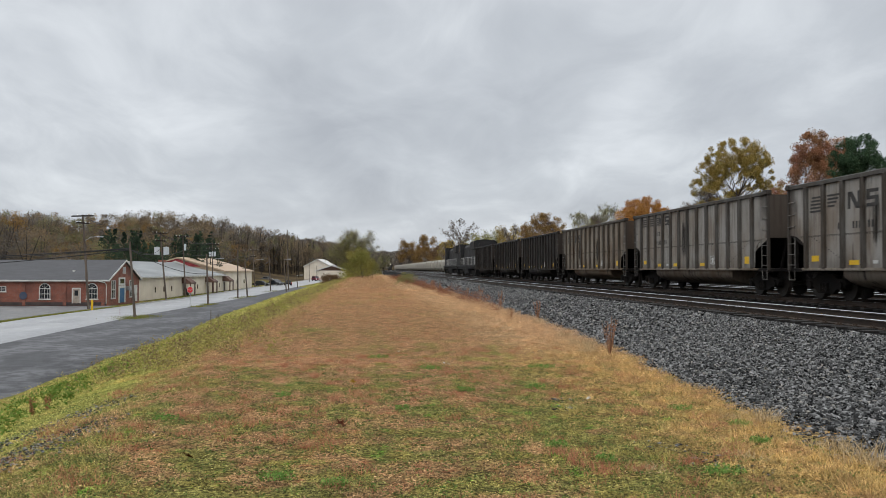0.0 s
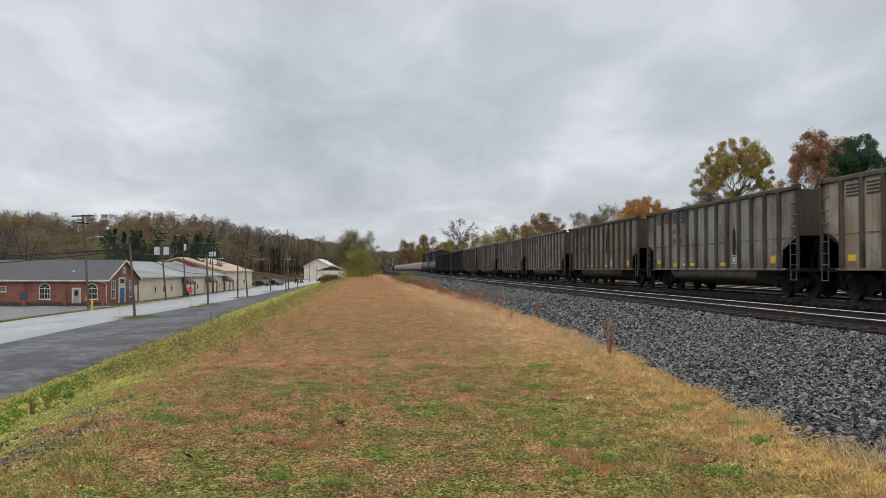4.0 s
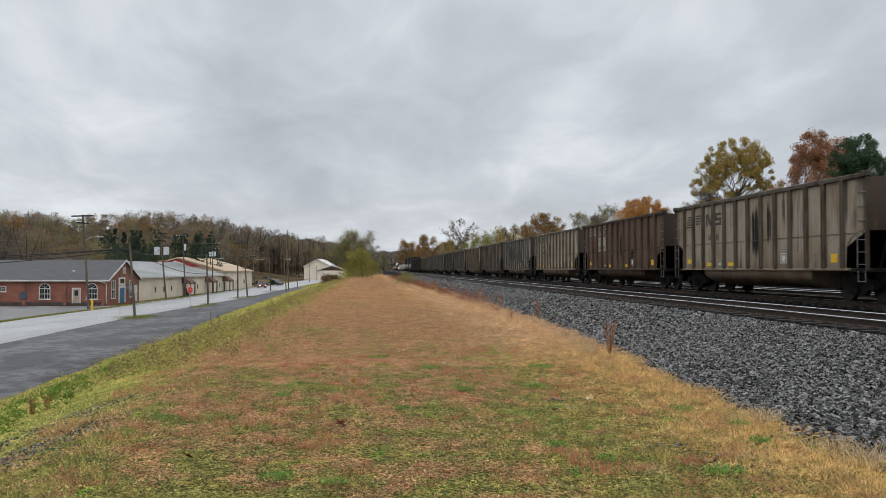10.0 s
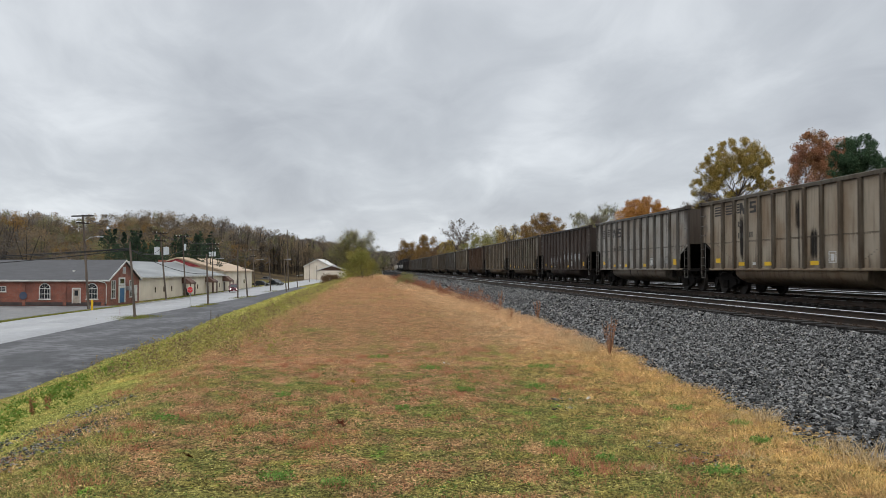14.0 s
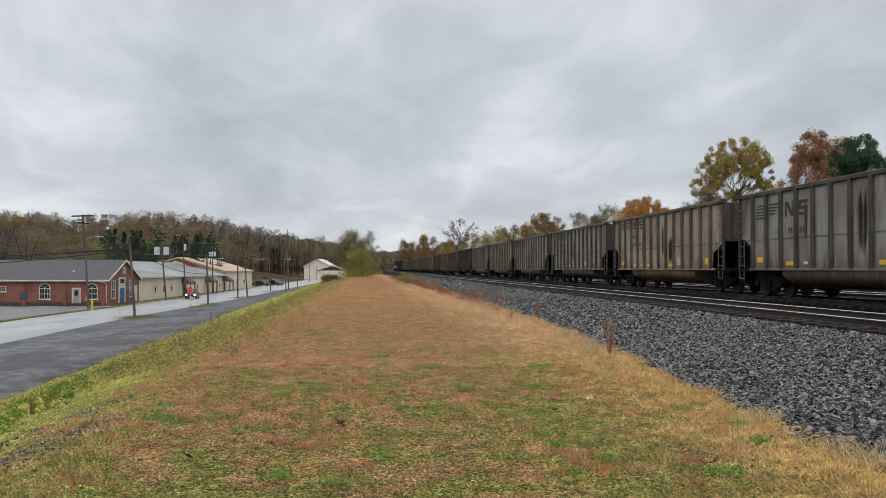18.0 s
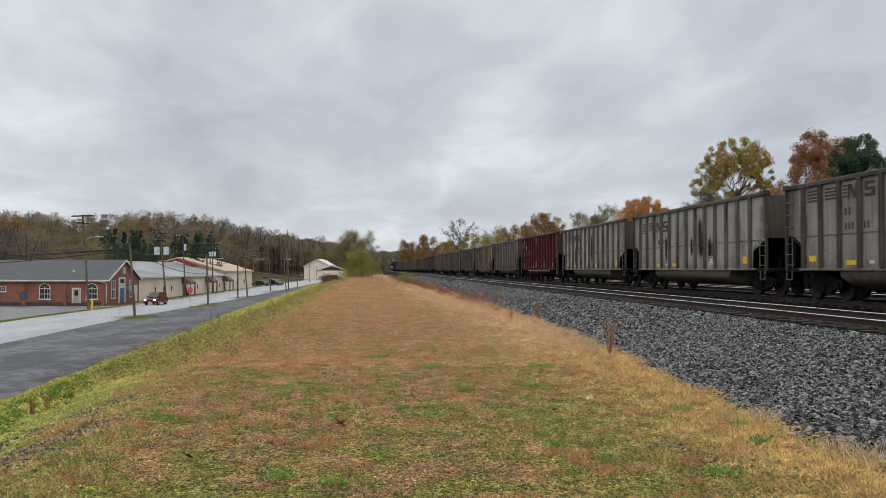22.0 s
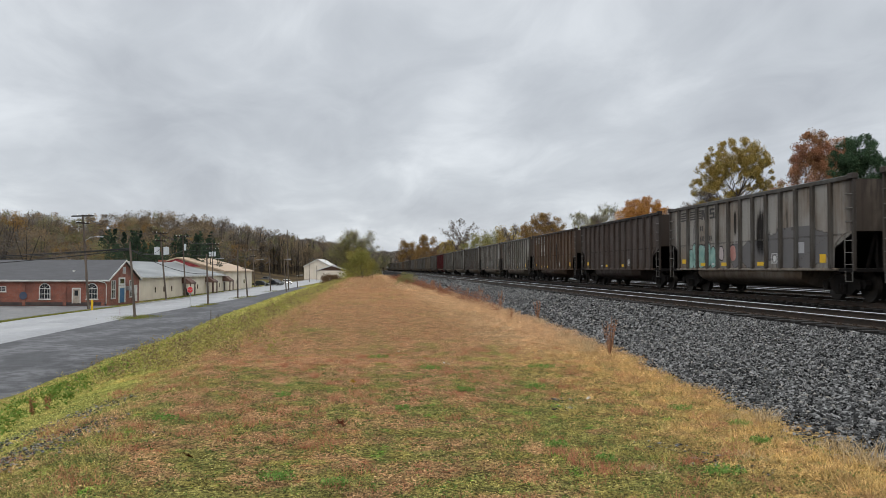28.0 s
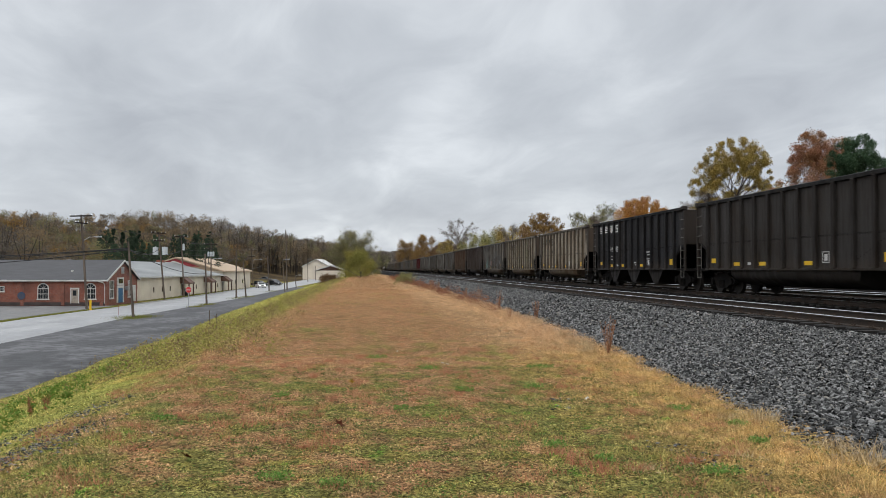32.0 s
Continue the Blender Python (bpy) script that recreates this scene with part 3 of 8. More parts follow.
def meadow():
    # short matted turf near by: bits of leaf, and thin blades among them
    x, y, r = scatter(185000, 11, -5.2, 4.6, 4.6, 16, 1.45)
    k = x < stone_edge(y) + r.normal(0, 0.08, len(x))
    x, y = x[k], y[k]
    z = ground_z(x, y) + 0.004 + 0.042 * humps(x, y, 1.6) * r.random(len(x))
    tagged(flakes("turf", x, y, z, r.uniform(0.007, 0.0135, len(x)), BLADE, 12), "short matted green and rusty turf", "grass", kind="stuff")
    x, y, q = clumps(11000, 13, -5.6, 4.6, 4.7, 19, 1.35, 12, 0.014, 0.04)
    tagged(blades("grass", x, y, 0.016 + 0.026 * q * humps(x, y, 1.6), 0.0042, BLADE, 1.6, 14, 1), "fine green and rusty blades in the turf", "grass", kind="stuff")
    # rust-red tufts that spread from their middles
    n, m = 560, 60
    tx, ty, r = scatter(n, 33, -3.6, 3.9, 5.2, 17, 1.25)
    g = (tx < stone_edge(ty) - 0.5) & (np.sin(tx * 1.9 + 0.7) * np.sin(ty * 1.3 + tx) > -0.1)
    tx, ty = tx[g], ty[g]
    x = (tx[:, None] + r.normal(0, 1, (len(tx), m)) * r.uniform(0.03, 0.10, len(tx))[:, None]).ravel()
    y = (ty[:, None] + r.normal(0, 1, (len(tx), m)) * r.uniform(0.03, 0.10, len(tx))[:, None]).ravel()
    tagged(blades("grass_tufts", x, y, np.repeat(r.uniform(0.03, 0.095, len(tx)), m), 0.0038, RUST_TUFT, 1.1, 34, 2), "tufts of dry rust-red grass in the meadow", "grass", kind="stuff")
    # clover and plantain leaves between the blades
    x, y, q = clumps(3400, 27, -5.0, 4.4, 4.7, 14, 1.35, 9, 0.02, 0.05)
    z = ground_z(x, y) + 0.006 + 0.018 * q
    r = np.random.default_rng(28)
    n = len(x)
    a, s = r.uniform(0, 6.28, n), r.uniform(0.006, 0.012, n)
    c, d = np.cos(a) * s, np.sin(a) * s
    t = r.normal(0, 0.5, (n, 4)) * s[:, None]
    v = np.stack([np.stack([x + c, y + d, z + t[:, 0]], 1), np.stack([x - d * 0.7, y + c * 0.7, z + t[:, 1]], 1), np.stack([x - c, y - d, z + t[:, 2]], 1), np.stack([x + d * 0.7, y - c * 0.7, z + t[:, 3]], 1)], 1)
    tagged(raw("clover", v.reshape(-1, 3), (np.arange(n) * 4)[:, None] + np.array([[0, 1, 2, 3]]), CLOVER), "small green clover and plantain leaves in the turf", "clover", kind="stuff")
    # middle distance: a haze of seed heads over the turf
    x, y, r = scatter(230000, 15, -4.6, 6.0, 14, 66, 1.6)
    k = x < stone_edge(y) + r.normal(0, 0.16, len(x))
    x, y = x[k], y[k]
    f = np.clip((y - 14) / 14, 0, 1)
    z = ground_z(x, y) + 0.005 + (0.03 + 0.11 * f) * humps(x, y, 0.7) * r.random(len(x))
    tagged(flakes("seeding_grass", x, y, z, 0.0095 + 0.0155 * np.clip((y - 14) / 45, 0, 1), BLADE, 16, 0.9), "rusty brown seeding grass", "grass", kind="stuff")
    x, y, r = scatter(45000, 17, -5.0, 7.0, 60, 230, 1.3)
    k = (x < stone_edge(y))
    x, y = x[k], y[k]
    tagged(flakes("far_grass", x, y, ground_z(x, y) + 0.22 * r.random(len(x)) * humps(x, y, 0.3), 0.05, BLADE, 18, 0.8), "rusty grass along the bank", "grass", kind="stuff")
    # straw along the stones: soft heads over thin leaning blades
    r = np.random.default_rng(20)
    y = 12 + 60 * r.random(60000) ** 1.5
    x = stone_edge(y) - np.abs(r.normal(0, 0.55, len(y))) + 0.12
    h = 0.05 + 0.20 * np.clip((y - 13) / 9, 0, 1)
    z = np.maximum(ground_z(x, y), -0.64) + h * humps(x, y, 1.0) * r.random(len(x))
    tagged(flakes("straw_heads", x, y, z, 0.009 + 0.013 * np.clip((y - 14) / 40, 0, 1), BLADE, 19, 1.2), "straw-coloured seed heads along the stones", "grass", kind="stuff")
    y = r.uniform(4.6, 40, 15000)
    x = stone_edge(y) - np.abs(r.normal(0, 0.5, len(y))) + 0.10
    tagged(blades("straw_grass", x, y, 0.04 + 0.12 * np.clip((y - 13) / 10, 0, 1), 0.0042, BLADE, 1.2, 21, 2), "straw-coloured grass along the edge of the stones", "grass", kind="stuff")
    n, m = 760, 56
    ty = 4.8 + 20 * r.random(n) ** 1.2
    tx = stone_edge(ty) - np.abs(r.normal(0, 0.75, n)) - 0.02
    w = r.uniform(0.04, 0.11, n)[:, None]
    x = (tx[:, None] + r.normal(0, 1, (n, m)) * w).ravel()
    y = (ty[:, None] + r.normal(0, 1, (n, m)) * w).ravel()
    tagged(blades("straw_tufts", x, y, np.repeat(r.uniform(0.03, 0.10, n), m), 0.0034, BLADE, 1.3, 22, 2), "thick straw-coloured tufts beside the stones", "grass", kind="stuff")
    # the bank
    x, y, r = scatter(130000, 23, -15.5, -2.0, 4.6, 80, 1.55)
    k = x > lot_edge(y) - 0.2 + r.normal(0, 0.25, len(x))
    x, y = x[k], y[k]
    z = ground_z(x, y) + 0.005 + (0.04 + 0.10 * np.clip((y - 12) / 20, 0, 1)) * humps(x, y, 0.8) * r.random(len(x))
    tagged(flakes("bank_turf", x, y, z, 0.011 + 0.020 * np.clip((y - 9) / 50, 0, 1), BLADE, 24, 1.0), "yellow-green rough grass on the bank", "grass", kind="stuff")
    x, y, r = scatter(40000, 29, -9.5, -2.0, 5.5, 32, 1.4)
    k = x > lot_edge(y)
    tagged(blades("bank_grass", x[k], y[k], 0.05 + 0.05 * humps(x[k], y[k], 0.8), 0.0055, BLADE, 1.2, 30, 1), "yellow-green blades on the bank", "grass", kind="stuff")
    x, y, r = scatter(45000, 25, -17, -2.2, 80, 260, 1.2)
    k = x > lot_edge(y) - 0.2
    x, y = x[k], y[k]
    tagged(flakes("far_bank_grass", x, y, ground_z(x, y) + 0.3 * r.random(len(x)) * humps(x, y, 0.25), 0.07, BLADE, 26, 0.8), "yellow-green rough grass along the bank", "grass", kind="stuff")


meadow()


# ---- coal train ----
CAR_LEN = 16.46
HALF = 7.5  # half the length of a car body
NRIB = 13


def side_outline(z0=0.95):
    pts = [(-6.37, z0), (6.37, z0), (6.42, 1.62), (6.66, 1.82), (7.0, 1.98), (HALF, 2.04), (HALF, 3.50), (-HALF, 3.50), (-HALF, 2.04), (-7.0, 1.98), (-6.66, 1.82), (-6.42, 1.62)]
    return pts


def make_truck():
    """Two cast side frames on a bolster; origin on the rails. Its wheelsets are added by add_wheels."""
    parts = {}
    bm = BM()
    prof = [(-1.2, 0.50), (-1.12, 0.62), (-0.68, 0.66), (-0.42, 0.80), (0.42, 0.80), (0.68, 0.66), (1.12, 0.62), (1.2, 0.50), (1.12, 0.38), (0.74, 0.40), (0.42, 0.20), (-0.42, 0.20), (-0.74, 0.40), (-1.12, 0.38)]
    prism(bm, prof, along_x, -0.08, 0.08)
    for y in (-0.89, 0.89):
        tube(bm, (-0.14, y, 0.457), (0.14, y, 0.457), 0.13, None, 10)
    for y in (-0.16, 0, 0.16):
        tube(bm, (-0.11, y, 0.26), (-0.11, y, 0.52), 0.06, None, 8)
    parts["side_frame"] = bm
    bm = BM()
    box(bm, -0.95, 0.95, -0.2, 0.2, 0.46, 0.74, 0.03)
    tube(bm, (0, 0, 0.74), (0, 0, 0.86), 0.2, None, 12)
    parts["bolster"] = bm
    bm = BM()
    tube(bm, (-0.95, 0, 0), (0.95, 0, 0), 0.085, None, 10)
    for s in (-1, 1):
        tube(bm, (s * 0.68, 0, 0), (s * 0.70, 0, 0), 0.475, None, 24)
        tube(bm, (s * 0.70, 0, 0), (s * 0.815, 0, 0), 0.457, None, 24)
        tube(bm, (s * 0.815, 0, 0), (s * 0.83, 0, 0), 0.16, 0.12, 14)
    parts["wheelset"] = bm
    return parts


class Mesh:
    """Meshes made once and shared by all the cars."""
    store = {}

    @classmethod
    def of(cls, key, build, material):
        if key not in cls.store:
            me = bpy.data.meshes.new(key)
            bm = build()
            bm.to_mesh(me)
            bm.free()
            me.materials.append(material)
            if key == "tub":
                for p in me.polygons:
                    p.use_smooth = abs(p.normal.y) < 0.5
            cls.store[key] = me
        return cls.store[key]


def truck(parent, y, wheels):
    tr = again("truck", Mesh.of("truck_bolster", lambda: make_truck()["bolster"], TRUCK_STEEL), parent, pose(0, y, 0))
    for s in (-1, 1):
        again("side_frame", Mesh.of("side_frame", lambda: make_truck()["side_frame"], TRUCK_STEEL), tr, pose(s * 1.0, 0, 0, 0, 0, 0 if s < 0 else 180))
    for dy in (-0.89, 0.89):
        w = again("wheelset", Mesh.of("wheelset", lambda: make_truck()["wheelset"], WHEEL_STEEL), tr, pose(0, dy, 0.457))
        wheels.append((w, dy))
    return tr


def side_mesh():
    return prism(BM(), side_outline(), along_x, -0.012, 0.012)


def rib_mesh():
    bm = BM()
    box(bm, -0.065, 0.045, -0.075, 0.075, 0.97, 3.50, 0.012)
    return bm


def chord_mesh():
    bm = BM()
    box(bm, -0.09, 0.09, -HALF - 0.02, HALF + 0.02, 3.48, 3.62, 0.02)
    return bm


def sill_mesh():
    bm = BM()
    box(bm, -0.06, 0.06, -6.6, 6.6, 0.90, 0.985, 0.012)
    return bm


def end_mesh():
    """End wall with its slope sheet below, at the +y end."""
    bm = BM()
    box(bm, -1.5, 1.5, HALF - 0.03, HALF, 2.02, 3.5)
    return bm


def slope_mesh():
    bm = BM()
    prism(bm, [(HALF - 0.03, 2.04), (HALF - 0.03, 2.0), (5.0, 0.98), (5.0, 1.02)], along_x, -1.49, 1.49)
    return bm


def platform_mesh():
    bm = BM()
    box(bm, -1.5, 1.5, 6.3, 7.55, 0.86, 0.97, 0.01)
    box(bm, -0.2, 0.2, 5.0, 7.6, 0.55, 0.97)
    for s in (-1, 1):
        tube(bm, (s * 0.8, 6.9, 0.97), (s * 0.8, HALF - 0.1, 2.1), 0.05, None, 6)
        box(bm, s * 0.45 - 0.03, s * 0.45 + 0.03, 6.9, 7.4, 0.97, 2.02)
    tube(bm, (0.75, 7.3, 0.97), (0.75, 7.3, 1.9), 0.03, None, 6)
    return bm


def brake_mesh():
    return tube(BM(), (-0.5, 6.6, 1.3), (0.3, 6.6, 1.3), 0.2, None, 10)


def brake_wheel_mesh():
    bm = BM()
    bmesh.ops.create_cone(bm, cap_ends=True, segments=14, radius1=0.2, radius2=0.2, depth=0.03, matrix=pose(-0.75, HALF + 0.1, 2.3, 90))
    return bm


def post_mesh():
    """Corner post with its gusset at the +y end of a side."""
    bm = BM()
    box(bm, -0.045, 0.045, HALF - 0.07, HALF + 0.035, 0.9, 3.5, 0.01)
    box(bm, -0.1, 0.1, HALF - 0.2, HALF + 0.06, 3.5, 3.66, 0.015)
    return bm


def ladder_mesh():
    return tube(BM(), (0, HALF - 0.45, 0.97), (0, HALF - 0.45, 1.95), 0.014, None, 6)


def rung_mesh():
    return tube(BM(), (0, HALF - 0.46, 0), (0, HALF - 0.02, 0), 0.012, None, 6)


def grab_mesh():
    """A grab iron bent back to the side sheet."""
    bm = tube(BM(), (0, HALF - 0.42, 0), (0, HALF - 0.02, 0), 0.013, None, 6)
    return tube(bm, (0, HALF - 0.41, 0), (0.06, HALF - 0.41, 0.05), 0.02, None, 6)


def stirrup_mesh():
    bm = tube(BM(), (0, HALF - 0.42, 0.6), (0, HALF - 0.06, 0.6), 0.012, None, 6)
    for y in (HALF - 0.42, HALF - 0.06):
        tube(bm, (0, y, 0.6), (0, y, 0.9), 0.012, None, 6)
    return bm


def seam_mesh():
    """A lap joint with its row of bolt heads, and the bolts that follow the slope sheets."""
    bm = BM()
    box(bm, -0.004, 0.004, -6.9, 6.9, 1.957, 1.972)
    spots = [(-6.8 + k * 0.131, 1.935) for k in range(104)]
    spots += [(s * (4.2 + k * 0.14), 1.18 + k * 0.058) for s in (-1, 1) for k in range(14)]
    for y, z in spots:
        q = [bm.verts.new((0.004, y + a, z + b)) for a, b in ((-0.019, -0.019), (0.019, -0.019), (0.019, 0.019), (-0.019, 0.019))]
        p = bm.verts.new((-0.016, y, z))
        for i in range(4):
            bm.faces.new((q[i], q[(i + 1) % 4], p))
    bmesh.ops.recalc_face_normals(bm, faces=bm.faces)
    return bm


def tub_mesh():
    bm = BM()
    prof = [(-1.48, 0.95)]
    for i in range(17):
        a = math.pi + math.pi * i / 16
        prof.append((1.46 * math.cos(a), 0.74 + 0.42 * math.sin(a)))
    prof.append((1.48, 0.95))
    prism(bm, prof, along_y, -4.35, 4.35)
    for v in bm.verts:
        if v.co.z < 0.7:
            v.co.y *= 1 - 0.09 * (0.95 - v.co.z)
    return bm


def chute_mesh():
    """One hopper bay under a hopper car, at y = 0."""
    bm = BM()
    for s in (-1, 1):
        prism(bm, [(-1.15, 0.96), (1.15, 0.96), (0.32, 0.30), (-0.32, 0.30)], along_x, s * 0.35, s * 1.45)
        box(bm, min(s * 0.35, s * 1.4), max(s * 0.35, s * 1.4), -0.36, 0.36, 0.24, 0.33, 0.01)
    return bm


def coupler_mesh():
    bm = BM()
    box(bm, -0.09, 0.09, HALF + 0.1, HALF + 0.5, 0.74, 0.94, 0.03)
    box(bm, -0.16, 0.12, HALF + 0.5, HALF + 0.74, 0.7, 0.98, 0.05)
    tube(bm, (0.25, HALF + 0.1, 0.75), (0.2, HALF + 0.5, 0.4), 0.025, None, 6)
    return bm


def floor_mesh():
    bm = BM()
    box(bm, -1.48, 1.48, -5.0, 5.0, 0.985, 1.03)
    return bm


def bars(rows):
    """Flat painted marks: rows of (y0, y1, z0, z1), seen on the side that looks to -x. A slanted bar has a fifth number."""
    bm = BM()
    for r in rows:
        y0, y1, z0, z1 = r[:4]
        k = r[4] if len(r) > 4 else 0.0
        vs = [bm.verts.new((sx, y, z)) for sx in (-0.004, 0.004) for y, z in ((y0, z0), (y1, z0), (y1 + k, z1), (y0 + k, z1))]
        for q in ((0, 1, 2, 3), (7, 6, 5, 4), (0, 4, 5, 1), (1, 5, 6, 2), (2, 6, 7, 3), (3, 7, 4, 0)):
            bm.faces.new([vs[i] for i in q])
    bmesh.ops.recalc_face_normals(bm, faces=bm.faces)
    return bm


# marks stand between the ribs: bay k (0 at the front) is centred there
BAY = 12.55 / NRIB
RIBS_Y = [6.3 - i * 12.6 / (NRIB - 1) for i in range(NRIB)]


def bay_y(k):
    return 6.3 - (k - 0.5) * 12.6 / (NRIB - 1)


SPREAD_EMBLEM = (1, 2, 3, 4, 5, 7, 8, 10, 13, 14, 15, 16, 21, 22, 24, 25, 26, 29, 30, 32, -1, -3)


def stroke_n(y, z0, z1, w):
    return [(y + w * 0.5 - 0.12, y + w * 0.5, z0, z1), (y - w * 0.5, y - w * 0.5 + 0.12, z0, z1), (y - w * 0.5 + 0.02, y - w * 0.5 + 0.22, z0, z1, w - 0.24)]


def stroke_s(y, z0, z1, w):
    h = (z1 - z0) / 5
    return [(y - w / 2, y + w / 2, z0 + 4 * h, z1), (y + w / 2 - 0.15, y + w / 2, z0 + 3 * h, z0 + 4 * h), (y - w / 2, y + w / 2, z0 + 2 * h, z0 + 3 * h),
            (y - w / 2, y - w / 2 + 0.15, z0 + h, z0 + 2 * h), (y - w / 2, y + w / 2, z0, z0 + h)]


def logo_mesh(spread):
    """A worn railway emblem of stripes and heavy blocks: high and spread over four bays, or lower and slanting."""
    if spread:
        rows = [(bay_y(k) - 0.30, bay_y(k) + 0.34, 3.30 - 0.10 * i, 3.355 - 0.10 * i) for k in (1, 2) for i in range(4)]
        rows += [(bay_y(3) + 0.18, bay_y(3) + 0.38, 3.30 - 0.10 * i, 3.355 - 0.10 * i) for i in range(4)]
        return rows + stroke_n(bay_y(3) - 0.12, 2.95, 3.36, 0.5) + stroke_s(bay_y(4) + 0.08, 2.95, 3.36, 0.5)
    rows = [(bay_y(1) - 0.36, bay_y(1) + 0.22 + 0.03 * i, 3.10 - 0.105 * i, 3.155 - 0.105 * i) for i in range(5)]
    rows += [(bay_y(2) - 0.34 + 0.1 * i, bay_y(2) + 0.36, 3.10 - 0.105 * i, 3.155 - 0.105 * i) for i in range(4)]
    return rows + stroke_n(bay_y(3) - 0.02, 2.66, 3.14, 0.62) + stroke_s(bay_y(4) + 0.12, 2.66, 3.14, 0.56)


def small_print_mesh(spread):
    """Small marks that cannot be read, as bars."""
    if spread:
        rows = [(bay_y(3) + 0.20 - 0.2 * i, bay_y(3) + 0.29 - 0.2 * i, 2.50, 2.70) for i in range(2)]
        return rows + [(bay_y(3) + 0.20 - 0.17 * i, bay_y(3) + 0.28 - 0.17 * i, 2.08, 2.28) for i in range(3)] + [(bay_y(4) + 0.30 - 0.17 * i, bay_y(4) + 0.38 - 0.17 * i, 2.08, 2.28) for i in range(2)]
    rows = [(bay_y(2) - 0.30, bay_y(2) - 0.21, 2.10, 2.30)]
    return rows + [(bay_y(3) - 0.02 - 0.16 * i, bay_y(3) + 0.06 - 0.16 * i, 2.10, 2.30) for i in range(3)] + [(bay_y(4) + 0.26 - 0.17 * i, bay_y(4) + 0.34 - 0.17 * i, 2.10, 2.30) for i in range(2)]


def yellow_meshes():
    rows = []
    for k, w, z0, z1 in ((0.95, 0.42, 1.18, 1.36), (3, 0.5, 1.07, 1.2), (5, 0.5, 1.07, 1.2), (8, 0.5, 1.07, 1.2), (12, 0.36, 1.14, 1.40)):
        y = bay_y(k)
        rows.append((y - w / 2, y + w / 2, z0, z1))
    return rows


def stencil_mesh():
    y = bay_y(9)
    r = [(y - 0.2, y + 0.2, 1.14, 1.165), (y - 0.2, y + 0.2, 1.45, 1.475), (y - 0.2, y - 0.175, 1.14, 1.47), (y + 0.175, y + 0.2, 1.14, 1.47), (y - 0.09, y + 0.09, 1.2, 1.4)]
    y = bay_y(4)
    r += [(y - 0.12, y + 0.12, 1.1, 1.19)]
    return r


def worn_film(name, a, b, cover, stretch, scale, lo, hi, rounded):
    """A thin film of coal or paint with a broken, fading edge: clear where it has worn off."""
    n = Nodes(name, 0.75)
    n.b.inputs["Specular IOR Level"].default_value = 0.1
    shift = n.add("ShaderNodeVectorMath", operation="ADD")
    n.link(n.co, shift.inputs[0])
    n.link(n.math("MULTIPLY", n.random(), 57.0), shift.inputs[1])
    fine = n.noise(scale, 4, stretch, shift.outputs[0], 0.6)
    gen = n.add("ShaderNodeTexCoord").outputs["Generated"]
    u = n.math("ABSOLUTE", n.math("SUBTRACT", n.axis(1, gen), 0.5))
    v = n.math("ABSOLUTE", n.math("SUBTRACT", n.axis(2, gen), 0.5))
    if rounded:
        d = n.math("SQRT", n.math("ADD", n.math("MULTIPLY", u, u), n.math("MULTIPLY", v, v)))
        shape = n.math("SUBTRACT", fine, n.step(d, 0.12, 0.5, 0.0, 0.5))
    else:
        shape = n.math("SUBTRACT", n.math("SUBTRACT", fine, n.step(u, 0.2, 0.5, 0.0, 0.3)), n.step(v, 0.15, 0.5, 0.0, 0.4))
    n.put(n.b.inputs["Base Color"], n.mix(n.noise(6.0, 3), a, b))
    tr = n.add("ShaderNodeBsdfTransparent")
    mx = n.add("ShaderNodeMixShader")
    n.link(n.step(shape, lo, hi, 0.0, cover), mx.inputs[0])
    n.link(tr.outputs[0], mx.inputs[1])
    n.link(n.b.outputs[0], mx.inputs[2])
    n.link(mx.outputs[0], n.t.nodes["Material Output"].inputs[0])
    return n.m


COAL_FILM = worn_film("coal_run_stain", (0.013, 0.012, 0.011), (0.032, 0.027, 0.024), 0.93, (1, 1, 0.05), 8.0, 0.20, 0.52, False)
HAZE_WHITE = worn_film("white_overspray", (0.36, 0.36, 0.35), (0.46, 0.46, 0.45), 0.55, (1, 1, 0.6), 2.6, 0.0, 0.42, True)
BUFF_GREY = worn_film("grey_cover_paint", (0.135, 0.13, 0.13), (0.165, 0.158, 0.157), 0.9, (1, 1, 0.5), 1.2, 0.0, 0.12, False)

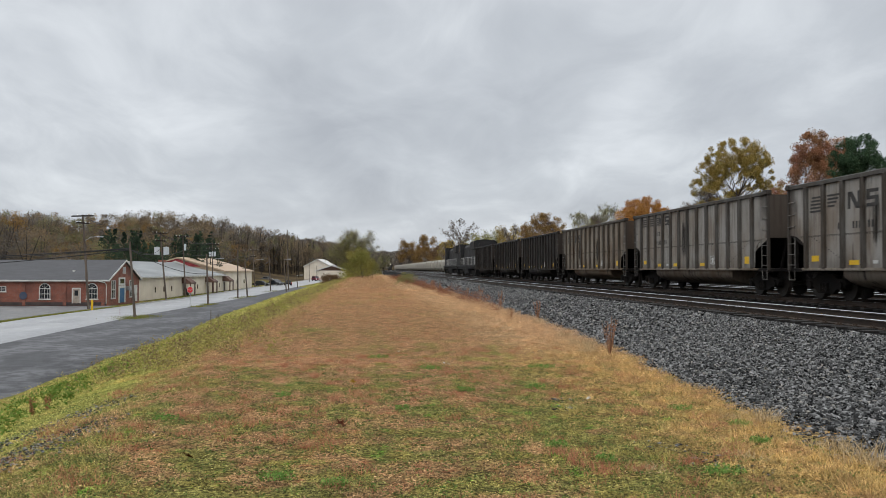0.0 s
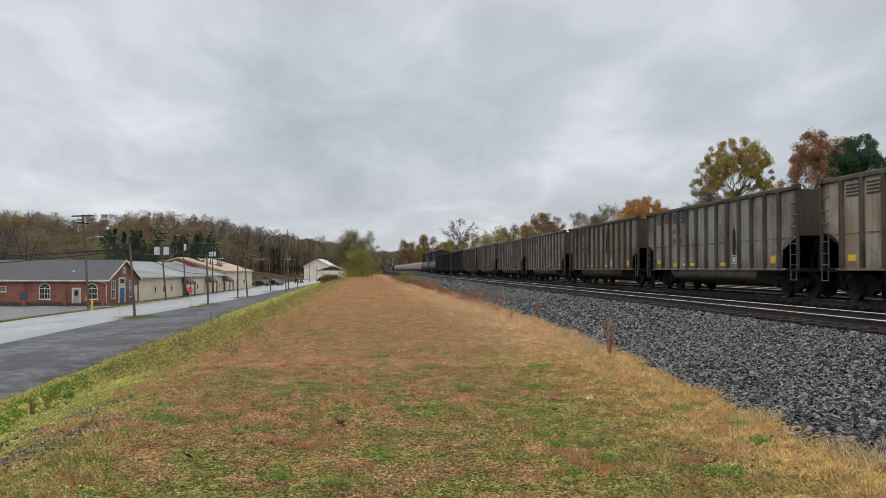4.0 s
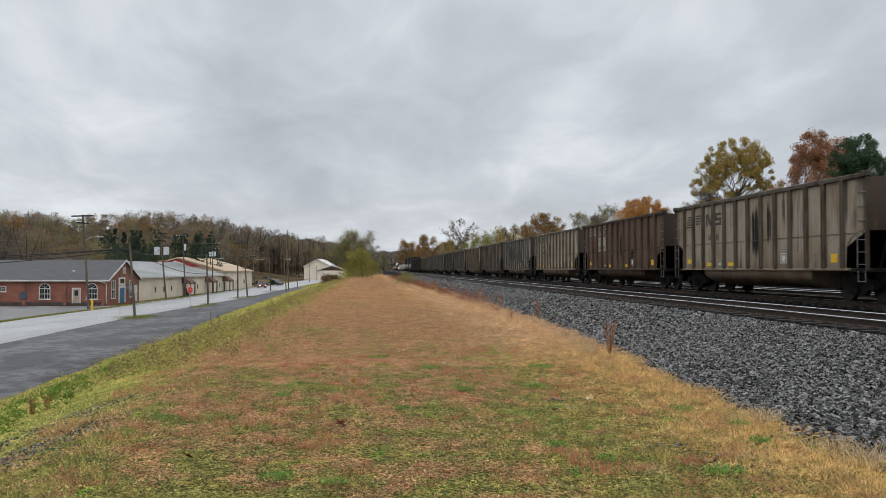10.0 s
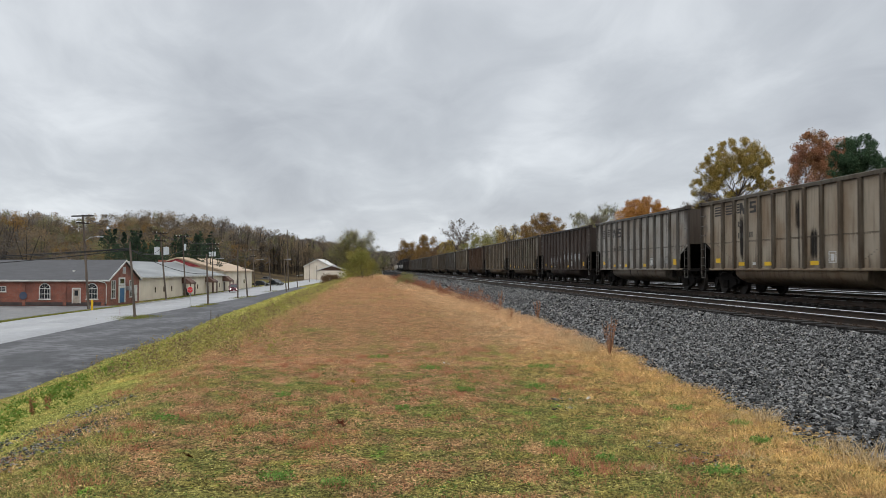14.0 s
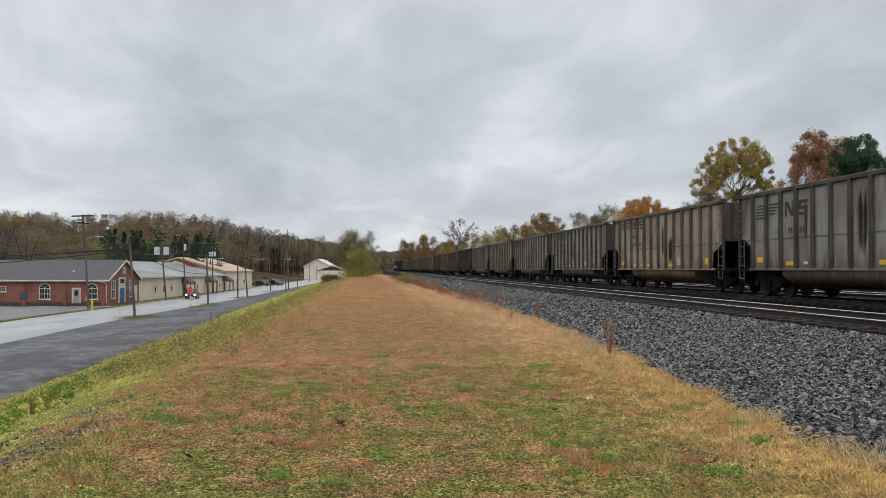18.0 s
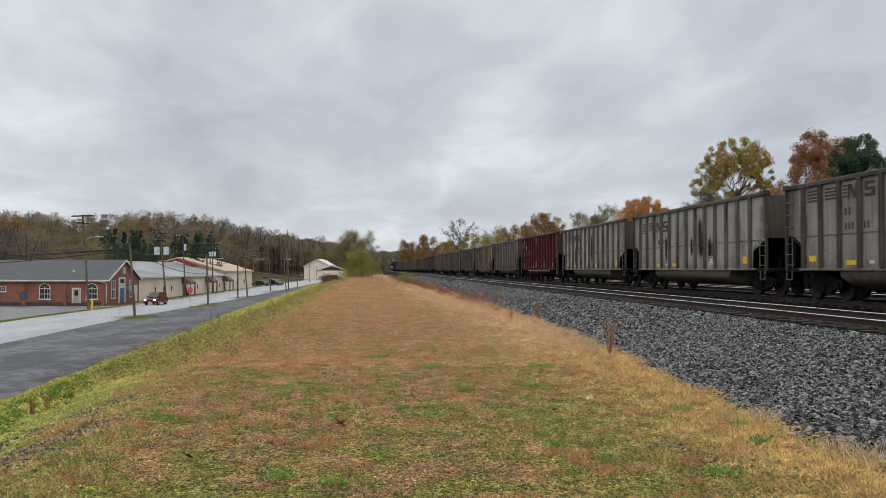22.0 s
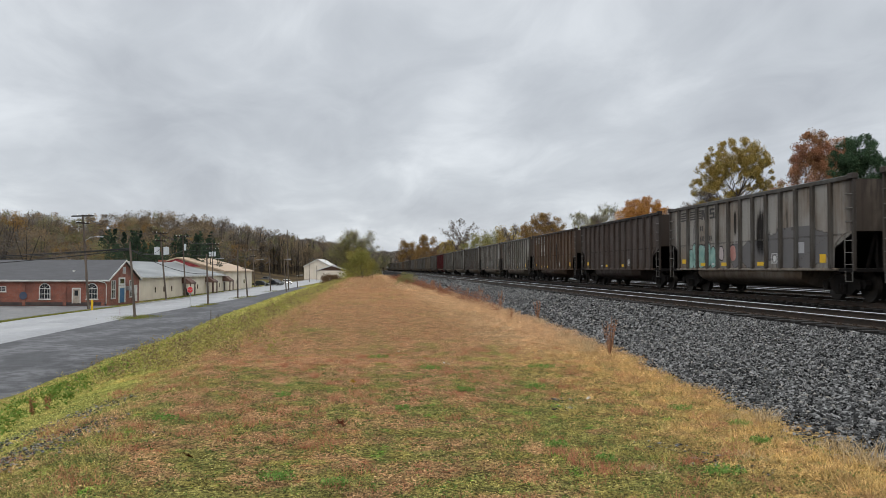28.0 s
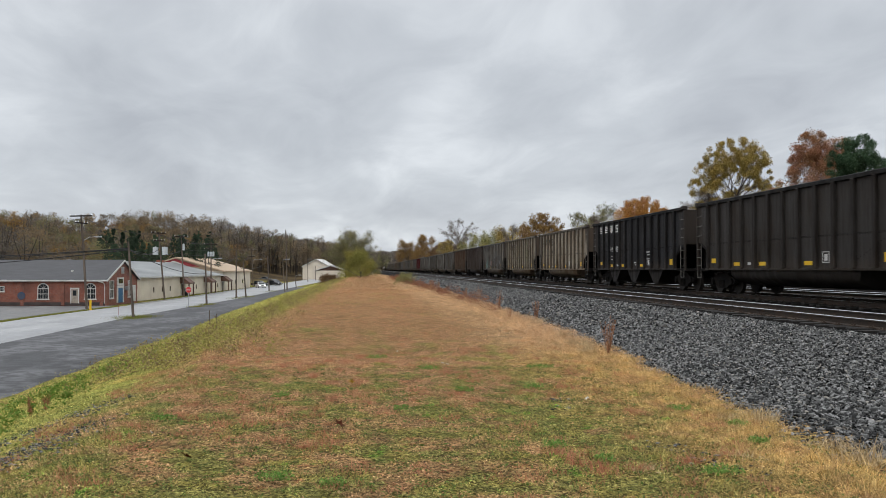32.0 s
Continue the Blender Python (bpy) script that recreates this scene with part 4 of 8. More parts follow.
# where coal has run down: car: (bay, z0, z1, width)
STAINS = {0: ((8, 1.0, 2.6, 0.8), (4, 1.2, 3.4, 0.4)), 1: ((7, 1.0, 3.2, 0.5), (9, 1.2, 2.6, 0.5)), 2: ((4, 1.1, 3.3, 0.4), (8, 1.4, 3.4, 0.35)), 3: ((9, 1.0, 2.8, 0.4),), 4: ((7, 1.0, 3.3, 0.5),), 5: ((8, 1.0, 3.4, 0.6), (3, 1.0, 3.0, 0.4)),
          6: ((4, 1.0, 3.45, 0.85), (5, 1.0, 3.45, 0.9), (6, 1.2, 3.45, 0.85), (8, 1.0, 3.3, 0.8), (7, 1.1, 3.4, 0.6), (3, 1.0, 3.4, 0.5), (9, 1.0, 2.8, 0.8), (10, 0.98, 2.0, 0.9)), 7: ((5, 1.5, 3.2, 0.35),), 8: ((9, 0.98, 2.2, 0.85), (7, 1.3, 3.1, 0.4)), 9: ((7, 1.0, 3.45, 0.8), (8, 1.5, 3.4, 0.4)),
          10: ((7, 1.0, 3.45, 0.7), (8, 1.8, 3.45, 0.6), (4, 1.0, 3.0, 0.4)), 13: ((3, 1.0, 3.3, 0.45), (7, 1.9, 3.4, 0.35), (8, 1.0, 2.4, 0.6)), 14: ((8, 1.0, 3.4, 0.6),), 15: ((6, 1.0, 3.2, 0.5),), 16: ((7, 1.2, 3.4, 0.4), (8, 1.0, 2.6, 0.75)),
          17: ((7, 1.0, 3.45, 0.7), (4, 1.4, 3.4, 0.3)), 19: ((7, 1.0, 3.4, 0.75), (3, 1.1, 2.4, 0.4)), 20: ((8, 1.0, 3.45, 0.7), (9, 1.0, 2.4, 0.85), (7, 1.3, 2.5, 0.35), (4, 1.0, 2.7, 0.35)), 21: ((8, 1.7, 3.4, 0.6), (9, 1.0, 2.0, 0.4)),
          22: ((8, 1.0, 3.45, 0.6), (7, 1.0, 2.6, 0.6), (4, 1.2, 3.3, 0.3)), 23: ((8, 1.0, 3.2, 0.6), (9, 1.4, 3.0, 0.4)), 24: ((8, 1.0, 3.2, 0.75), (6, 1.3, 3.3, 0.35)), 26: ((8, 1.0, 3.4, 0.7), (6, 2.0, 3.3, 0.3)), 27: ((5, 1.0, 3.2, 0.35),), 32: ((7, 1.0, 3.3, 0.6),), 33: ((5, 1.0, 3.3, 0.6),),
          -1: ((6, 1.0, 3.4, 0.6),), -2: ((4, 1.0, 3.4, 0.7), (8, 1.0, 3.0, 0.5))}


def film_on(car, name, mat, y, z0, z1, w, label, x=-1.5352):
    """A sheet of stain or paint, 3 mm proud of the side panel."""
    bm = BM()
    q = [bm.verts.new((0, a, b)) for a, b in ((y - w / 2, z0), (y - w / 2, z1), (y + w / 2, z1), (y + w / 2, z0))]
    bm.faces.new(q)
    part(name, bm, mat, car, label).matrix_basis = pose(x, 0, 0)


def bubble(rnd, y, z, w, h, grow=0.0):
    """The outline of one fat rounded stroke of sprayed paint."""
    out = []
    for j in range(18):
        a = 2 * math.pi * j / 18
        c, d = math.cos(a), math.sin(a)
        k = (abs(c) ** 3.2 + abs(d) ** 3.2) ** (-1 / 3.2) * rnd.uniform(0.9, 1.06)
        out.append((y + (w / 2 * k + grow) * c, z + (h / 2 * k + grow) * d))
    return out


def bubbles(car, seed, spots, fill, rim, label):
    for n, (y, z, w, h) in enumerate(spots):
        for name, mat, grow, x in (("spray_outline", rim, 0.05, -1.5345), ("spray_fill", fill, 0.0, -1.5375)):
            pts = bubble(random.Random(seed + n), y, z, w, h, grow)
            bm = BM()
            bm.faces.new([bm.verts.new((0, u, min(max(v, 0.99), 2.3))) for u, v in pts])
            part(name, bm, mat, car, label).matrix_basis = pose(x, 0, 0)


def paint(ob, colour):
    ob.color = (*colour, 1)
    return ob


GREY, LIGHT, BEIGE, DUST = (0.31, 0.298, 0.275), (0.385, 0.376, 0.348), (0.365, 0.318, 0.25), (0.265, 0.232, 0.19)
BROWN, DARKBROWN, RED, BLACK, COAL = (0.13, 0.088, 0.062), (0.088, 0.072, 0.065), (0.105, 0.016, 0.018), (0.022, 0.022, 0.024), (0.045, 0.041, 0.038)
WEAR = {}


def coal_car(i, colour, label, hopper=False, marks="dark"):
    car = empty("coal_car" if not hopper else "hopper_car")
    tagged(car, label, "train car", "cars of the coal train")
    wheels = []
    # ribs of pale cars darker: grime, with their shading put into the colour
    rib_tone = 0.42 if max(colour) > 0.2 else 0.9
    for s in (-1, 1):
        turn = pose(s * 1.52, 0, 0, 0, 0, 0 if s < 0 else 180)
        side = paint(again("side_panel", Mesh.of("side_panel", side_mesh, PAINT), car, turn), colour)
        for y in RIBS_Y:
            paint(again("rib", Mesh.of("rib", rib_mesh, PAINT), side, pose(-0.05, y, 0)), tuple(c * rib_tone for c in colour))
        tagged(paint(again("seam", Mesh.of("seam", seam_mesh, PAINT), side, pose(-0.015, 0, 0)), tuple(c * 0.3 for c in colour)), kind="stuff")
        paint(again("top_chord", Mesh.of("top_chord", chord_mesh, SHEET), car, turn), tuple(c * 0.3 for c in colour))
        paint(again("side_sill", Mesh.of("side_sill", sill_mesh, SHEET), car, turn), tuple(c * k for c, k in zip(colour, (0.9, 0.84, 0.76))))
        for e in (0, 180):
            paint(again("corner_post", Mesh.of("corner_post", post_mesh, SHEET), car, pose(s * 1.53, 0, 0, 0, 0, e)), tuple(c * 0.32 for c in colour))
            lad = again("ladder", Mesh.of("ladder", ladder_mesh, LADDER_STEEL), car, pose(s * 1.565, 0, 0, 0, 0, e) if (s < 0) == (e == 0) else pose(s * 1.565, 0, 0) @ Matrix.Diagonal((1, -1, 1, 1)), "ladder of round steel rungs")
            for z in (1.08, 1.42, 1.76):
                again("rung", Mesh.of("rung", rung_mesh, LADDER_STEEL), lad, pose(0, 0, z))
            for z in (2.3, 2.68, 3.08):
                again("grab_iron", Mesh.of("grab_iron", grab_mesh, LADDER_STEEL), lad, pose(0, 0, z))
            again("stirrup", Mesh.of("stirrup", stirrup_mesh, LADDER_STEEL), lad, Matrix.Identity(4))
    for e in (0, 180):
        m = pose(0, 0, 0, 0, 0, e)
        # end walls darker: grime, and the shade between cars put into the colour
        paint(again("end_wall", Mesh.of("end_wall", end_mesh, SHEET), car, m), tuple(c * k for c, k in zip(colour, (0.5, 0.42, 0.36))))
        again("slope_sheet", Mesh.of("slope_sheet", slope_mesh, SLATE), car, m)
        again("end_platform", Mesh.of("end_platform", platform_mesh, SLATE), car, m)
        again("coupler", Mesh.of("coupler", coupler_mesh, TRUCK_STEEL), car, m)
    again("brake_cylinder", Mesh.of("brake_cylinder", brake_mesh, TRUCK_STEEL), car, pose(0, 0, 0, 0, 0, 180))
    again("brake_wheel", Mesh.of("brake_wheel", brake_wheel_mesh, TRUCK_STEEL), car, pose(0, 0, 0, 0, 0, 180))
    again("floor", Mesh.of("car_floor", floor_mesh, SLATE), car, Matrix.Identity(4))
    if hopper:
        for y in (-3.4, 0, 3.4):
            paint(again("chute", Mesh.of("chute", chute_mesh, SHEET), car, pose(0, y, 0)), tuple(c * 0.35 for c in colour))
    else:
        # tub darker and browner: coal dust, with underside shade put into the colour
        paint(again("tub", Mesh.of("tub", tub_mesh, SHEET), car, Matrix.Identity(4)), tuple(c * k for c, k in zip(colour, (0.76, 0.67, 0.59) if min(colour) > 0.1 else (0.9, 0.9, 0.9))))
    face = pose(-1.52 - 0.018, 0, 0)
    mark = {"dark": DARK_MARK, "white": WHITE_MARK, "": None}[marks]
    if mark:
        spread = i in SPREAD_EMBLEM
        rows = logo_mesh(spread)
        for n, r in enumerate(rows):
            again("emblem_stripe" if n < len(rows) - 8 else "emblem_stroke", Mesh.of("emblem_%s_%s_%d" % (marks, spread, n), lambda q=r: bars([q]), mark), car, face)
        if i not in (12, 27, 29):
            for n, r in enumerate(small_print_mesh(spread)):
                again("letter", Mesh.of("letter_%s_%s_%d" % (marks, spread, n), lambda q=r: bars([q]), mark), car, face)
    if i in (8, 24):
        for k, z0, z1 in ((1, 2.93, 3.42), (2, 2.93, 3.42), (3, 2.93, 3.42), (4, 2.93, 3.42), (3, 1.98, 2.80), (4, 1.98, 2.80)):
            y = bay_y(k)
            again("old_paint", Mesh.of("old_paint_%d_%d" % (k, int(z0 * 100)), lambda q=(y - 0.38, y + 0.40, z0, z1): bars([q]), OLD_PAINT), car, pose(-1.534, 0, 0), "pale patch of old paint")
    rnd = random.Random(i)
    for r in yellow_meshes():
        if rnd.random() < 0.85:
            again("reflector", Mesh.of("yellow_%d" % int(r[0] * 100), lambda q=r: bars([q]), YELLOW), car, face, "yellow reflective patch")
    if rnd.random() < 0.85:
        for n, r in enumerate(stencil_mesh()):
            again("stencil_bar", Mesh.of("stencil_%d" % n, lambda q=r: bars([q]), WHITE_MARK), car, face)
    for k, z0, z1, w in STAINS.get(i, ()):
        film_on(car, "coal_stain", COAL_FILM, bay_y(k), z0, z1, w, "black coal run stain")
    for y in (-6.1, 6.1):
        truck(car, y, wheels)
    WEAR[i] = wheels
    return car


SPRAY_RED = plain("spray_red", (0.22, 0.012, 0.022), (0.32, 0.03, 0.045), 3, 0.6)
SPRAY_PALE = plain("spray_pale_rim", (0.42, 0.36, 0.36), (0.56, 0.50, 0.49), 3, 0.6)
SPRAY_TEAL = plain("spray_teal", (0.16, 0.33, 0.29), (0.34, 0.50, 0.45), 3, 0.6)
SPRAY_PINK = plain("spray_pink", (0.40, 0.17, 0.14), (0.5, 0.28, 0.24), 3, 0.6)
OLD_PAINT = plain("old_grey_paint", (0.30, 0.275, 0.245), (0.38, 0.35, 0.315), 3, 0.7)
SPRAY_GREY = plain("spray_pale_patch", (0.34, 0.34, 0.35), (0.42, 0.42, 0.43), 3, 0.6)

LOOKS = {
    "grey": (GREY, "weathered grey steel coal gondola with vertical ribs"),
    "light": (LIGHT, "pale grey steel coal gondola with vertical ribs"),
    "beige": (BEIGE, "dusty beige-grey coal gondola with coal streaks"),
    "dust": (DUST, "grimy grey-brown coal gondola with coal dust"),
    "brown": (BROWN, "rust-brown coal gondola with yellow reflective patches"),
    "darkbrown": (DARKBROWN, "dark brown ribbed coal gondola"),
    "red": (RED, "faded dark red coal gondola with white lettering"),
    "black": (BLACK, "black three-bay hopper car with white lettering"),
    "coal": (COAL, "charcoal-black coal gondola with yellow reflective patches"),
}
ORDER = {-5: "coal", -4: "coal", -3: "coal", -2: "dust", -1: "grey", 0: "grey", 1: "grey", 2: "dust", 3: "grey", 4: "beige", 5: "dust", 6: "grey", 7: "beige",
         8: "brown", 9: "beige", 10: "dust", 11: "darkbrown", 12: "light", 13: "beige", 14: "grey", 15: "grey", 16: "beige", 17: "grey", 18: "red", 19: "light",
         20: "light", 21: "grey", 22: "light", 23: "grey", 24: "brown", 25: "darkbrown", 26: "grey", 27: "beige", 28: "beige", 29: "black", 30: "coal", 31: "coal", 32: "dust", 33: "grey"}
COAL_CARS = {}
for i, look_name in ORDER.items():
    colour, label = LOOKS[look_name]
    marks = "white" if look_name == "black" else "" if look_name in ("darkbrown", "coal", "red") else "dark"
    rnd = random.Random(i + 70)
    k = rnd.uniform(0.9, 1.1)
    COAL_CARS[i] = coal_car(i, tuple(c * k for c in colour), label, look_name == "black", marks)


def sprayed_cars():
    """Sprayed paint on four of the cars."""
    for k in (2.6, 3.5, 4.5, 5.45, 7.05, 8.0, 8.95, 9.9, 10.9):
        z = 1.6 if k < 6 else 1.78
        film_on(COAL_CARS[11], "spray_haze", HAZE_WHITE, bay_y(k), z - 0.5, z + 0.45, 0.95, "soft white sprayed ring")
        for dy, w in ((-0.12, 0.1), (0.14, 0.07)):
            bm = bars([(bay_y(k) + dy - w / 2, bay_y(k) + dy + w / 2, z - 0.16, z + 0.14)])
            part("spray_stroke", bm, SPRAY_GREY, COAL_CARS[11], "worn white sprayed stroke").matrix_basis = pose(-1.5375, 0, 0)
    bubbles(COAL_CARS[21], 5, [(bay_y(k), z, w, h) for k, z, w, h in ((5.05, 1.5, 0.62, 0.86), (5.72, 1.46, 0.52, 0.84), (6.4, 1.48, 0.66, 0.86), (7.1, 1.5, 0.62, 0.92), (7.75, 1.46, 0.5, 0.88), (8.3, 1.5, 0.42, 0.9))], SPRAY_RED, SPRAY_PALE, "dark red sprayed bubble with pale rim")
    film_on(COAL_CARS[21], "cover_patch", SPRAY_GREY, bay_y(9.9), 1.3, 1.66, 0.42, "pale grey cover patch", -1.5385)
    car = COAL_CARS[26]
    for k0, k1, z1 in ((5.6, 6.5, 1.9), (6.5, 8.5, 1.95), (8.5, 12.4, 2.3)):
        film_on(car, "cover_paint", BUFF_GREY, (bay_y(k0) + bay_y(k1)) / 2, 0.99, z1, abs(bay_y(k0) - bay_y(k1)), "darker grey cover paint")
    film_on(car, "cover_patch", SPRAY_GREY, bay_y(10.6), 1.45, 1.8, 0.7, "pale cover patch", -1.5385)
    bubbles(car, 30, [(bay_y(1.35), 1.45, 0.3, 0.8)], SPRAY_PINK, SPRAY_RED, "orange red sprayed cloud")
    bubbles(car, 35, [(bay_y(k), z, w, h) for k, z, w, h in ((1.7, 1.36, 0.66, 0.78), (2.25, 1.5, 0.72, 0.98), (2.85, 1.46, 0.74, 0.92), (3.45, 1.52, 0.7, 0.98), (4.0, 1.4, 0.5, 0.84))], SPRAY_TEAL, DARK_MARK, "teal sprayed lettering shape with black rim")
    bubbles(car, 41, [(bay_y(4.75), 1.55, 0.42, 0.5)], SPRAY_PALE, DARK_MARK, "white sprayed shape with black rim")
    bubbles(car, 44, [(bay_y(5.8), 1.55, 0.5, 0.6)], SPRAY_PINK, DARK_MARK, "pink sprayed shape with black rim")
    for k, z in ((11, 1.35), (9, 1.3), (2, 1.3)):
        film_on(COAL_CARS[12], "cover_patch", HAZE_WHITE, bay_y(k), z - 0.3, z + 0.3, 0.8, "pale lilac overspray")


sprayed_cars()


def number_on(i, pieces, z, size, mat):
    """Road number in pieces between the ribs."""
    for k, text in pieces:
        cu = bpy.data.curves.new("road_number", "FONT")
        cu.body, cu.size, cu.align_x, cu.extrude = text, size, "CENTER", 0.003
        cu.materials.append(mat)
        t = new("road_number", cu)
        t.parent = COAL_CARS[i]
        t.matrix_basis = pose(-1.54, bay_y(k), z, 90, 0, -90)


number_on(18, ((1, "50"), (2, "77"), (3, "30")), 2.12, 0.42, WHITE_MARK)
number_on(29, ((3, "149"), (4, "022")), 1.9, 0.4, WHITE_MARK)
for k, z, n in ((3, 1.62, 3), (3, 1.45, 3), (7, 1.25, 3), (7, 1.15, 2), (9, 1.62, 3), (9, 1.75, 4)):
    for q in range(n):
        y = bay_y(k) - 0.2 + 0.13 * q
        part("lettering", bars([(y, y + 0.09, z, z + 0.05)]), WHITE_MARK, COAL_CARS[29]).matrix_basis = pose(-1.54, 0, 0)
number_on(27, ((3, "512"), (4, "866")), 2.25, 0.36, DARK_MARK)
number_on(12, ((3, "466"), (4, "002")), 1.95, 0.36, DARK_MARK)


def red_car_marks():
    """A white ring mark, letters as blocks and a pale placard on the red car."""
    car = COAL_CARS[18]
    bm = BM()
    y, z = bay_y(0.45), 3.08
    for j in range(10):
        for r0, r1 in ((0.14, 0.19), (0.23, 0.29), (0.33, 0.38)):
            a, b = radians(20 + 23 * j), radians(20 + 23 * (j + 1))
            q = [bm.verts.new((0, y + r * math.cos(t) * 0.9, z + r * math.sin(t))) for r, t in ((r0, a), (r1, a), (r1, b), (r0, b))]
            bm.faces.new(q)
    part("emblem", bm, WHITE_MARK, car, "white ring emblem").matrix_basis = pose(-1.537, 0, 0)
    for r in ((bay_y(2) - 0.26, bay_y(2) - 0.04, 2.62, 2.92), (bay_y(2) + 0.04, bay_y(2) + 0.26, 2.62, 2.92)):
        part("lettering", bars([r]), WHITE_MARK, car).matrix_basis = pose(-1.537, 0, 0)
    y = bay_y(6)
    part("placard", bars([(y - 0.26, y + 0.26, 1.15, 1.55)]), WHITE_MARK, car, "white placard").matrix_basis = pose(-1.537, 0, 0)
    part("patch", bars([(y - 0.3, y + 0.3, 3.0, 3.42)]), plain("tan_primer_patch", (0.3, 0.15, 0.08), (0.4, 0.22, 0.12), 3, 0.8), car, "tan primer patch").matrix_basis = pose(-1.537, 0, 0)
    # a paler strip along the upper side of the tub
    part("tub_band", box(BM(), -1.5, -1.488, -4.3, 4.3, 0.78, 0.93), plain("pale_band", (0.35, 0.22, 0.16), (0.45, 0.3, 0.22), 2, 0.7), car, "pale band on the tub")


red_car_marks()


def train_run(t):
    """How many car lengths the coal train has gone by t."""
    return float(np.interp(t, (0, 3, 6, 9.5, 13, 16, 19, 22, 25, 28.5, 32), RUN))


RUN = (0.0, 2.91, 5.80, 9.16, 12.50, 15.35, 18.17, 21.01, 23.85, 27.15, 30.47)
N_ZERO, N_Y0 = 1.743, -1.19


def car_y(i, t):
    """Middle of car i along the track at t."""
    return (N_ZERO - i + train_run(t)) * CAR_LEN + N_Y0 - HALF


# ---- locomotives and standing hoppers ----
LOCO_BLACK = plain("grimy_black_locomotive_paint", (0.012, 0.012, 0.013), (0.028, 0.026, 0.025), 0.8, 0.72)
LOCO_GLASS = Nodes("cab_glass", 0.06).done((0.02, 0.025, 0.03))
GLOW = Nodes("lit_headlamp", 0.3)
GLOW.b.inputs["Emission Color"].default_value = (1, 0.82, 0.55, 1)
GLOW.b.inputs["Emission Strength"].default_value = 14.0
GLOW = GLOW.done((0.9, 0.85, 0.75))
HOPPER_GREY = plain("pale_covered_hopper_paint", (0.30, 0.27, 0.22), (0.46, 0.43, 0.36), 0.5, 0.7, 0, 0.01, 8, (1, 1, 0.2))


def loco_truck(parent, y, wheels):
    bm = BM()
    prism(bm, [(-2.3, 0.5), (-2.2, 0.85), (2.2, 0.85), (2.3, 0.5), (1.9, 0.34), (-1.9, 0.34)], along_x, -1.2, -1.02)
    prism(bm, [(-2.3, 0.5), (-2.2, 0.85), (2.2, 0.85), (2.3, 0.5), (1.9, 0.34), (-1.9, 0.34)], along_x, 1.02, 1.2)
    box(bm, -1.02, 1.02, -0.6, 0.6, 0.5, 0.85)
    t = part("truck", bm, TRUCK_STEEL, parent)
    t.matrix_basis = pose(0, y, 0)
    for dy in (-1.7, 0, 1.7):
        w = again("wheelset", Mesh.of("loco_wheelset", lambda: bmesh_scaled(make_truck()["wheelset"], 1.13), WHEEL_STEEL), t, pose(0, dy, 0.516))
        wheels.append((w, dy))


def bmesh_scaled(bm, k):
    for v in bm.verts:
        v.co.y *= k
        v.co.z *= k
    return bm


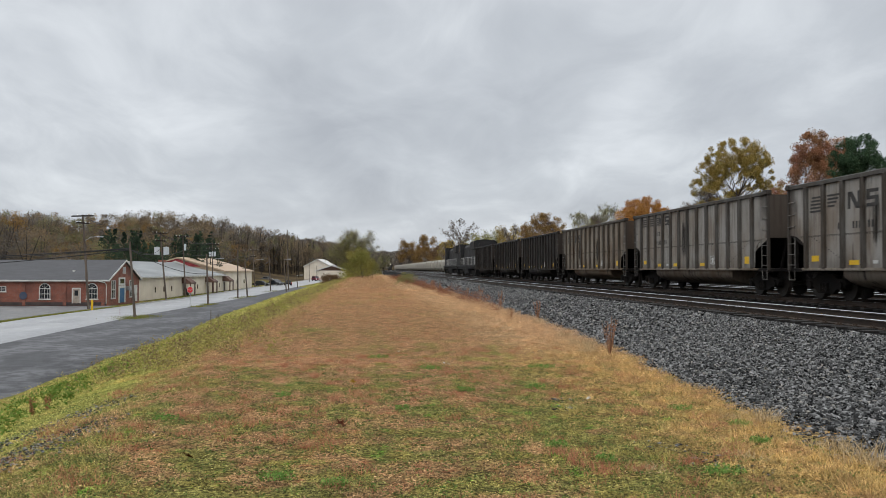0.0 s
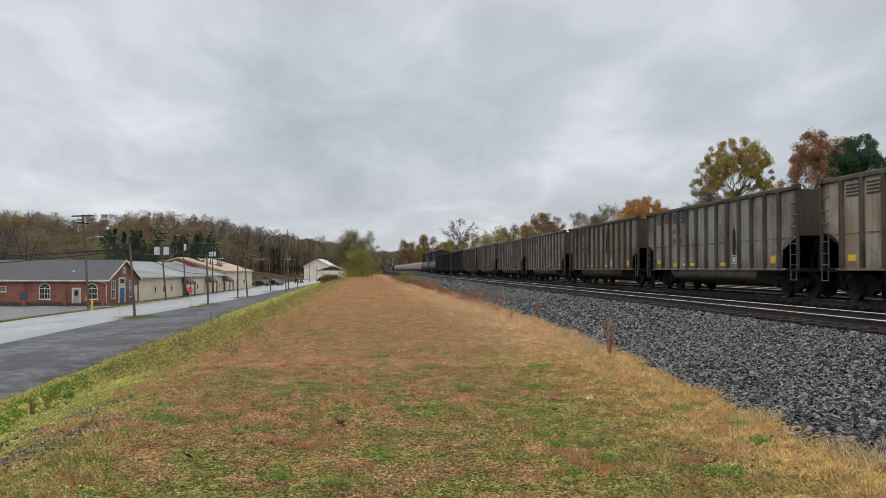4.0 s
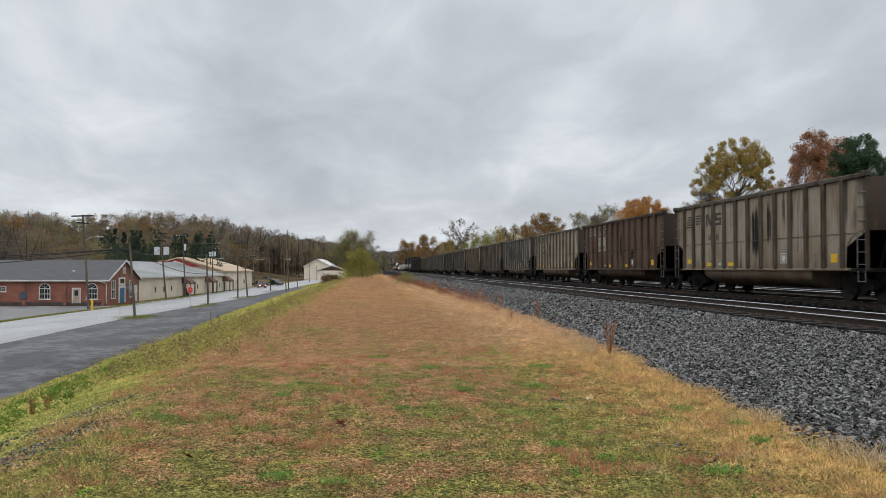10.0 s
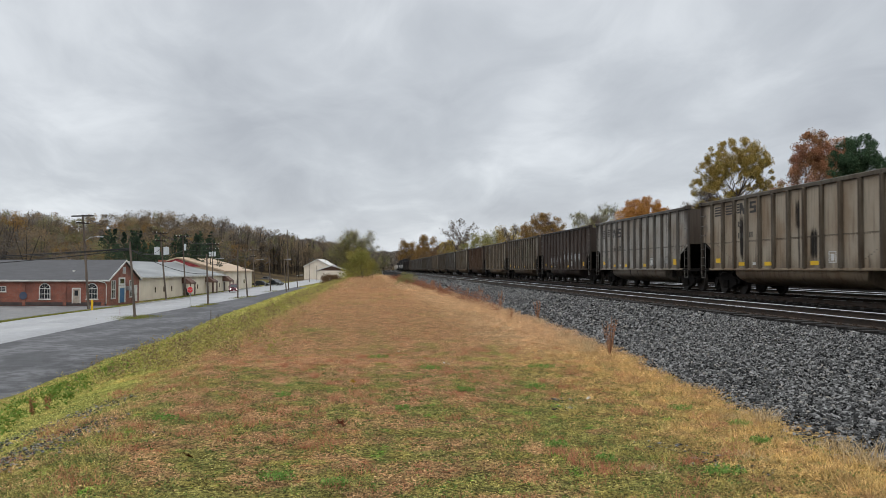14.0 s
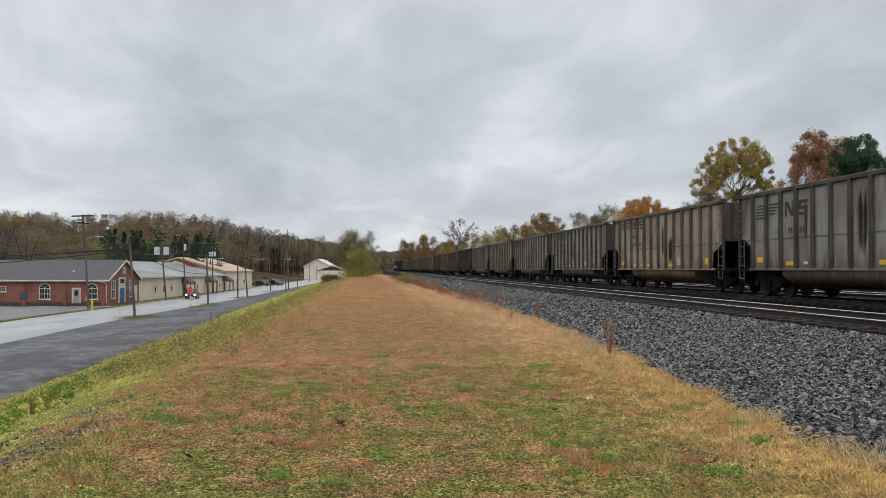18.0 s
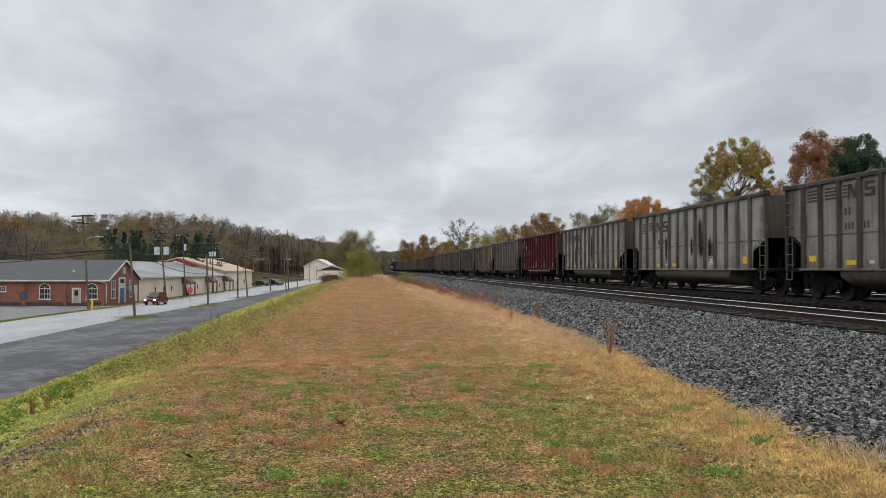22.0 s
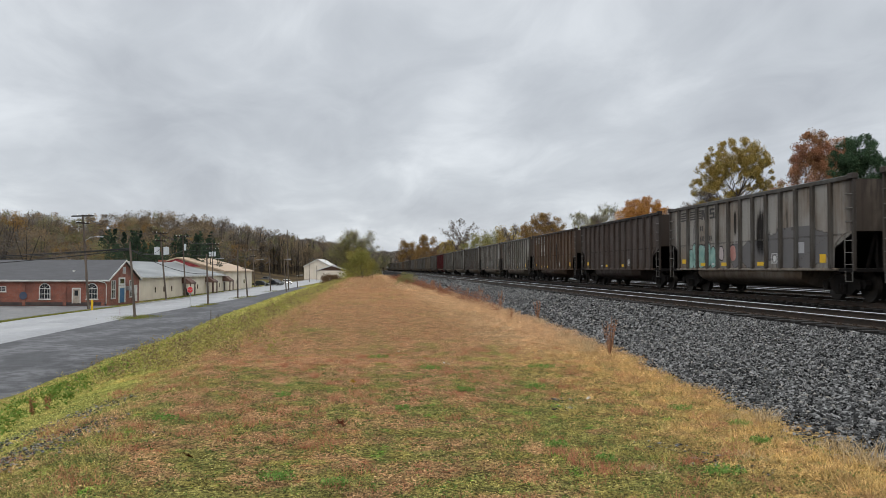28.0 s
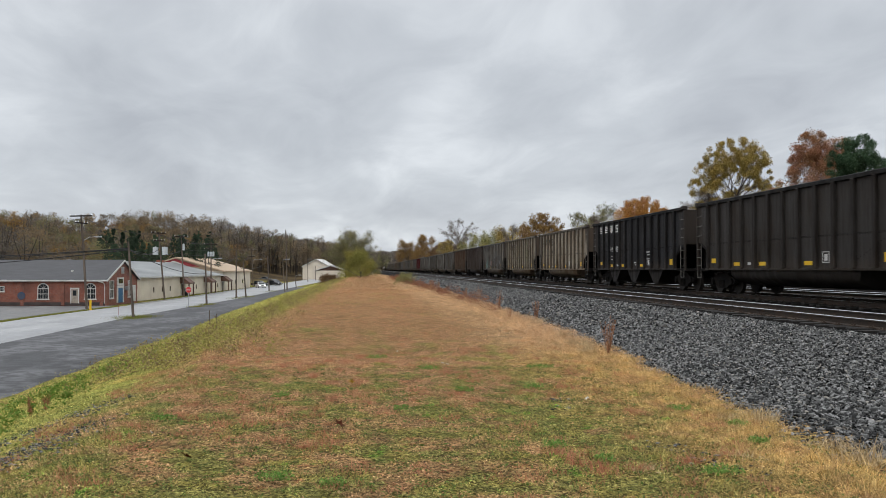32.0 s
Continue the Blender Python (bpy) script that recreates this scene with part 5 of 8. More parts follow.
def locomotive(label, lit):
    """A long-hood road locomotive, 22 m; its cab is at +y."""
    lo = empty("locomotive")
    tagged(lo, label, "locomotive", "locomotives")
    wheels = []
    bm = BM()
    box(bm, -1.55, 1.55, -11.0, 11.0, 1.25, 1.5, 0.03)
    box(bm, -1.4, 1.4, -10.9, 10.9, 1.0, 1.25)
    part("frame", bm, LOCO_BLACK, lo)
    bm = prism(BM(), [(-0.95, 1.5), (0.95, 1.5), (0.95, 4.0), (0.7, 4.35), (-0.7, 4.35), (-0.95, 4.0)], along_y, -10.4, 6.0)
    part("long_hood", bm, LOCO_BLACK, lo)
    bm = prism(BM(), [(-1.5, 3.5), (1.5, 3.5), (1.5, 4.45), (1.1, 4.65), (-1.1, 4.65), (-1.5, 4.45)], along_y, -10.2, -5.6)
    part("radiator", bm, LOCO_BLACK, lo, "flared radiator housing")
    for k in range(3):
        bm = tube(BM(), (0, -9.3 + k * 1.5, 4.65), (0, -9.3 + k * 1.5, 4.75), 0.6, None, 16)
        part("fan", bm, TRUCK_STEEL, lo)
    bm = prism(BM(), [(6.0, 1.5), (8.6, 1.5), (8.6, 3.2), (8.35, 4.3), (8.2, 4.55), (6.0, 4.55)], along_x, -1.5, 1.5)
    cab = part("cab", bm, LOCO_BLACK, lo)
    for s in (-1, 1):
        bm = BM()
        box(bm, min(s * 0.25, s * 1.25), max(s * 0.25, s * 1.25), 8.42, 8.52, 3.35, 3.95)
        part("windscreen", bm, LOCO_GLASS, cab)
        for y in (6.4, 7.3):
            bm = BM()
            box(bm, s * 1.505 - 0.01, s * 1.505 + 0.01, y, y + 0.75, 3.2, 3.95)
            part("side_window", bm, LOCO_GLASS, cab)
    bm = prism(BM(), [(8.6, 1.5), (10.3, 1.5), (10.2, 2.7), (8.6, 3.05)], along_x, -0.85, 0.85)
    part("nose", bm, LOCO_BLACK, lo)
    for s in (-0.18, 0.18):
        bm = tube(BM(), (s, 8.35, 4.25), (s, 8.5, 4.25), 0.14, None, 12)
        part("headlamp", bm, GLOW if lit else TRUCK_STEEL, lo, "lit headlamp" if lit else "")
    for s in (-1, 1):
        if lit:
            bm = tube(BM(), (s * 1.0, 11.0, 1.75), (s * 1.0, 11.1, 1.75), 0.12, None, 10)
            part("ditch_light", bm, GLOW, lo)
        bm = BM()
        for y in [-10.6 + 1.6 * k for k in range(11)]:
            tube(bm, (s * 1.48, y, 1.5), (s * 1.48, y, 2.5), 0.02, None, 5)
        tube(bm, (s * 1.48, -10.6, 2.5), (s * 1.48, 5.4, 2.5), 0.02, None, 5)
        part("handrail", bm, WHITE_MARK, lo)
        for y0, y1 in ((-11.2, -10.95), (10.95, 11.2)):
            bm = BM()
            for k in range(4):
                box(bm, min(s * 1.0, s * 1.5), max(s * 1.0, s * 1.5), y0, y1, 0.4 + k * 0.28, 0.45 + k * 0.28)
            part("steps", bm, LOCO_BLACK, lo)
    bm = prism(BM(), [(-1.45, 1.0), (-1.3, 0.35), (1.3, 0.35), (1.45, 1.0)], along_y, -3.0, 3.0)
    part("fuel_tank", bm, LOCO_BLACK, lo)
    for e in (-1, 1):
        bm = prism(BM(), [(-1.4, 1.0), (1.4, 1.0), (1.3, 0.2), (-1.3, 0.2)], along_y, min(e * 11.0, e * 11.12), max(e * 11.0, e * 11.12))
        part("plough", bm, LOCO_BLACK, lo)
        box_c = box(BM(), -0.15, 0.15, min(e * 11.1, e * 11.6), max(e * 11.1, e * 11.6), 0.72, 0.98, 0.04)
        part("coupler", box_c, TRUCK_STEEL, lo)
    for y in (-7.2, 7.2):
        loco_truck(lo, y, wheels)
    return lo, wheels


LOCO_A, WH_A = locomotive("dark grimy road locomotive of the coal train", False)
LOCO_B, WH_B = locomotive("dark road locomotive leading the coal train", False)
LOCO_C, WH_C = locomotive("oncoming dark locomotive with its headlamp lit", True)


def covered_hopper():
    h = empty("covered_hopper")
    tagged(h, "pale grey covered hopper wagon standing on a side track", "train car", "standing covered hoppers")
    prof = [(-1.55, 1.2), (1.55, 1.2), (1.6, 2.4), (1.5, 3.6), (0.9, 4.35), (-0.9, 4.35), (-1.5, 3.6), (-1.6, 2.4)]
    part("body", prism(BM(), prof, along_y, -6.3, 6.3), HOPPER_GREY, h)
    for s in (-1, 1):
        bm = prism(BM(), [(6.3, 4.1), (7.2, 4.1), (7.2, 4.0), (6.35, 1.2), (6.3, 1.2)] if s > 0 else [(-6.3, 4.1), (-6.3, 1.2), (-6.35, 1.2), (-7.2, 4.0), (-7.2, 4.1)], along_x, -1.4, 1.4)
        part("end_slope", bm, HOPPER_GREY, h)
        part("end_platform", box(BM(), -1.5, 1.5, min(s * 6.3, s * 7.4), max(s * 6.3, s * 7.4), 1.0, 1.2), SLATE, h)
        part("ladder", box(BM(), -1.58, -1.5, s * 7.3 - 0.3, s * 7.3, 0.8, 4.2), HOPPER_GREY, h)
        bm = BM()
        tube(bm, (0, s * 7.4, 0.85), (0, s * 7.95, 0.85), 0.12, None, 6)
        part("coupler", bm, TRUCK_STEEL, h)
        bm = BM()
        for dy in (-0.89, 0.89):
            for sx in (-0.76, 0.76):
                tube(bm, (sx - 0.06, s * 6.0 + dy, 0.457), (sx + 0.06, s * 6.0 + dy, 0.457), 0.457, None, 12)
        box(bm, -1.1, 1.1, s * 6.0 - 1.2, s * 6.0 + 1.2, 0.4, 0.7)
        part("truck", bm, TRUCK_STEEL, h)
    for y in (-3.8, 0, 3.8):
        part("chute", prism(BM(), [(y - 1.6, 1.2), (y + 1.6, 1.2), (y + 0.4, 0.4), (y - 0.4, 0.4)], along_x, -1.3, 1.3), HOPPER_GREY, h)
    for k in range(6):
        part("hatch", box(BM(), -0.45, 0.45, -5.6 + k * 2.0, -4.6 + k * 2.0, 4.351, 4.45, 0.02), HOPPER_GREY, h)
    return h


_h = covered_hopper()
_h.matrix_basis = pose(TRACKS[3], 300, 0)
for k in range(1, 36):
    copy_thing(_h, pose(TRACKS[3], 300 + 15.95 * k, 0))


# ---- trees ----
BARK = plain("grey_brown_bark", (0.07, 0.055, 0.042), (0.14, 0.115, 0.09), 2.0, 0.95, 0, 0.03, 14, (1, 1, 0.2))
LEAF = {
    "olive": leafy("yellowing_olive_leaves", (0.20, 0.178, 0.05), (0.30, 0.222, 0.06), (0.41, 0.285, 0.085)),
    "gold": leafy("gold_orange_leaves", (0.46, 0.225, 0.05), (0.54, 0.31, 0.08), (0.34, 0.145, 0.045)),
    "red": leafy("russet_red_leaves", (0.30, 0.12, 0.075), (0.24, 0.145, 0.055), (0.40, 0.20, 0.115)),
    "rust": leafy("rusty_brown_leaves", (0.175, 0.095, 0.045), (0.20, 0.125, 0.06), (0.15, 0.10, 0.06)),
    "ochre": leafy("dull_ochre_leaves", (0.27, 0.165, 0.055), (0.32, 0.20, 0.07), (0.22, 0.13, 0.05)),
    # tan and ash paler for the haze over far woods, put in the colour
    "tan": leafy("faded_oak_leaves", (0.18, 0.137, 0.092), (0.22, 0.158, 0.094), (0.16, 0.127, 0.09), trans=0.45, speckle=0.06, crown=0.8),
    "moss": leafy("dull_moss_leaves", (0.155, 0.155, 0.08), (0.205, 0.19, 0.092), (0.17, 0.155, 0.085), trans=0.45, speckle=0.06, crown=0.8),
    "fir": leafy("grey_green_needles", (0.045, 0.07, 0.045), (0.06, 0.085, 0.055), (0.05, 0.075, 0.05), trans=0.45, speckle=0.06, crown=0.8),
    "ash": leafy("grey_bare_crown", (0.16, 0.138, 0.12), (0.19, 0.162, 0.138), (0.14, 0.122, 0.108), 0.9, 0.4, 0.06, 0.8),
    "copper": leafy("faded_copper_leaves", (0.19, 0.118, 0.066), (0.225, 0.14, 0.07), (0.165, 0.108, 0.068), trans=0.45, speckle=0.06, crown=0.8),
    "green": leafy("dull_green_leaves", (0.17, 0.19, 0.07), (0.24, 0.235, 0.085), (0.30, 0.26, 0.11)),
    "pine": leafy("dark_pine_needles", (0.035, 0.075, 0.04), (0.05, 0.095, 0.05), (0.075, 0.115, 0.06)),
    "twig": leafy("bare_grey_twigs", (0.145, 0.116, 0.094), (0.189, 0.152, 0.123), (0.116, 0.090, 0.075), 0.9, 0.05),
    "yellow": leafy("yellow_green_leaves", (0.27, 0.255, 0.065), (0.36, 0.29, 0.07), (0.20, 0.20, 0.06)),
}


def leaf_cloud(centres, radii, count, size, rng, flat=0.8, slim=0.55):
    """Small leaf quads round the centres, thicker towards the outside of each clump."""
    k = rng.integers(0, len(centres), count)
    d = rng.normal(size=(count, 3))
    d /= np.linalg.norm(d, axis=1, keepdims=True)
    p = centres[k] + d * (radii[k] * rng.random(count) ** 0.5)[:, None] * np.array([1, 1, flat])
    u = rng.normal(size=(count, 3))
    u /= np.linalg.norm(u, axis=1, keepdims=True)
    w = np.cross(u, rng.normal(size=(count, 3)))
    w /= np.linalg.norm(w, axis=1, keepdims=True)
    s = (size * rng.uniform(0.6, 1.3, count))[:, None]
    v = np.stack([p - u * s, p + w * s * slim, p + u * s, p - w * s * slim], 1).reshape(-1, 3)
    f = (np.arange(count) * 4)[:, None] + np.array([[0, 1, 2, 3]])
    return v, f


def leaf_flakes(centres, radii, count, size, rng):
    """Cheaper leaves for far woods: one triangle each."""
    k = rng.integers(0, len(centres), count)
    d = rng.normal(size=(count, 3))
    d /= np.linalg.norm(d, axis=1, keepdims=True)
    p = centres[k] + d * (radii[k] * rng.random(count) ** 0.45)[:, None]
    v = (p[:, None, :] + rng.normal(size=(count, 3, 3)) * size * 0.62).reshape(-1, 3)
    return v, (np.arange(count) * 3)[:, None] + np.array([[0, 1, 2]])


def limbs(height, spread, rng, levels=3, start=0.25, first=7):
    """Tapered limbs as segments (a, b, r0, r1) and the tips."""
    segs, tips = [], []
    trunk = [Vector((0, 0, 0))]
    for i in range(1, 6):
        trunk.append(Vector((rng.normal() * height * 0.012 * i, rng.normal() * height * 0.012 * i, height * 0.78 * i / 5)))
    r = height * 0.022
    for i in range(5):
        segs.append((trunk[i], trunk[i + 1], r * (1 - i * 0.17), r * (1 - (i + 1) * 0.17)))
    tips.append(trunk[-1])

    def grow(a, d, length, rad, level):
        b = a + d * length * 0.55
        d2 = (d + Vector((rng.normal(), rng.normal(), 0.55 + 0.3 * rng.normal())) * 0.22).normalized()
        c = b + d2 * length * 0.45
        segs.append((a, b, rad, rad * 0.75))
        segs.append((b, c, rad * 0.75, rad * 0.4))
        tips.append(c)
        if level > 0:
            for _ in range(3):
                nd = (d2 + Vector((rng.normal(), rng.normal(), rng.normal() * 0.6 + 0.2)) * 0.65).normalized()
                grow(b if rng.random() < 0.5 else c, nd, length * 0.62, rad * 0.5, level - 1)

    for i in range(first):
        f = start + (0.95 - start) * i / first
        z = height * 0.78 * f
        a0 = i * 2.4 + rng.random()
        d = Vector((math.cos(a0), math.sin(a0), 0.55 + 0.5 * f)).normalized()
        j = min(int(f * 5), 4)
        at = trunk[j].lerp(trunk[j + 1], f * 5 - j)
        grow(at, d, spread * (1.05 - 0.45 * f), r * 0.5 * (1.1 - 0.7 * f), levels - 1)
    return segs, tips


def wood_mesh(segs, seg=5):
    vs, fs = [], []
    for a, b, r0, r1 in segs:
        d = (b - a)
        if d.length < 1e-4:
            continue
        q = d.to_track_quat("Z", "Y")
        n = len(vs)
        for c, r in ((a, r0), (b, r1)):
            for k in range(seg):
                t = 2 * math.pi * k / seg
                vs.append(c + q @ Vector((r * math.cos(t), r * math.sin(t), 0)))
        for k in range(seg):
            fs.append((n + k, n + (k + 1) % seg, n + seg + (k + 1) % seg, n + seg + k))
    return vs, fs


def dome_clumps(n, rx, rz, zc, rng, peak=0.0):
    """Middles of leaf clumps over a domed crown with bumps and gaps; peak narrows its top."""
    d = rng.normal(size=(n, 3))
    d /= np.linalg.norm(d, axis=1, keepdims=True)
    d[:, 2] = np.where(d[:, 2] < -0.5, -d[:, 2], d[:, 2])
    f = rng.uniform(0.35, 1.0, n) ** 0.6
    w = 1 - peak * np.clip(d[:, 2], 0, 1) ** 1.5
    return np.stack([d[:, 0] * rx * f * w, d[:, 1] * rx * f * w, zc + d[:, 2] * rz * f], 1)


def tree(x, y, height, spread, leaf, label, seed, leaves=5000, size=0.16, clump=1.1, start=0.25, twigs=0, sink=0.3, first=8, dome=None, name="tree"):
    """dome: (clumps, rx, rz, zc, peak) shapes the crown; without it the leaves grow round the tips of the limbs."""
    rng = np.random.default_rng(seed)
    t = empty(name, pose(x, y, float(ground_z(x, y)) - sink, 0, 0, 0))
    tagged(t, label, "tree")
    segs, tips = limbs(height, spread, rng, 3, start, first)
    v, f = wood_mesh(segs)
    raw("trunk", [tuple(p) for p in v], f, BARK, t)
    c = np.array([tuple(p) for p in tips])
    c = c[c[:, 2] > height * 0.12]
    if leaves:
        if dome:
            m = dome_clumps(*dome[:4], rng, dome[4])
            v, f = leaf_flakes(m, rng.uniform(0.45, 1.0, len(m)) * clump, leaves, size, rng)
        else:
            v, f = leaf_flakes(c, rng.uniform(0.5, 1.2, len(c)) * clump, int(leaves * 1.6), size * 0.8, rng)
        raw("crown", v, f, LEAF[leaf], t)
    if twigs:
        k = rng.integers(0, len(c), twigs)
        d = rng.normal(size=(twigs, 3)) + np.array([0, 0, 0.6])
        d /= np.linalg.norm(d, axis=1, keepdims=True)
        a = c[k] + rng.normal(size=(twigs, 3)) * 0.25
        b = a + d * rng.uniform(0.4, 1.1, twigs)[:, None]
        w = np.cross(d, rng.normal(size=(twigs, 3)))
        w /= np.linalg.norm(w, axis=1, keepdims=True)
        vv = np.stack([a - w * 0.02, a + w * 0.02, b], 1).reshape(-1, 3)
        raw("brushwood", vv, (np.arange(twigs) * 3)[:, None] + np.array([[0, 1, 2]]), LEAF["twig"], t)
    return t


# along the far side of the line
tree(38.5, 89, 14.2, 3.6, "olive", "tall broad tree with yellowing olive leaves behind the tracks", 14, 78000, 0.075, 0.56, 0.3, first=22, dome=(330, 4.6, 5.6, 9.9, 0.08))
tree(36.4, 90.5, 12.0, 2.0, "twig", "half-bare slender tree behind the tracks", 21, 300, 0.1, 0.9, 0.2, 2500)
tree(38.9, 73.5, 12.6, 2.4, "red", "russet red maple behind the tracks", 2, 66000, 0.066, 0.6, 0.2, first=16, dome=(280, 3.5, 6.2, 7.9, 0.5))
tree(42.6, 76, 13.0, 2.6, "red", "russet red tree beside the pine", 22, 22000, 0.08, 0.8, 0.2, first=12, dome=(70, 2.2, 4.6, 9.2, 0.4))
tree(38.1, 65.2, 11.4, 1.8, "pine", "dark green pine behind the tracks", 3, 70000, 0.07, 0.55, 0.1, first=16, dome=(240, 2.7, 5.6, 6.9, 0.05), name="pine_tree")
tree(43.0, 68.5, 11.0, 2.8, "rust", "brownish half-bare tree beside the pine", 23, 3500, 0.09, 0.9, 0.2, 1800)
tree(40.3, 125.5, 10.5, 3.6, "gold", "round golden orange tree behind the tracks", 4, 46000, 0.095, 0.75, 0.2, first=13, dome=(230, 5.1, 5.0, 7.4, 0.3))
tree(43, 118, 10.5, 3.2, "twig", "bare grey tree behind the tracks", 24, 200, 0.15, 0.8, 0.2, 3500)
tree(46, 121, 12, 3.2, "twig", "bare grey tree behind the tracks", 25, 200, 0.15, 0.8, 0.2, 3500)
tree(43, 165, 13.3, 4.8, "green", "dark half-bare tree behind the tracks", 5, 6500, 0.17, 1.2, 0.15, 5500, first=11)
tree(46, 160, 12, 4, "twig", "bare grey tree behind the tracks", 26, 300, 0.2, 1, 0.2, 4500)
tree(41, 201, 13.0, 4.6, "ochre", "broad rusty gold tree behind the tracks", 6, 26000, 0.13, 1.0, 0.2, 2500, first=13, dome=(160, 6.0, 5.6, 9.0, 0.2))
tree(40, 236, 15, 4, "twig", "bare slender tree behind the tracks", 27, 100, 0.2, 1, 0.2, 3500)
tree(44, 262, 14, 5.5, "olive", "olive tree behind the tracks", 28, 6000, 0.26, 1.6, 0.1)
tree(44, 308, 13, 5.5, "green", "dull green tree behind the tracks", 29, 6000, 0.28, 1.6, 0.1)
tree(44, 400, 24, 8.5, "twig", "big bare tree along the line", 30, 1500, 0.35, 2.0, 0.1, 7000, first=13)
tree(47, 372, 16, 6.5, "green", "dull green tree along the line", 31, 6000, 0.32, 1.9, 0.1)
tree(47, 480, 17, 7, "olive", "olive tree along the line", 32, 6000, 0.38, 2.1, 0.1)
tree(44, 630, 28, 7, "ochre", "tall ochre tree along the line", 33, 12000, 0.36, 2.6, 0.12, first=13)
tree(52, 560, 18, 8, "rust", "rusty tree along the line", 34, 7000, 0.4, 2.3, 0.1)
tree(46, 960, 33, 10, "ochre", "far ochre tree along the line", 35, 9000, 0.6, 3.6, 0.12, first=13)


FAR_BARK = plain("dark_far_bark", (0.04, 0.033, 0.028), (0.07, 0.058, 0.05), 0.5, 0.95)


def woods(name, kind, label, spots, height, spread, leaves, size, seed):
    """Many far trees of one look, joined: tapered stems and crowns of small leaf clumps."""
    rng = np.random.default_rng(seed)
    V, F, n0 = [], [], 0
    W, G, m0 = [], [], 0
    for x, y in spots:
        z = float(ground_z(x, y)) - 0.5
        h, s = height * rng.uniform(0.75, 1.2), spread * rng.uniform(0.75, 1.25)
        h *= 0.9 if -0.34 < x / y < -0.12 else 1.0  # the slope is lower behind the halls
        k = 14
        if kind in ("pine", "fir"):
            f = rng.uniform(0.1, 1.0, 70)
            a = rng.uniform(0, 6.28, 70)
            rr = s * (1.03 - f)
            c = np.stack([x + rr * np.cos(a) * 0.7, y + rr * np.sin(a) * 0.7, z + h * f], 1)
            v, fc = leaf_flakes(c, 0.30 * s * (1.12 - f), leaves, size, rng)
        else:
            f = rng.uniform(0.35, 0.92, k)
            a = rng.uniform(0, 6.28, k)
            rr = s * np.sqrt(np.clip(1 - ((f - 0.6) / 0.42) ** 2, 0.05, 1)) * rng.uniform(0.3, 0.85, k)
            c = np.stack([x + rr * np.cos(a), y + rr * np.sin(a), z + h * f], 1)
            v, fc = leaf_flakes(c, rng.uniform(0.28, 0.5, k) * s, leaves, size, rng)
        V.append(v)
        F.append(fc + n0)
        n0 += len(v)
        for q in range(3 if kind in ("twig", "ash") else 1):
            a = rng.uniform(0, 6.28)
            ln = 0.0 if q == 0 else s * 0.6
            r = 0.012 * h
            zz = z + (0 if q == 0 else h * 0.35)
            w = np.array([(x - r, y, zz), (x + r, y, zz), (x + ln * math.cos(a) + r * 0.3, y, z + h * 0.9), (x + ln * math.cos(a) - r * 0.3, y, z + h * 0.9),
                          (x, y - r, zz), (x, y + r, zz), (x + ln * math.cos(a), y + r * 0.3, z + h * 0.9), (x + ln * math.cos(a), y - r * 0.3, z + h * 0.9)])
            W.append(w)
            G.append(np.array([[0, 1, 2, 3], [4, 5, 6, 7]]) + m0)
            m0 += 8
    ob = tagged(raw(name, np.concatenate(V), np.concatenate(F), LEAF[kind]), label, "woods", kind="stuff")
    tagged(raw("stems", np.concatenate(W), np.concatenate(G), FAR_BARK, ob), kind="stuff")
    return ob


def hillside(n, seed):
    """Spots over the wooded slope on the far side of the street, and beyond its end."""
    rng = np.random.default_rng(seed)
    out = []
    while len(out) < n:
        y = rng.uniform(175, 520)
        a = rng.uniform(-0.52, 0.02)
        x = a * y
        if x > road_x(min(y, 420)) - 26 - max(0, (300 - y)) * 0.12 and y < 420:
            continue
        if x > -18 and y < 470:
            continue
        out.append((x, y))
    return out


woods("oak_woods", "tan", "far woods of faded brown oaks", hillside(150, 36), 11, 4.6, 900, 0.30, 46)
woods("copper_woods", "copper", "far woods of copper brown oaks", hillside(44, 31), 11, 4.6, 900, 0.30, 41)
woods("bare_woods", "ash", "far woods of bare grey trees", hillside(150, 32), 11.5, 4.4, 700, 0.24, 42)
woods("golden_woods", "ochre", "far golden trees in the woods", hillside(34, 33), 11.5, 4.2, 900, 0.30, 43)
woods("olive_woods", "moss", "far olive green trees in the woods", hillside(95, 34), 11, 4.6, 900, 0.30, 44)


def firs(n, seed):
    rng = np.random.default_rng(seed)
    y = rng.uniform(205, 290, n)
    return [(float(a), float(b)) for a, b in zip(y * rng.uniform(-0.295, -0.165, n), y)]


woods("evergreen_woods", "fir", "far dark evergreens in the woods", firs(58, 35), 14.5, 5.4, 1300, 0.26, 45)


def end_hills(n, seed):
    rng = np.random.default_rng(seed)
    y = rng.uniform(1000, 2000, n)
    return [(float(a), float(b)) for a, b in zip(y * rng.uniform(-0.10, 0.13, n), y)]


woods("valley_woods", "ash", "hazy bare woods on the hills at the end of the valley", end_hills(900, 61), 15, 9, 60, 2.4, 62)

# bushes at the end of the grass strip
tree(-2.6, 190, 9.7, 3.7, "green", "big thinning green tree at the edge of the meadow", 7, 10500, 0.14, 1.5, 0.03, 6000, first=13)
tree(-0.6, 150, 4.5, 2.1, "yellow", "yellow-green bush in front of the tree", 8, 12000, 0.10, 0.95, 0.01, first=13)
tree(-5.6, 140, 1.2, 1.2, "rust", "low maroon bush on the bank", 9, 6000, 0.09, 0.55, 0.02, sink=0.9)


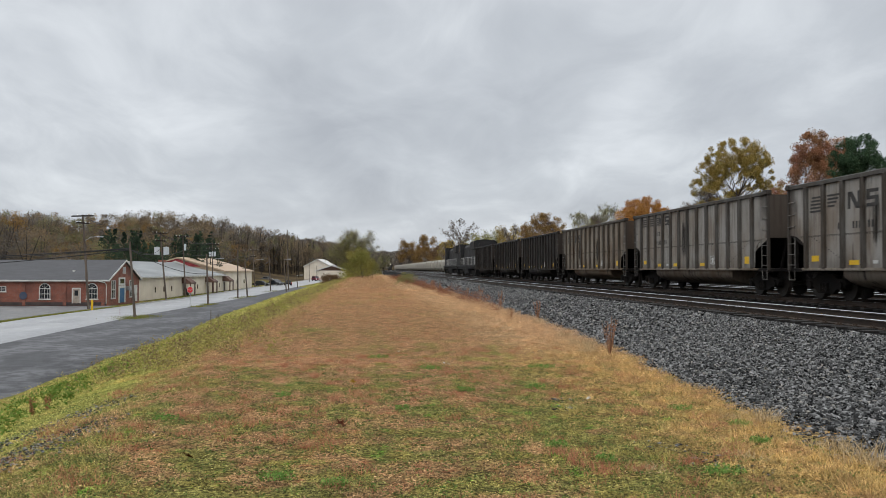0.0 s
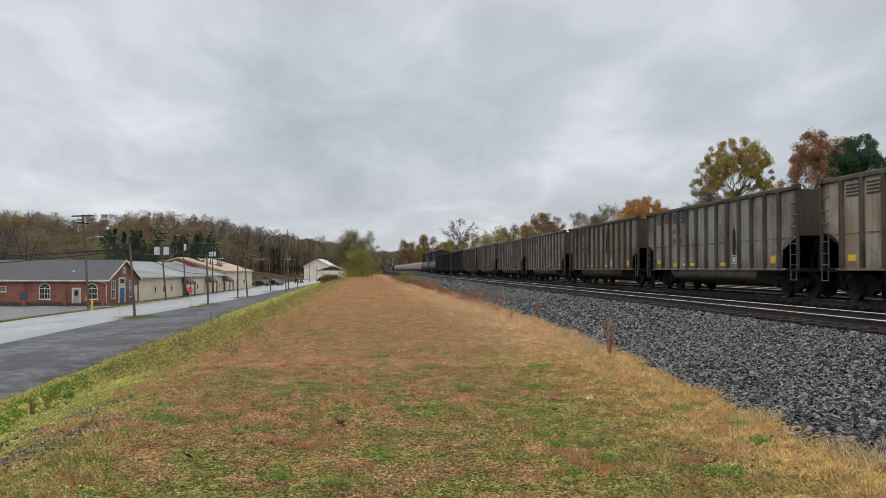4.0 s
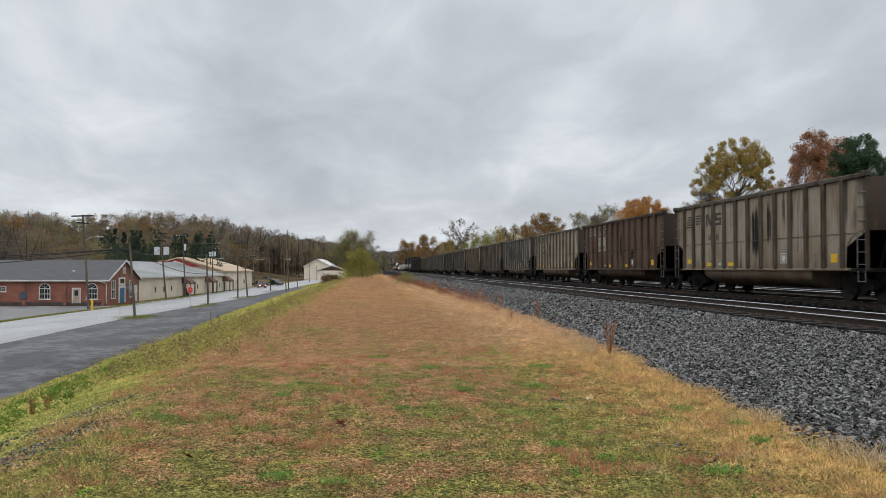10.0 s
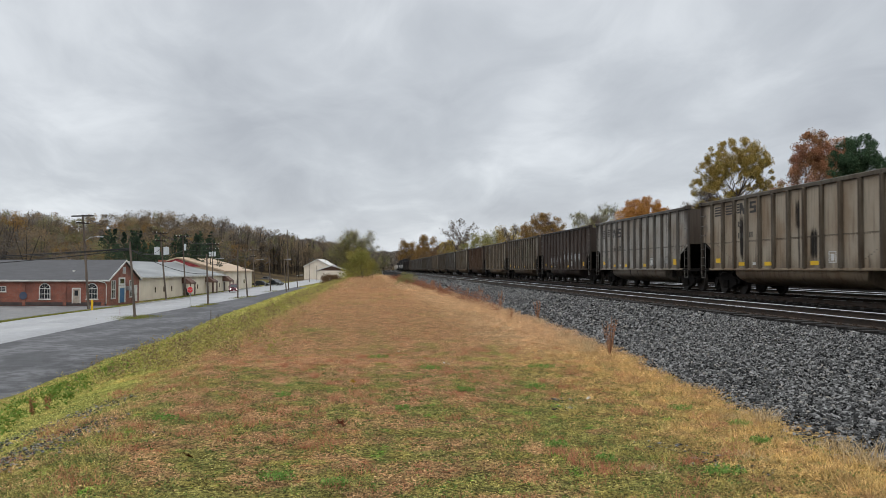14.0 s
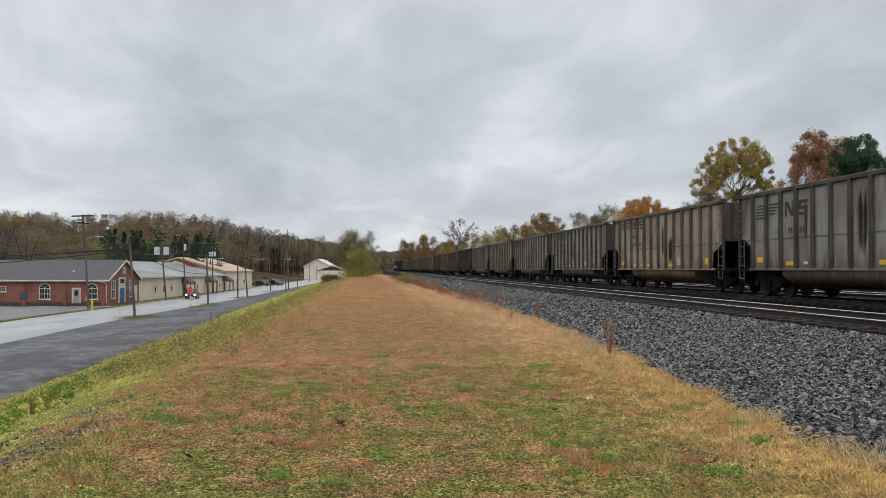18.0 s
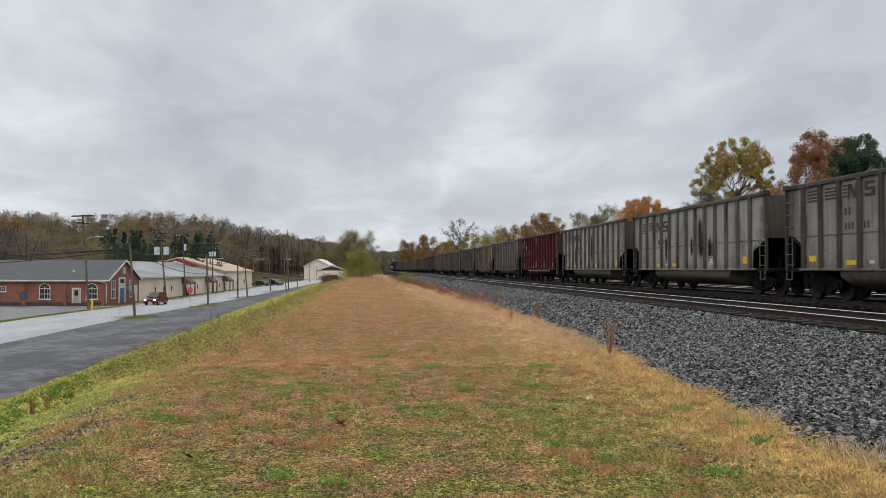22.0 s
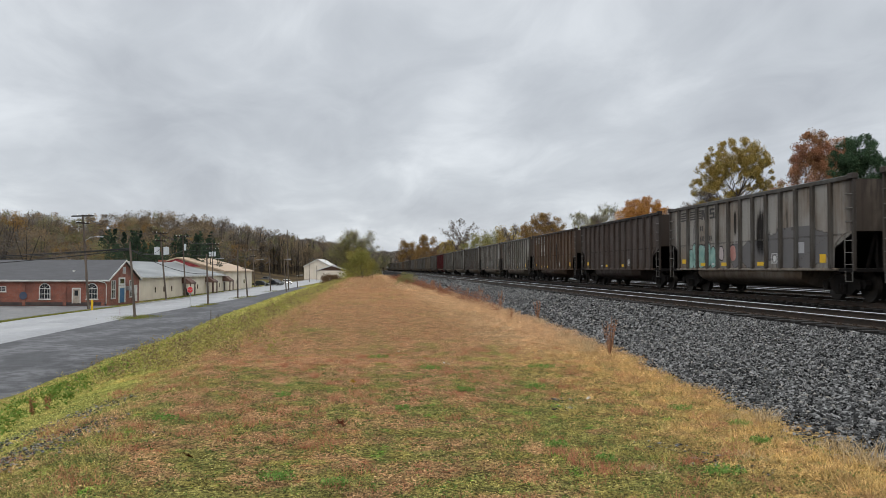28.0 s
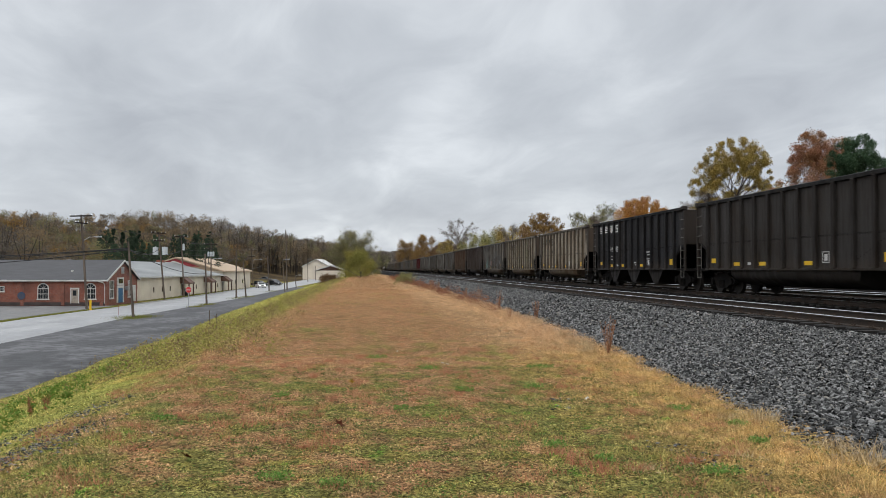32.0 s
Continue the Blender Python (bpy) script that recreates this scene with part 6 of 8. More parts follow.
def valley_side(n, seed):
    rng = np.random.default_rng(seed)
    y = rng.uniform(430, 560, n)
    return [(float(a), float(b)) for a, b in zip(y * rng.uniform(-0.16, -0.014, n), y)]


def upper_slope(n, seed):
    rng = np.random.default_rng(seed)
    y = rng.uniform(225, 440, n)
    return [(float(a), float(b)) for a, b in zip(y * rng.uniform(-0.30, -0.12, n), y) if a < -54]


woods("oak_woods", "tan", "faded brown oaks on the upper slope", upper_slope(100, 91), 10.5, 4.6, 900, 0.32, 92)
woods("bare_woods", "ash", "bare grey trees on the upper slope", upper_slope(70, 93), 10, 4.2, 700, 0.28, 94)
woods("olive_woods", "moss", "olive green trees on the upper slope", upper_slope(60, 95), 10.5, 4.6, 900, 0.32, 96)
woods("oak_woods", "tan", "far woods of faded oaks beyond the street's end", valley_side(56, 66), 14, 4.8, 700, 0.30, 67)
woods("bare_woods", "ash", "far bare woods beyond the street's end", valley_side(74, 68), 14, 4.8, 700, 0.28, 69)
def street_end(n, seed):
    """Spots on the flat ground past the end of the street, with the stems showing down to the yards."""
    rng = np.random.default_rng(seed)
    y = rng.uniform(395, 455, n * 3)
    x = y * rng.uniform(-0.175, -0.015, n * 3)
    return [(float(a), float(b)) for a, b in zip(x, y) if a < road_x(min(b, 420)) - 9 or b > 428][:n]


woods("bare_woods", "ash", "tall bare woods past the street's end", street_end(52, 101), 16.5, 3.6, 620, 0.26, 102)
woods("oak_woods", "tan", "tall faded oaks past the street's end", street_end(34, 103), 16.0, 4.0, 700, 0.28, 104)
woods("olive_woods", "moss", "tall olive trees past the street's end", street_end(14, 105), 16.0, 4.0, 700, 0.28, 106)
def hill_top(n, seed):
    rng = np.random.default_rng(seed)
    y = rng.uniform(430, 540, n)
    return [(float(a), float(b)) for a, b in zip(y * rng.uniform(-0.27, -0.15, n), y)]


woods("oak_woods", "tan", "faded oaks on top of the wooded hill", hill_top(46, 111), 12, 5.2, 760, 0.36, 112)
woods("meadow_brush", "yellow", "low yellowing brush at the meadow's end", [(-3.4 + 0.9 * (k % 5), 158 + 2.2 * k) for k in range(10)], 2.6, 1.9, 500, 0.14, 64)


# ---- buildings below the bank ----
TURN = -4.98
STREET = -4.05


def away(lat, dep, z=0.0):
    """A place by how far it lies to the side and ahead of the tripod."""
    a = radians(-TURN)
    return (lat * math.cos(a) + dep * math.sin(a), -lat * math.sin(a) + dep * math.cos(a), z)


def brick_material():
    n = Nodes("red_brick_wall", 0.85)
    mp = n.add("ShaderNodeMapping")
    mp.inputs["Rotation"].default_value = (radians(90), 0, 0)
    sx, sy, sz = n.axis(0), n.axis(1), n.axis(2)
    cb = n.add("ShaderNodeCombineXYZ")
    n.link(n.math("ADD", sx, sy), cb.inputs[0])
    n.link(sz, cb.inputs[1])
    b = n.add("ShaderNodeTexBrick")
    n.link(cb.outputs[0], b.inputs["Vector"])
    for k, v in (("Scale", 1.0), ("Brick Width", 0.21), ("Row Height", 0.075), ("Mortar Size", 0.006)):
        b.inputs[k].default_value = v
    b.inputs["Color1"].default_value = (0.28, 0.085, 0.05, 1)
    b.inputs["Color2"].default_value = (0.185, 0.058, 0.038, 1)
    b.inputs["Mortar"].default_value = (0.22, 0.165, 0.135, 1)
    c = n.mix(n.step(n.noise(0.5, 4, rough=0.65), 0.45, 0.7, 0, 0.65), b.outputs[0], (0.09, 0.04, 0.032))
    return n.done(c, b.outputs["Fac"], -0.01)


BRICK = brick_material()
SHINGLE = plain("dark_grey_shingles", (0.065, 0.066, 0.07), (0.10, 0.10, 0.107), 0.5, 0.85, 0, 0.02, 9, (1, 4, 4))
TRIM = plain("white_painted_trim", (0.48, 0.47, 0.44), (0.70, 0.69, 0.66), 1.5, 0.6)
GLASS = Nodes("dark_window_glass", 0.08).done((0.02, 0.024, 0.028))
BLUE = plain("blue_painted_door", (0.03, 0.11, 0.22), (0.05, 0.16, 0.30), 2, 0.5)
CREAM = plain("cream_painted_block", (0.68, 0.60, 0.49), (0.80, 0.72, 0.60), 0.35, 0.85, 0, 0.01, 6)
METAL_ROOF = plain("weathered_grey_metal_roof", (0.15, 0.16, 0.16), (0.33, 0.345, 0.345), 0.25, 0.55, 0.1, 0.01, 6, (1, 0.3, 1))
TAN_ROOF = plain("tan_metal_roof", (0.42, 0.30, 0.20), (0.52, 0.40, 0.28), 0.3, 0.6)
RED_TRIM = plain("red_painted_boards", (0.30, 0.04, 0.05), (0.38, 0.07, 0.07), 1, 0.6)
BROWN_TRIM = plain("brown_gable_boards", (0.10, 0.055, 0.04), (0.14, 0.08, 0.06), 1, 0.7)
WOOD_POLE = plain("weathered_utility_pole", (0.075, 0.058, 0.046), (0.17, 0.135, 0.11), 1.2, 0.9, 0, 0.01, 20, (4, 4, 0.4))
GALV = plain("galvanised_grey_metal", (0.35, 0.36, 0.37), (0.5, 0.51, 0.52), 3, 0.45, 0.6)
PALE_CAN = plain("pale_transformer_can", (0.5, 0.54, 0.56), (0.62, 0.66, 0.68), 3, 0.5)
PORCELAIN = plain("pale_insulator", (0.6, 0.6, 0.6), (0.75, 0.75, 0.75), 5, 0.3)
CABLE = plain("black_cable", (0.02, 0.02, 0.021), (0.035, 0.035, 0.036), 3, 0.7)


def frame_part(name, parent, x0, x1, z0, z1, y, t, mat, depth=0.1, label=""):
    """A hollow frame in the plane y, looking to -y."""
    bm = BM()
    box(bm, x0, x0 + t, y - depth, y, z0, z1)
    box(bm, x1 - t, x1, y - depth, y, z0, z1)
    box(bm, x0 + t, x1 - t, y - depth, y, z0, z0 + t)
    box(bm, x0 + t, x1 - t, y - depth, y, z1 - t, z1)
    return part(name, bm, mat, parent, label)


def sash_window(wall, m, w, h, arch=False, name="window"):
    """A white window, standing in the plane y = 0 of m, origin at the middle of its sill."""
    bm = BM()
    box(bm, -w / 2 - 0.1, w / 2 + 0.1, -0.12, 0.0, -0.09, 0.0)
    win = part(name, bm, TRIM, wall, "white window with small panes")
    win.matrix_basis = m
    frame_part("frame", win, -w / 2, w / 2, 0, h, 0, 0.09, TRIM)
    nx, nz = 2, 2
    for i in range(nx):
        for k in range(nz):
            bm = BM()
            box(bm, -w / 2 + 0.09 + i * (w - 0.18) / nx + 0.025, -w / 2 + 0.09 + (i + 1) * (w - 0.18) / nx - 0.025, -0.04, -0.02,
                0.09 + k * (h - 0.18) / nz + 0.02, 0.09 + (k + 1) * (h - 0.18) / nz - 0.02)
            part("pane", bm, GLASS, win)
    bm = BM()
    box(bm, -0.03, 0.03, -0.08, -0.01, 0.09, h - 0.09)
    box(bm, -w / 2 + 0.09, -0.03, -0.08, -0.01, h / 2 - 0.04, h / 2 + 0.04)
    box(bm, 0.03, w / 2 - 0.09, -0.08, -0.01, h / 2 - 0.04, h / 2 + 0.04)
    for s in (-1, 1):
        box(bm, s * w / 4 - 0.012, s * w / 4 + 0.012, -0.06, -0.015, 0.09, h - 0.09)
    part("muntin", bm, TRIM, win)
    if arch:
        n = 12
        bm = BM()
        for i in range(n):
            a, b = math.pi * i / n, math.pi * (i + 1) / n
            q = [(r * math.cos(t), h + r * math.sin(t) * 0.92) for r, t in ((w / 2 - 0.1, a), (w / 2, a), (w / 2, b), (w / 2 - 0.1, b))]
            prism(bm, q, lambda u, v, s: (u, s, v), -0.1, 0.0)
        for t in (45, 90, 135):
            a = radians(t)
            tube(bm, (0, -0.05, h), ((w / 2 - 0.1) * math.cos(a), -0.05, h + (w / 2 - 0.1) * math.sin(a) * 0.92), 0.02, None, 4)
        part("arch", bm, TRIM, win, "white fan-light arch")
        bm = BM()
        prism(bm, [((w / 2 - 0.09) * math.cos(math.pi * i / n), h + (w / 2 - 0.09) * math.sin(math.pi * i / n) * 0.92) for i in range(n + 1)], lambda u, v, s: (u, s, v), -0.03, -0.015)
        part("fanlight", bm, GLASS, win)
    return win


def door_on(wall, m, w, h, mat, glazed, name="door", surround=0.12):
    bm = BM()
    box(bm, -w / 2, w / 2, -0.07, -0.01, 0.02, h)
    for z0, z1 in ((0.18, 0.85), (1.05, h - 0.2)):
        for s in (-1, 1):
            box(bm, s * w * 0.24 - w * 0.16, s * w * 0.24 + w * 0.16, -0.085, -0.07, z0, z1)
    d = part(name, bm, mat, wall)
    d.matrix_basis = m
    bm = BM()
    box(bm, -w / 2 - surround, -w / 2, -0.12, 0, 0, h)
    box(bm, w / 2, w / 2 + surround, -0.12, 0, 0, h)
    box(bm, -w / 2 - surround, w / 2 + surround, -0.12, 0, h, h + surround)
    part("door_frame", bm, TRIM, d)
    if glazed:
        bm = BM()
        box(bm, -w * 0.26, w * 0.26, -0.1, -0.086, 1.05, h - 0.22)
        part("pane", bm, GLASS, d)
    bm = BM()
    tube(bm, (w * 0.4, -0.14, 1.0), (w * 0.4, -0.07, 1.0), 0.035, None, 8)
    part("handle", bm, GALV, d)
    return d


def gable_house(name, label, lat, dep, w, d, eave, ridge, wall_mat, roof_mat, base=STREET, along="x", over=0.35, gable_mat=None, trim=TRIM):
    """A house whose near right corner is at (lat, dep); it reaches w to the side and d away. The ridge runs along x or y."""
    x, y, _ = away(lat, dep)
    h = empty(name, pose(x, y, base, 0, 0, TURN))
    tagged(h, label, "building")
    t = 0.3
    walls = []
    for x0, x1, y0, y1 in ((-w, 0, 0, t), (-w, 0, d - t, d), (-w, -w + t, t, d - t), (-t, 0, t, d - t)):
        bm = BM()
        box(bm, x0, x1, y0, y1, -0.5, eave)
        walls.append(part("wall", bm, wall_mat, h))
    g = gable_mat or wall_mat
    if along == "x":
        for x0 in (-w, -t):
            bm = prism(BM(), [(0.0, eave), (d, eave), (d / 2, ridge - 0.12)], along_x, x0, x0 + t)
            part("gable", bm, g, h)
        for s in (0, 1):
            y0, y1 = (-over, d / 2) if s == 0 else (d + over, d / 2)
            dz = (ridge - eave) / (d / 2) * over
            bm = prism(BM(), [(y0, eave - dz), (y1, ridge), (y1, ridge + 0.14), (y0, eave - dz + 0.14)], along_x, -w - over, over)
            part("roof", bm, roof_mat, h)
            for xx in (over, -w - over - 0.05):
                bm = prism(BM(), [(y0, eave - dz - 0.12), (y1, ridge - 0.12), (y1, ridge + 0.15), (y0, eave - dz + 0.15)], along_x, xx + 0.003, xx + 0.06)
                part("rake_board", bm, trim, h)
            bm = BM()
            yy = y0 - 0.06 if s == 0 else y0 + 0.005
            box(bm, -w - over, over, yy, yy + 0.055, eave - dz - 0.1, eave - dz + 0.12)
            part("gutter", bm, trim, h)
    else:
        for y0 in (0, d - t):
            bm = prism(BM(), [(-w, eave), (0.0, eave), (-w / 2, ridge - 0.12)], along_y, y0, y0 + t)
            part("gable", bm, g, h)
        for s in (0, 1):
            x0, x1 = (over, -w / 2) if s == 0 else (-w - over, -w / 2)
            dz = (ridge - eave) / (w / 2) * over
            bm = prism(BM(), [(x0, eave - dz), (x1, ridge), (x1, ridge + 0.14), (x0, eave - dz + 0.14)], along_y, -over, d + over)
            part("roof", bm, roof_mat, h)
            bm = prism(BM(), [(x0, eave - dz - 0.14), (x1, ridge - 0.14), (x1, ridge + 0.15), (x0, eave - dz + 0.15)], along_y, -over - 0.06, -over - 0.003)
            part("rake_board", bm, trim, h)
            bm = BM()
            xx = x0 + 0.005 if s == 0 else x0 - 0.06
            box(bm, xx, xx + 0.055, -over, d + over, eave - dz - 0.1, eave - dz + 0.12)
            part("gutter", bm, trim, h)
    return h, walls




def brick_hall():
    h, w = gable_house("brick_hall", "low red brick hall with grey shingle roof and white arched windows", -46.07, 121.0, 62, 12.6, 3.55, 6.2, BRICK, SHINGLE)
    front, side = w[0], w[3]

    for x in (-8.53, -2.06):
        sash_window(front, pose(x, -0.005, 0.85), 1.55, 1.5, True)
    sash_window(front, pose(-14.43, -0.005, 1.9), 1.2, 0.75)
    door_on(front, pose(-4.19, -0.005, 0.3), 0.95, 2.0, plain("weathered_cream_door", (0.30, 0.25, 0.2), (0.45, 0.40, 0.34), 2, 0.7), True)
    for x in (-11.40, -5.82, -0.54):
        bm = BM()
        box(bm, x - 0.22, x + 0.22, -0.09, -0.004, 0, 3.3, 0.01)
        part("pilaster", bm, BRICK, front)
    bm = BM()
    bmesh.ops.create_cone(bm, cap_ends=True, segments=18, radius1=0.55, radius2=0.52, depth=0.02, matrix=pose(-11.48, -0.105, 1.35, 90))
    part("painted_patch", bm, plain("faded_blue_patch", (0.045, 0.075, 0.13), (0.09, 0.09, 0.12), 3, 0.8), front, "faded blue painted disc")
    bm = BM()
    box(bm, -16.29, -0.08, -0.05, -0.004, 0, 0.45)
    # darker strip along the foot of the front wall
    part("plinth", bm, plain("dark_plinth", (0.05, 0.04, 0.04), (0.09, 0.07, 0.065), 1, 0.8), front)
    # gable wall to the street
    turn = 90

    def at(y, z):
        return pose(0.005, y, z, 0, 0, turn)
    sash_window(side, at(2.1, 0.9), 1.5, 2.5)
    sash_window(side, at(9.1, 0.9), 1.2, 2.5)
    d = door_on(side, at(5.4, 0.2), 1.9, 2.1, BLUE, False, "double_door", 0.35)
    bm = BM()
    box(bm, -1.25, 1.25, -0.1, 0, 2.5, 3.6)
    part("transom", bm, TRIM, d)
    bm = BM()
    box(bm, -0.8, 0.8, -0.12, -0.1, 2.75, 3.4)
    part("pane", bm, GLASS, d)
    door_on(side, at(11.0, 0.2), 0.95, 2.3, TRIM, False)
    bm = BM()
    box(bm, -0.5, 0.5, -0.1, 0, 0, 0.95)
    v = part("gable_vent", bm, TRIM, side)
    v.matrix_basis = at(6.3, 4.35)
    for k in range(6):
        bm = BM()
        box(bm, -0.42, 0.42, -0.13, -0.1, 0.08 + k * 0.14, 0.16 + k * 0.14)
        part("slat", bm, GALV, v)
    bm = BM()
    box(bm, -0.4, 0.4, -0.6, 0, 0, 0.6, 0.03)
    part("air_conditioner", bm, GALV, side, "window air conditioner").matrix_basis = at(7.6, 1.9)
    bm = BM()
    box(bm, -5.66, -5.43, 2.2, 2.6, 4.55, 4.85)
    part("roof_vent", bm, TRIM, h)
    bm = BM()
    tube(bm, (-0.93, -0.4, 3.3), (-0.23, -0.4, 3.15), 0.05, None, 6)
    tube(bm, (-0.23, -0.4, 3.15), (-0.08, -0.1, 2.9), 0.05, None, 6)
    tube(bm, (-0.08, -0.1, 2.9), (-0.08, -0.1, 0.3), 0.05, None, 6)
    part("downpipe", bm, TRIM, h)
    return h


brick_hall()


def works():
    h, w = gable_house("workshop_hall", "long cream block workshop with grey metal roof and brown awnings", -48.0, 139.5, 22, 53.5, 3.75, 6.35, CREAM, METAL_ROOF, along="y", over=0.5)
    side = w[3]

    def at(dep, z):
        return pose(0.005, dep - 139.5, z, 0, 0, 90)

    for dep in (147.1, 151.6, 156.0, 170.6, 172.5, 187.2, 189.1):
        bm = BM()
        box(bm, -0.22, 0.22, -0.05, 0, 0, 0.9)
        s = part("window", bm, BROWN_TRIM, side)
        s.matrix_basis = at(dep, 1.1)
        bm = BM()
        box(bm, -0.17, 0.17, -0.06, -0.05, 0.06, 0.84)
        part("pane", bm, GLASS, s)
    for y in (163.5, 179.6, 193.5):
        a = part("awning", prism(BM(), [(0, 3.45), (0, 2.35), (-1.75, 2.25), (-1.8, 2.5), (-0.5, 3.45)], along_x, -1.6, 1.6), BROWN_TRIM, side, "brown shingled awning over a door")
        a.matrix_basis = at(y, 0)
        for s in (-1.45, 1.45):
            bm = BM()
            box(bm, s - 0.1, s + 0.1, -1.7, -1.5, 0, 2.27)
            part("post", bm, BROWN_TRIM, a)
        door_on(side, at(y - 0.3, 0.15), 1.0, 2.1, BROWN_TRIM, False)
    # gable of the taller hall behind, chimney
    h2, w2 = gable_house("storage_hall", "taller cream hall with tan metal roof and red trimmed gable", -48.0, 193.2, 20, 28, 4.6, 7.5, CREAM, TAN_ROOF, along="y", over=0.4, gable_mat=TAN_ROOF, trim=TAN_ROOF)
    bm = prism(BM(), [(-17.0, 5.55), (-5.0, 5.55), (-10.6, 7.35)], along_y, -0.16, -0.05)
    part("gable_board", bm, RED_TRIM, h2, "red painted gable board")
    bm = prism(BM(), [(-13.6, 5.75), (-7.8, 5.75), (-10.6, 6.85)], along_y, -0.2, -0.165)
    part("gable_panel", bm, TRIM, h2)
    bm = BM()
    box(bm, -11.9, -10.5, -8.0, -6.8, 4.5, 6.9)
    part("chimney", bm, BRICK, h2, "red brick chimney")
    for y in (205.7, 212.7):
        bm = BM()
        box(bm, -0.5, 0.5, -0.06, 0, 0, 0.9)
        part("window", bm, GLASS, w2[3]).matrix_basis = pose(0.005, y - 193.2, 1.6, 0, 0, 90)
    return h, h2


works()
b, _w = gable_house("barn", "far cream metal barn with pale roof", -43.9, 345, 10.5, 22, 5.2, 8.0, CREAM, TRIM, -3.2, "y")
b, _w = gable_house("house", "far cream house with brown gable", -35.8, 330, 11.5, 14, 3.6, 5.4, CREAM, SHINGLE, -3.2, "y", 0.5, BROWN_TRIM)


def forecourt():
    """Paved ground between the street and the buildings."""
    bm = BM()
    ys = [float(v) for v in np.linspace(84, 123.5, 12)]
    rows = []
    for y in ys:
        rows.append([bm.verts.new(p) for p in ((-95, y - 0.02, STREET - 0.06), (-95, y, STREET + 0.01), (-50, y, STREET + 0.02), (float(road_x(y)) - 6.2, y, STREET + 0.01), (float(road_x(y)) - 6.1, y, STREET - 0.08))])
    for r, s in zip(rows, rows[1:]):
        for i in range(4):
            bm.faces.new((r[i], r[i + 1], s[i + 1], s[i]))
    return tagged(mesh_object("pavement", bm, YARD_MAT), "grey worn forecourt of the brick hall", "pavement", kind="structure")


forecourt()


def kerb():
    bm = BM()
    ys = [float(v) for v in np.linspace(126, 232, 40)]
    rows = []
    for y in ys:
        x = float(road_x(y)) - 4.75
        z = STREET + max(0, (y - 150) / 250 * 1.2)
        rows.append([bm.verts.new(p) for p in ((x - 0.16, y, z - 0.1), (x - 0.16, y, z + 0.14), (x - 0.02, y, z + 0.14), (x, y, z - 0.1))])
    for r, s in zip(rows, rows[1:]):
        for i in range(3):
            bm.faces.new((r[i], r[i + 1], s[i + 1], s[i]))
    return tagged(mesh_object("kerb", bm, plain("pale_concrete_kerb", (0.3, 0.3, 0.29), (0.42, 0.41, 0.4), 2, 0.8)), "pale concrete kerb of the street", "kerb", kind="structure")


kerb()


# ---- poles, signs, wires ----
DARK_WOOD = plain("creosoted_crossarm", (0.02, 0.016, 0.014), (0.045, 0.036, 0.03), 2, 0.9)


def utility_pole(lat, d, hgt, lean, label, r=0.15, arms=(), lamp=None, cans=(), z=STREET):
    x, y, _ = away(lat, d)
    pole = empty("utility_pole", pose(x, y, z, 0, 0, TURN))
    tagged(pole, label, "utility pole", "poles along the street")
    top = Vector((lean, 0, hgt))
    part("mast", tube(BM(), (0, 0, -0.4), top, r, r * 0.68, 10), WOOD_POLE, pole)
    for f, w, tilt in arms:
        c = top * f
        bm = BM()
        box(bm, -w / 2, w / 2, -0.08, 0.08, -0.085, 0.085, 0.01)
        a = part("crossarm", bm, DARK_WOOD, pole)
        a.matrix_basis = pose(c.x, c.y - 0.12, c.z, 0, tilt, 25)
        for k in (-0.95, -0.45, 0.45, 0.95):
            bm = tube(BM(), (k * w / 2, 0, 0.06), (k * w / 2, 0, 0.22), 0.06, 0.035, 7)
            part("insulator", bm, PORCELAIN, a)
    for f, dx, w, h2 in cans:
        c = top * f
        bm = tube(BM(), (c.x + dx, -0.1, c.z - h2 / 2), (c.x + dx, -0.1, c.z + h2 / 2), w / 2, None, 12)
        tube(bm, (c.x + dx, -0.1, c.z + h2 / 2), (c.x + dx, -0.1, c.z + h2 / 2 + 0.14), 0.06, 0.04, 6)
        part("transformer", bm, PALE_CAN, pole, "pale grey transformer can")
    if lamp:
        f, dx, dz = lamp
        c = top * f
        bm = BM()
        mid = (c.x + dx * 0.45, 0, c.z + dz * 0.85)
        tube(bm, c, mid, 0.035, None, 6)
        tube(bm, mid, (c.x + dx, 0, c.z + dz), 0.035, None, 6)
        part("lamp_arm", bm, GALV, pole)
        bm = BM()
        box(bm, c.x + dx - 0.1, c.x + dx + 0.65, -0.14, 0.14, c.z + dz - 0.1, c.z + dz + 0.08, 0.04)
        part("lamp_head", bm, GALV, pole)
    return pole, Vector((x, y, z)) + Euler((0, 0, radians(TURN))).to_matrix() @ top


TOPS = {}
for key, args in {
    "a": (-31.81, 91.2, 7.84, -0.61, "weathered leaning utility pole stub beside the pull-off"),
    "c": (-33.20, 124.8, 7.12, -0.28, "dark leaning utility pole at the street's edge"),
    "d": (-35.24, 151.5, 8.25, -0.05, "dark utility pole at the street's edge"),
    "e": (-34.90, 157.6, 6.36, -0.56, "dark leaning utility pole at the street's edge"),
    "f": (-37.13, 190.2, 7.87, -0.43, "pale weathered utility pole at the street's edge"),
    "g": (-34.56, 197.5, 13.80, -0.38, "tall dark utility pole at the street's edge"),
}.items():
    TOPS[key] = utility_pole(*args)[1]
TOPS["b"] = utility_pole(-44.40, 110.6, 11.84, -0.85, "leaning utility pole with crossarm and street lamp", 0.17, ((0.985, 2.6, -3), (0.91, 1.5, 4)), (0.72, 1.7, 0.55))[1]
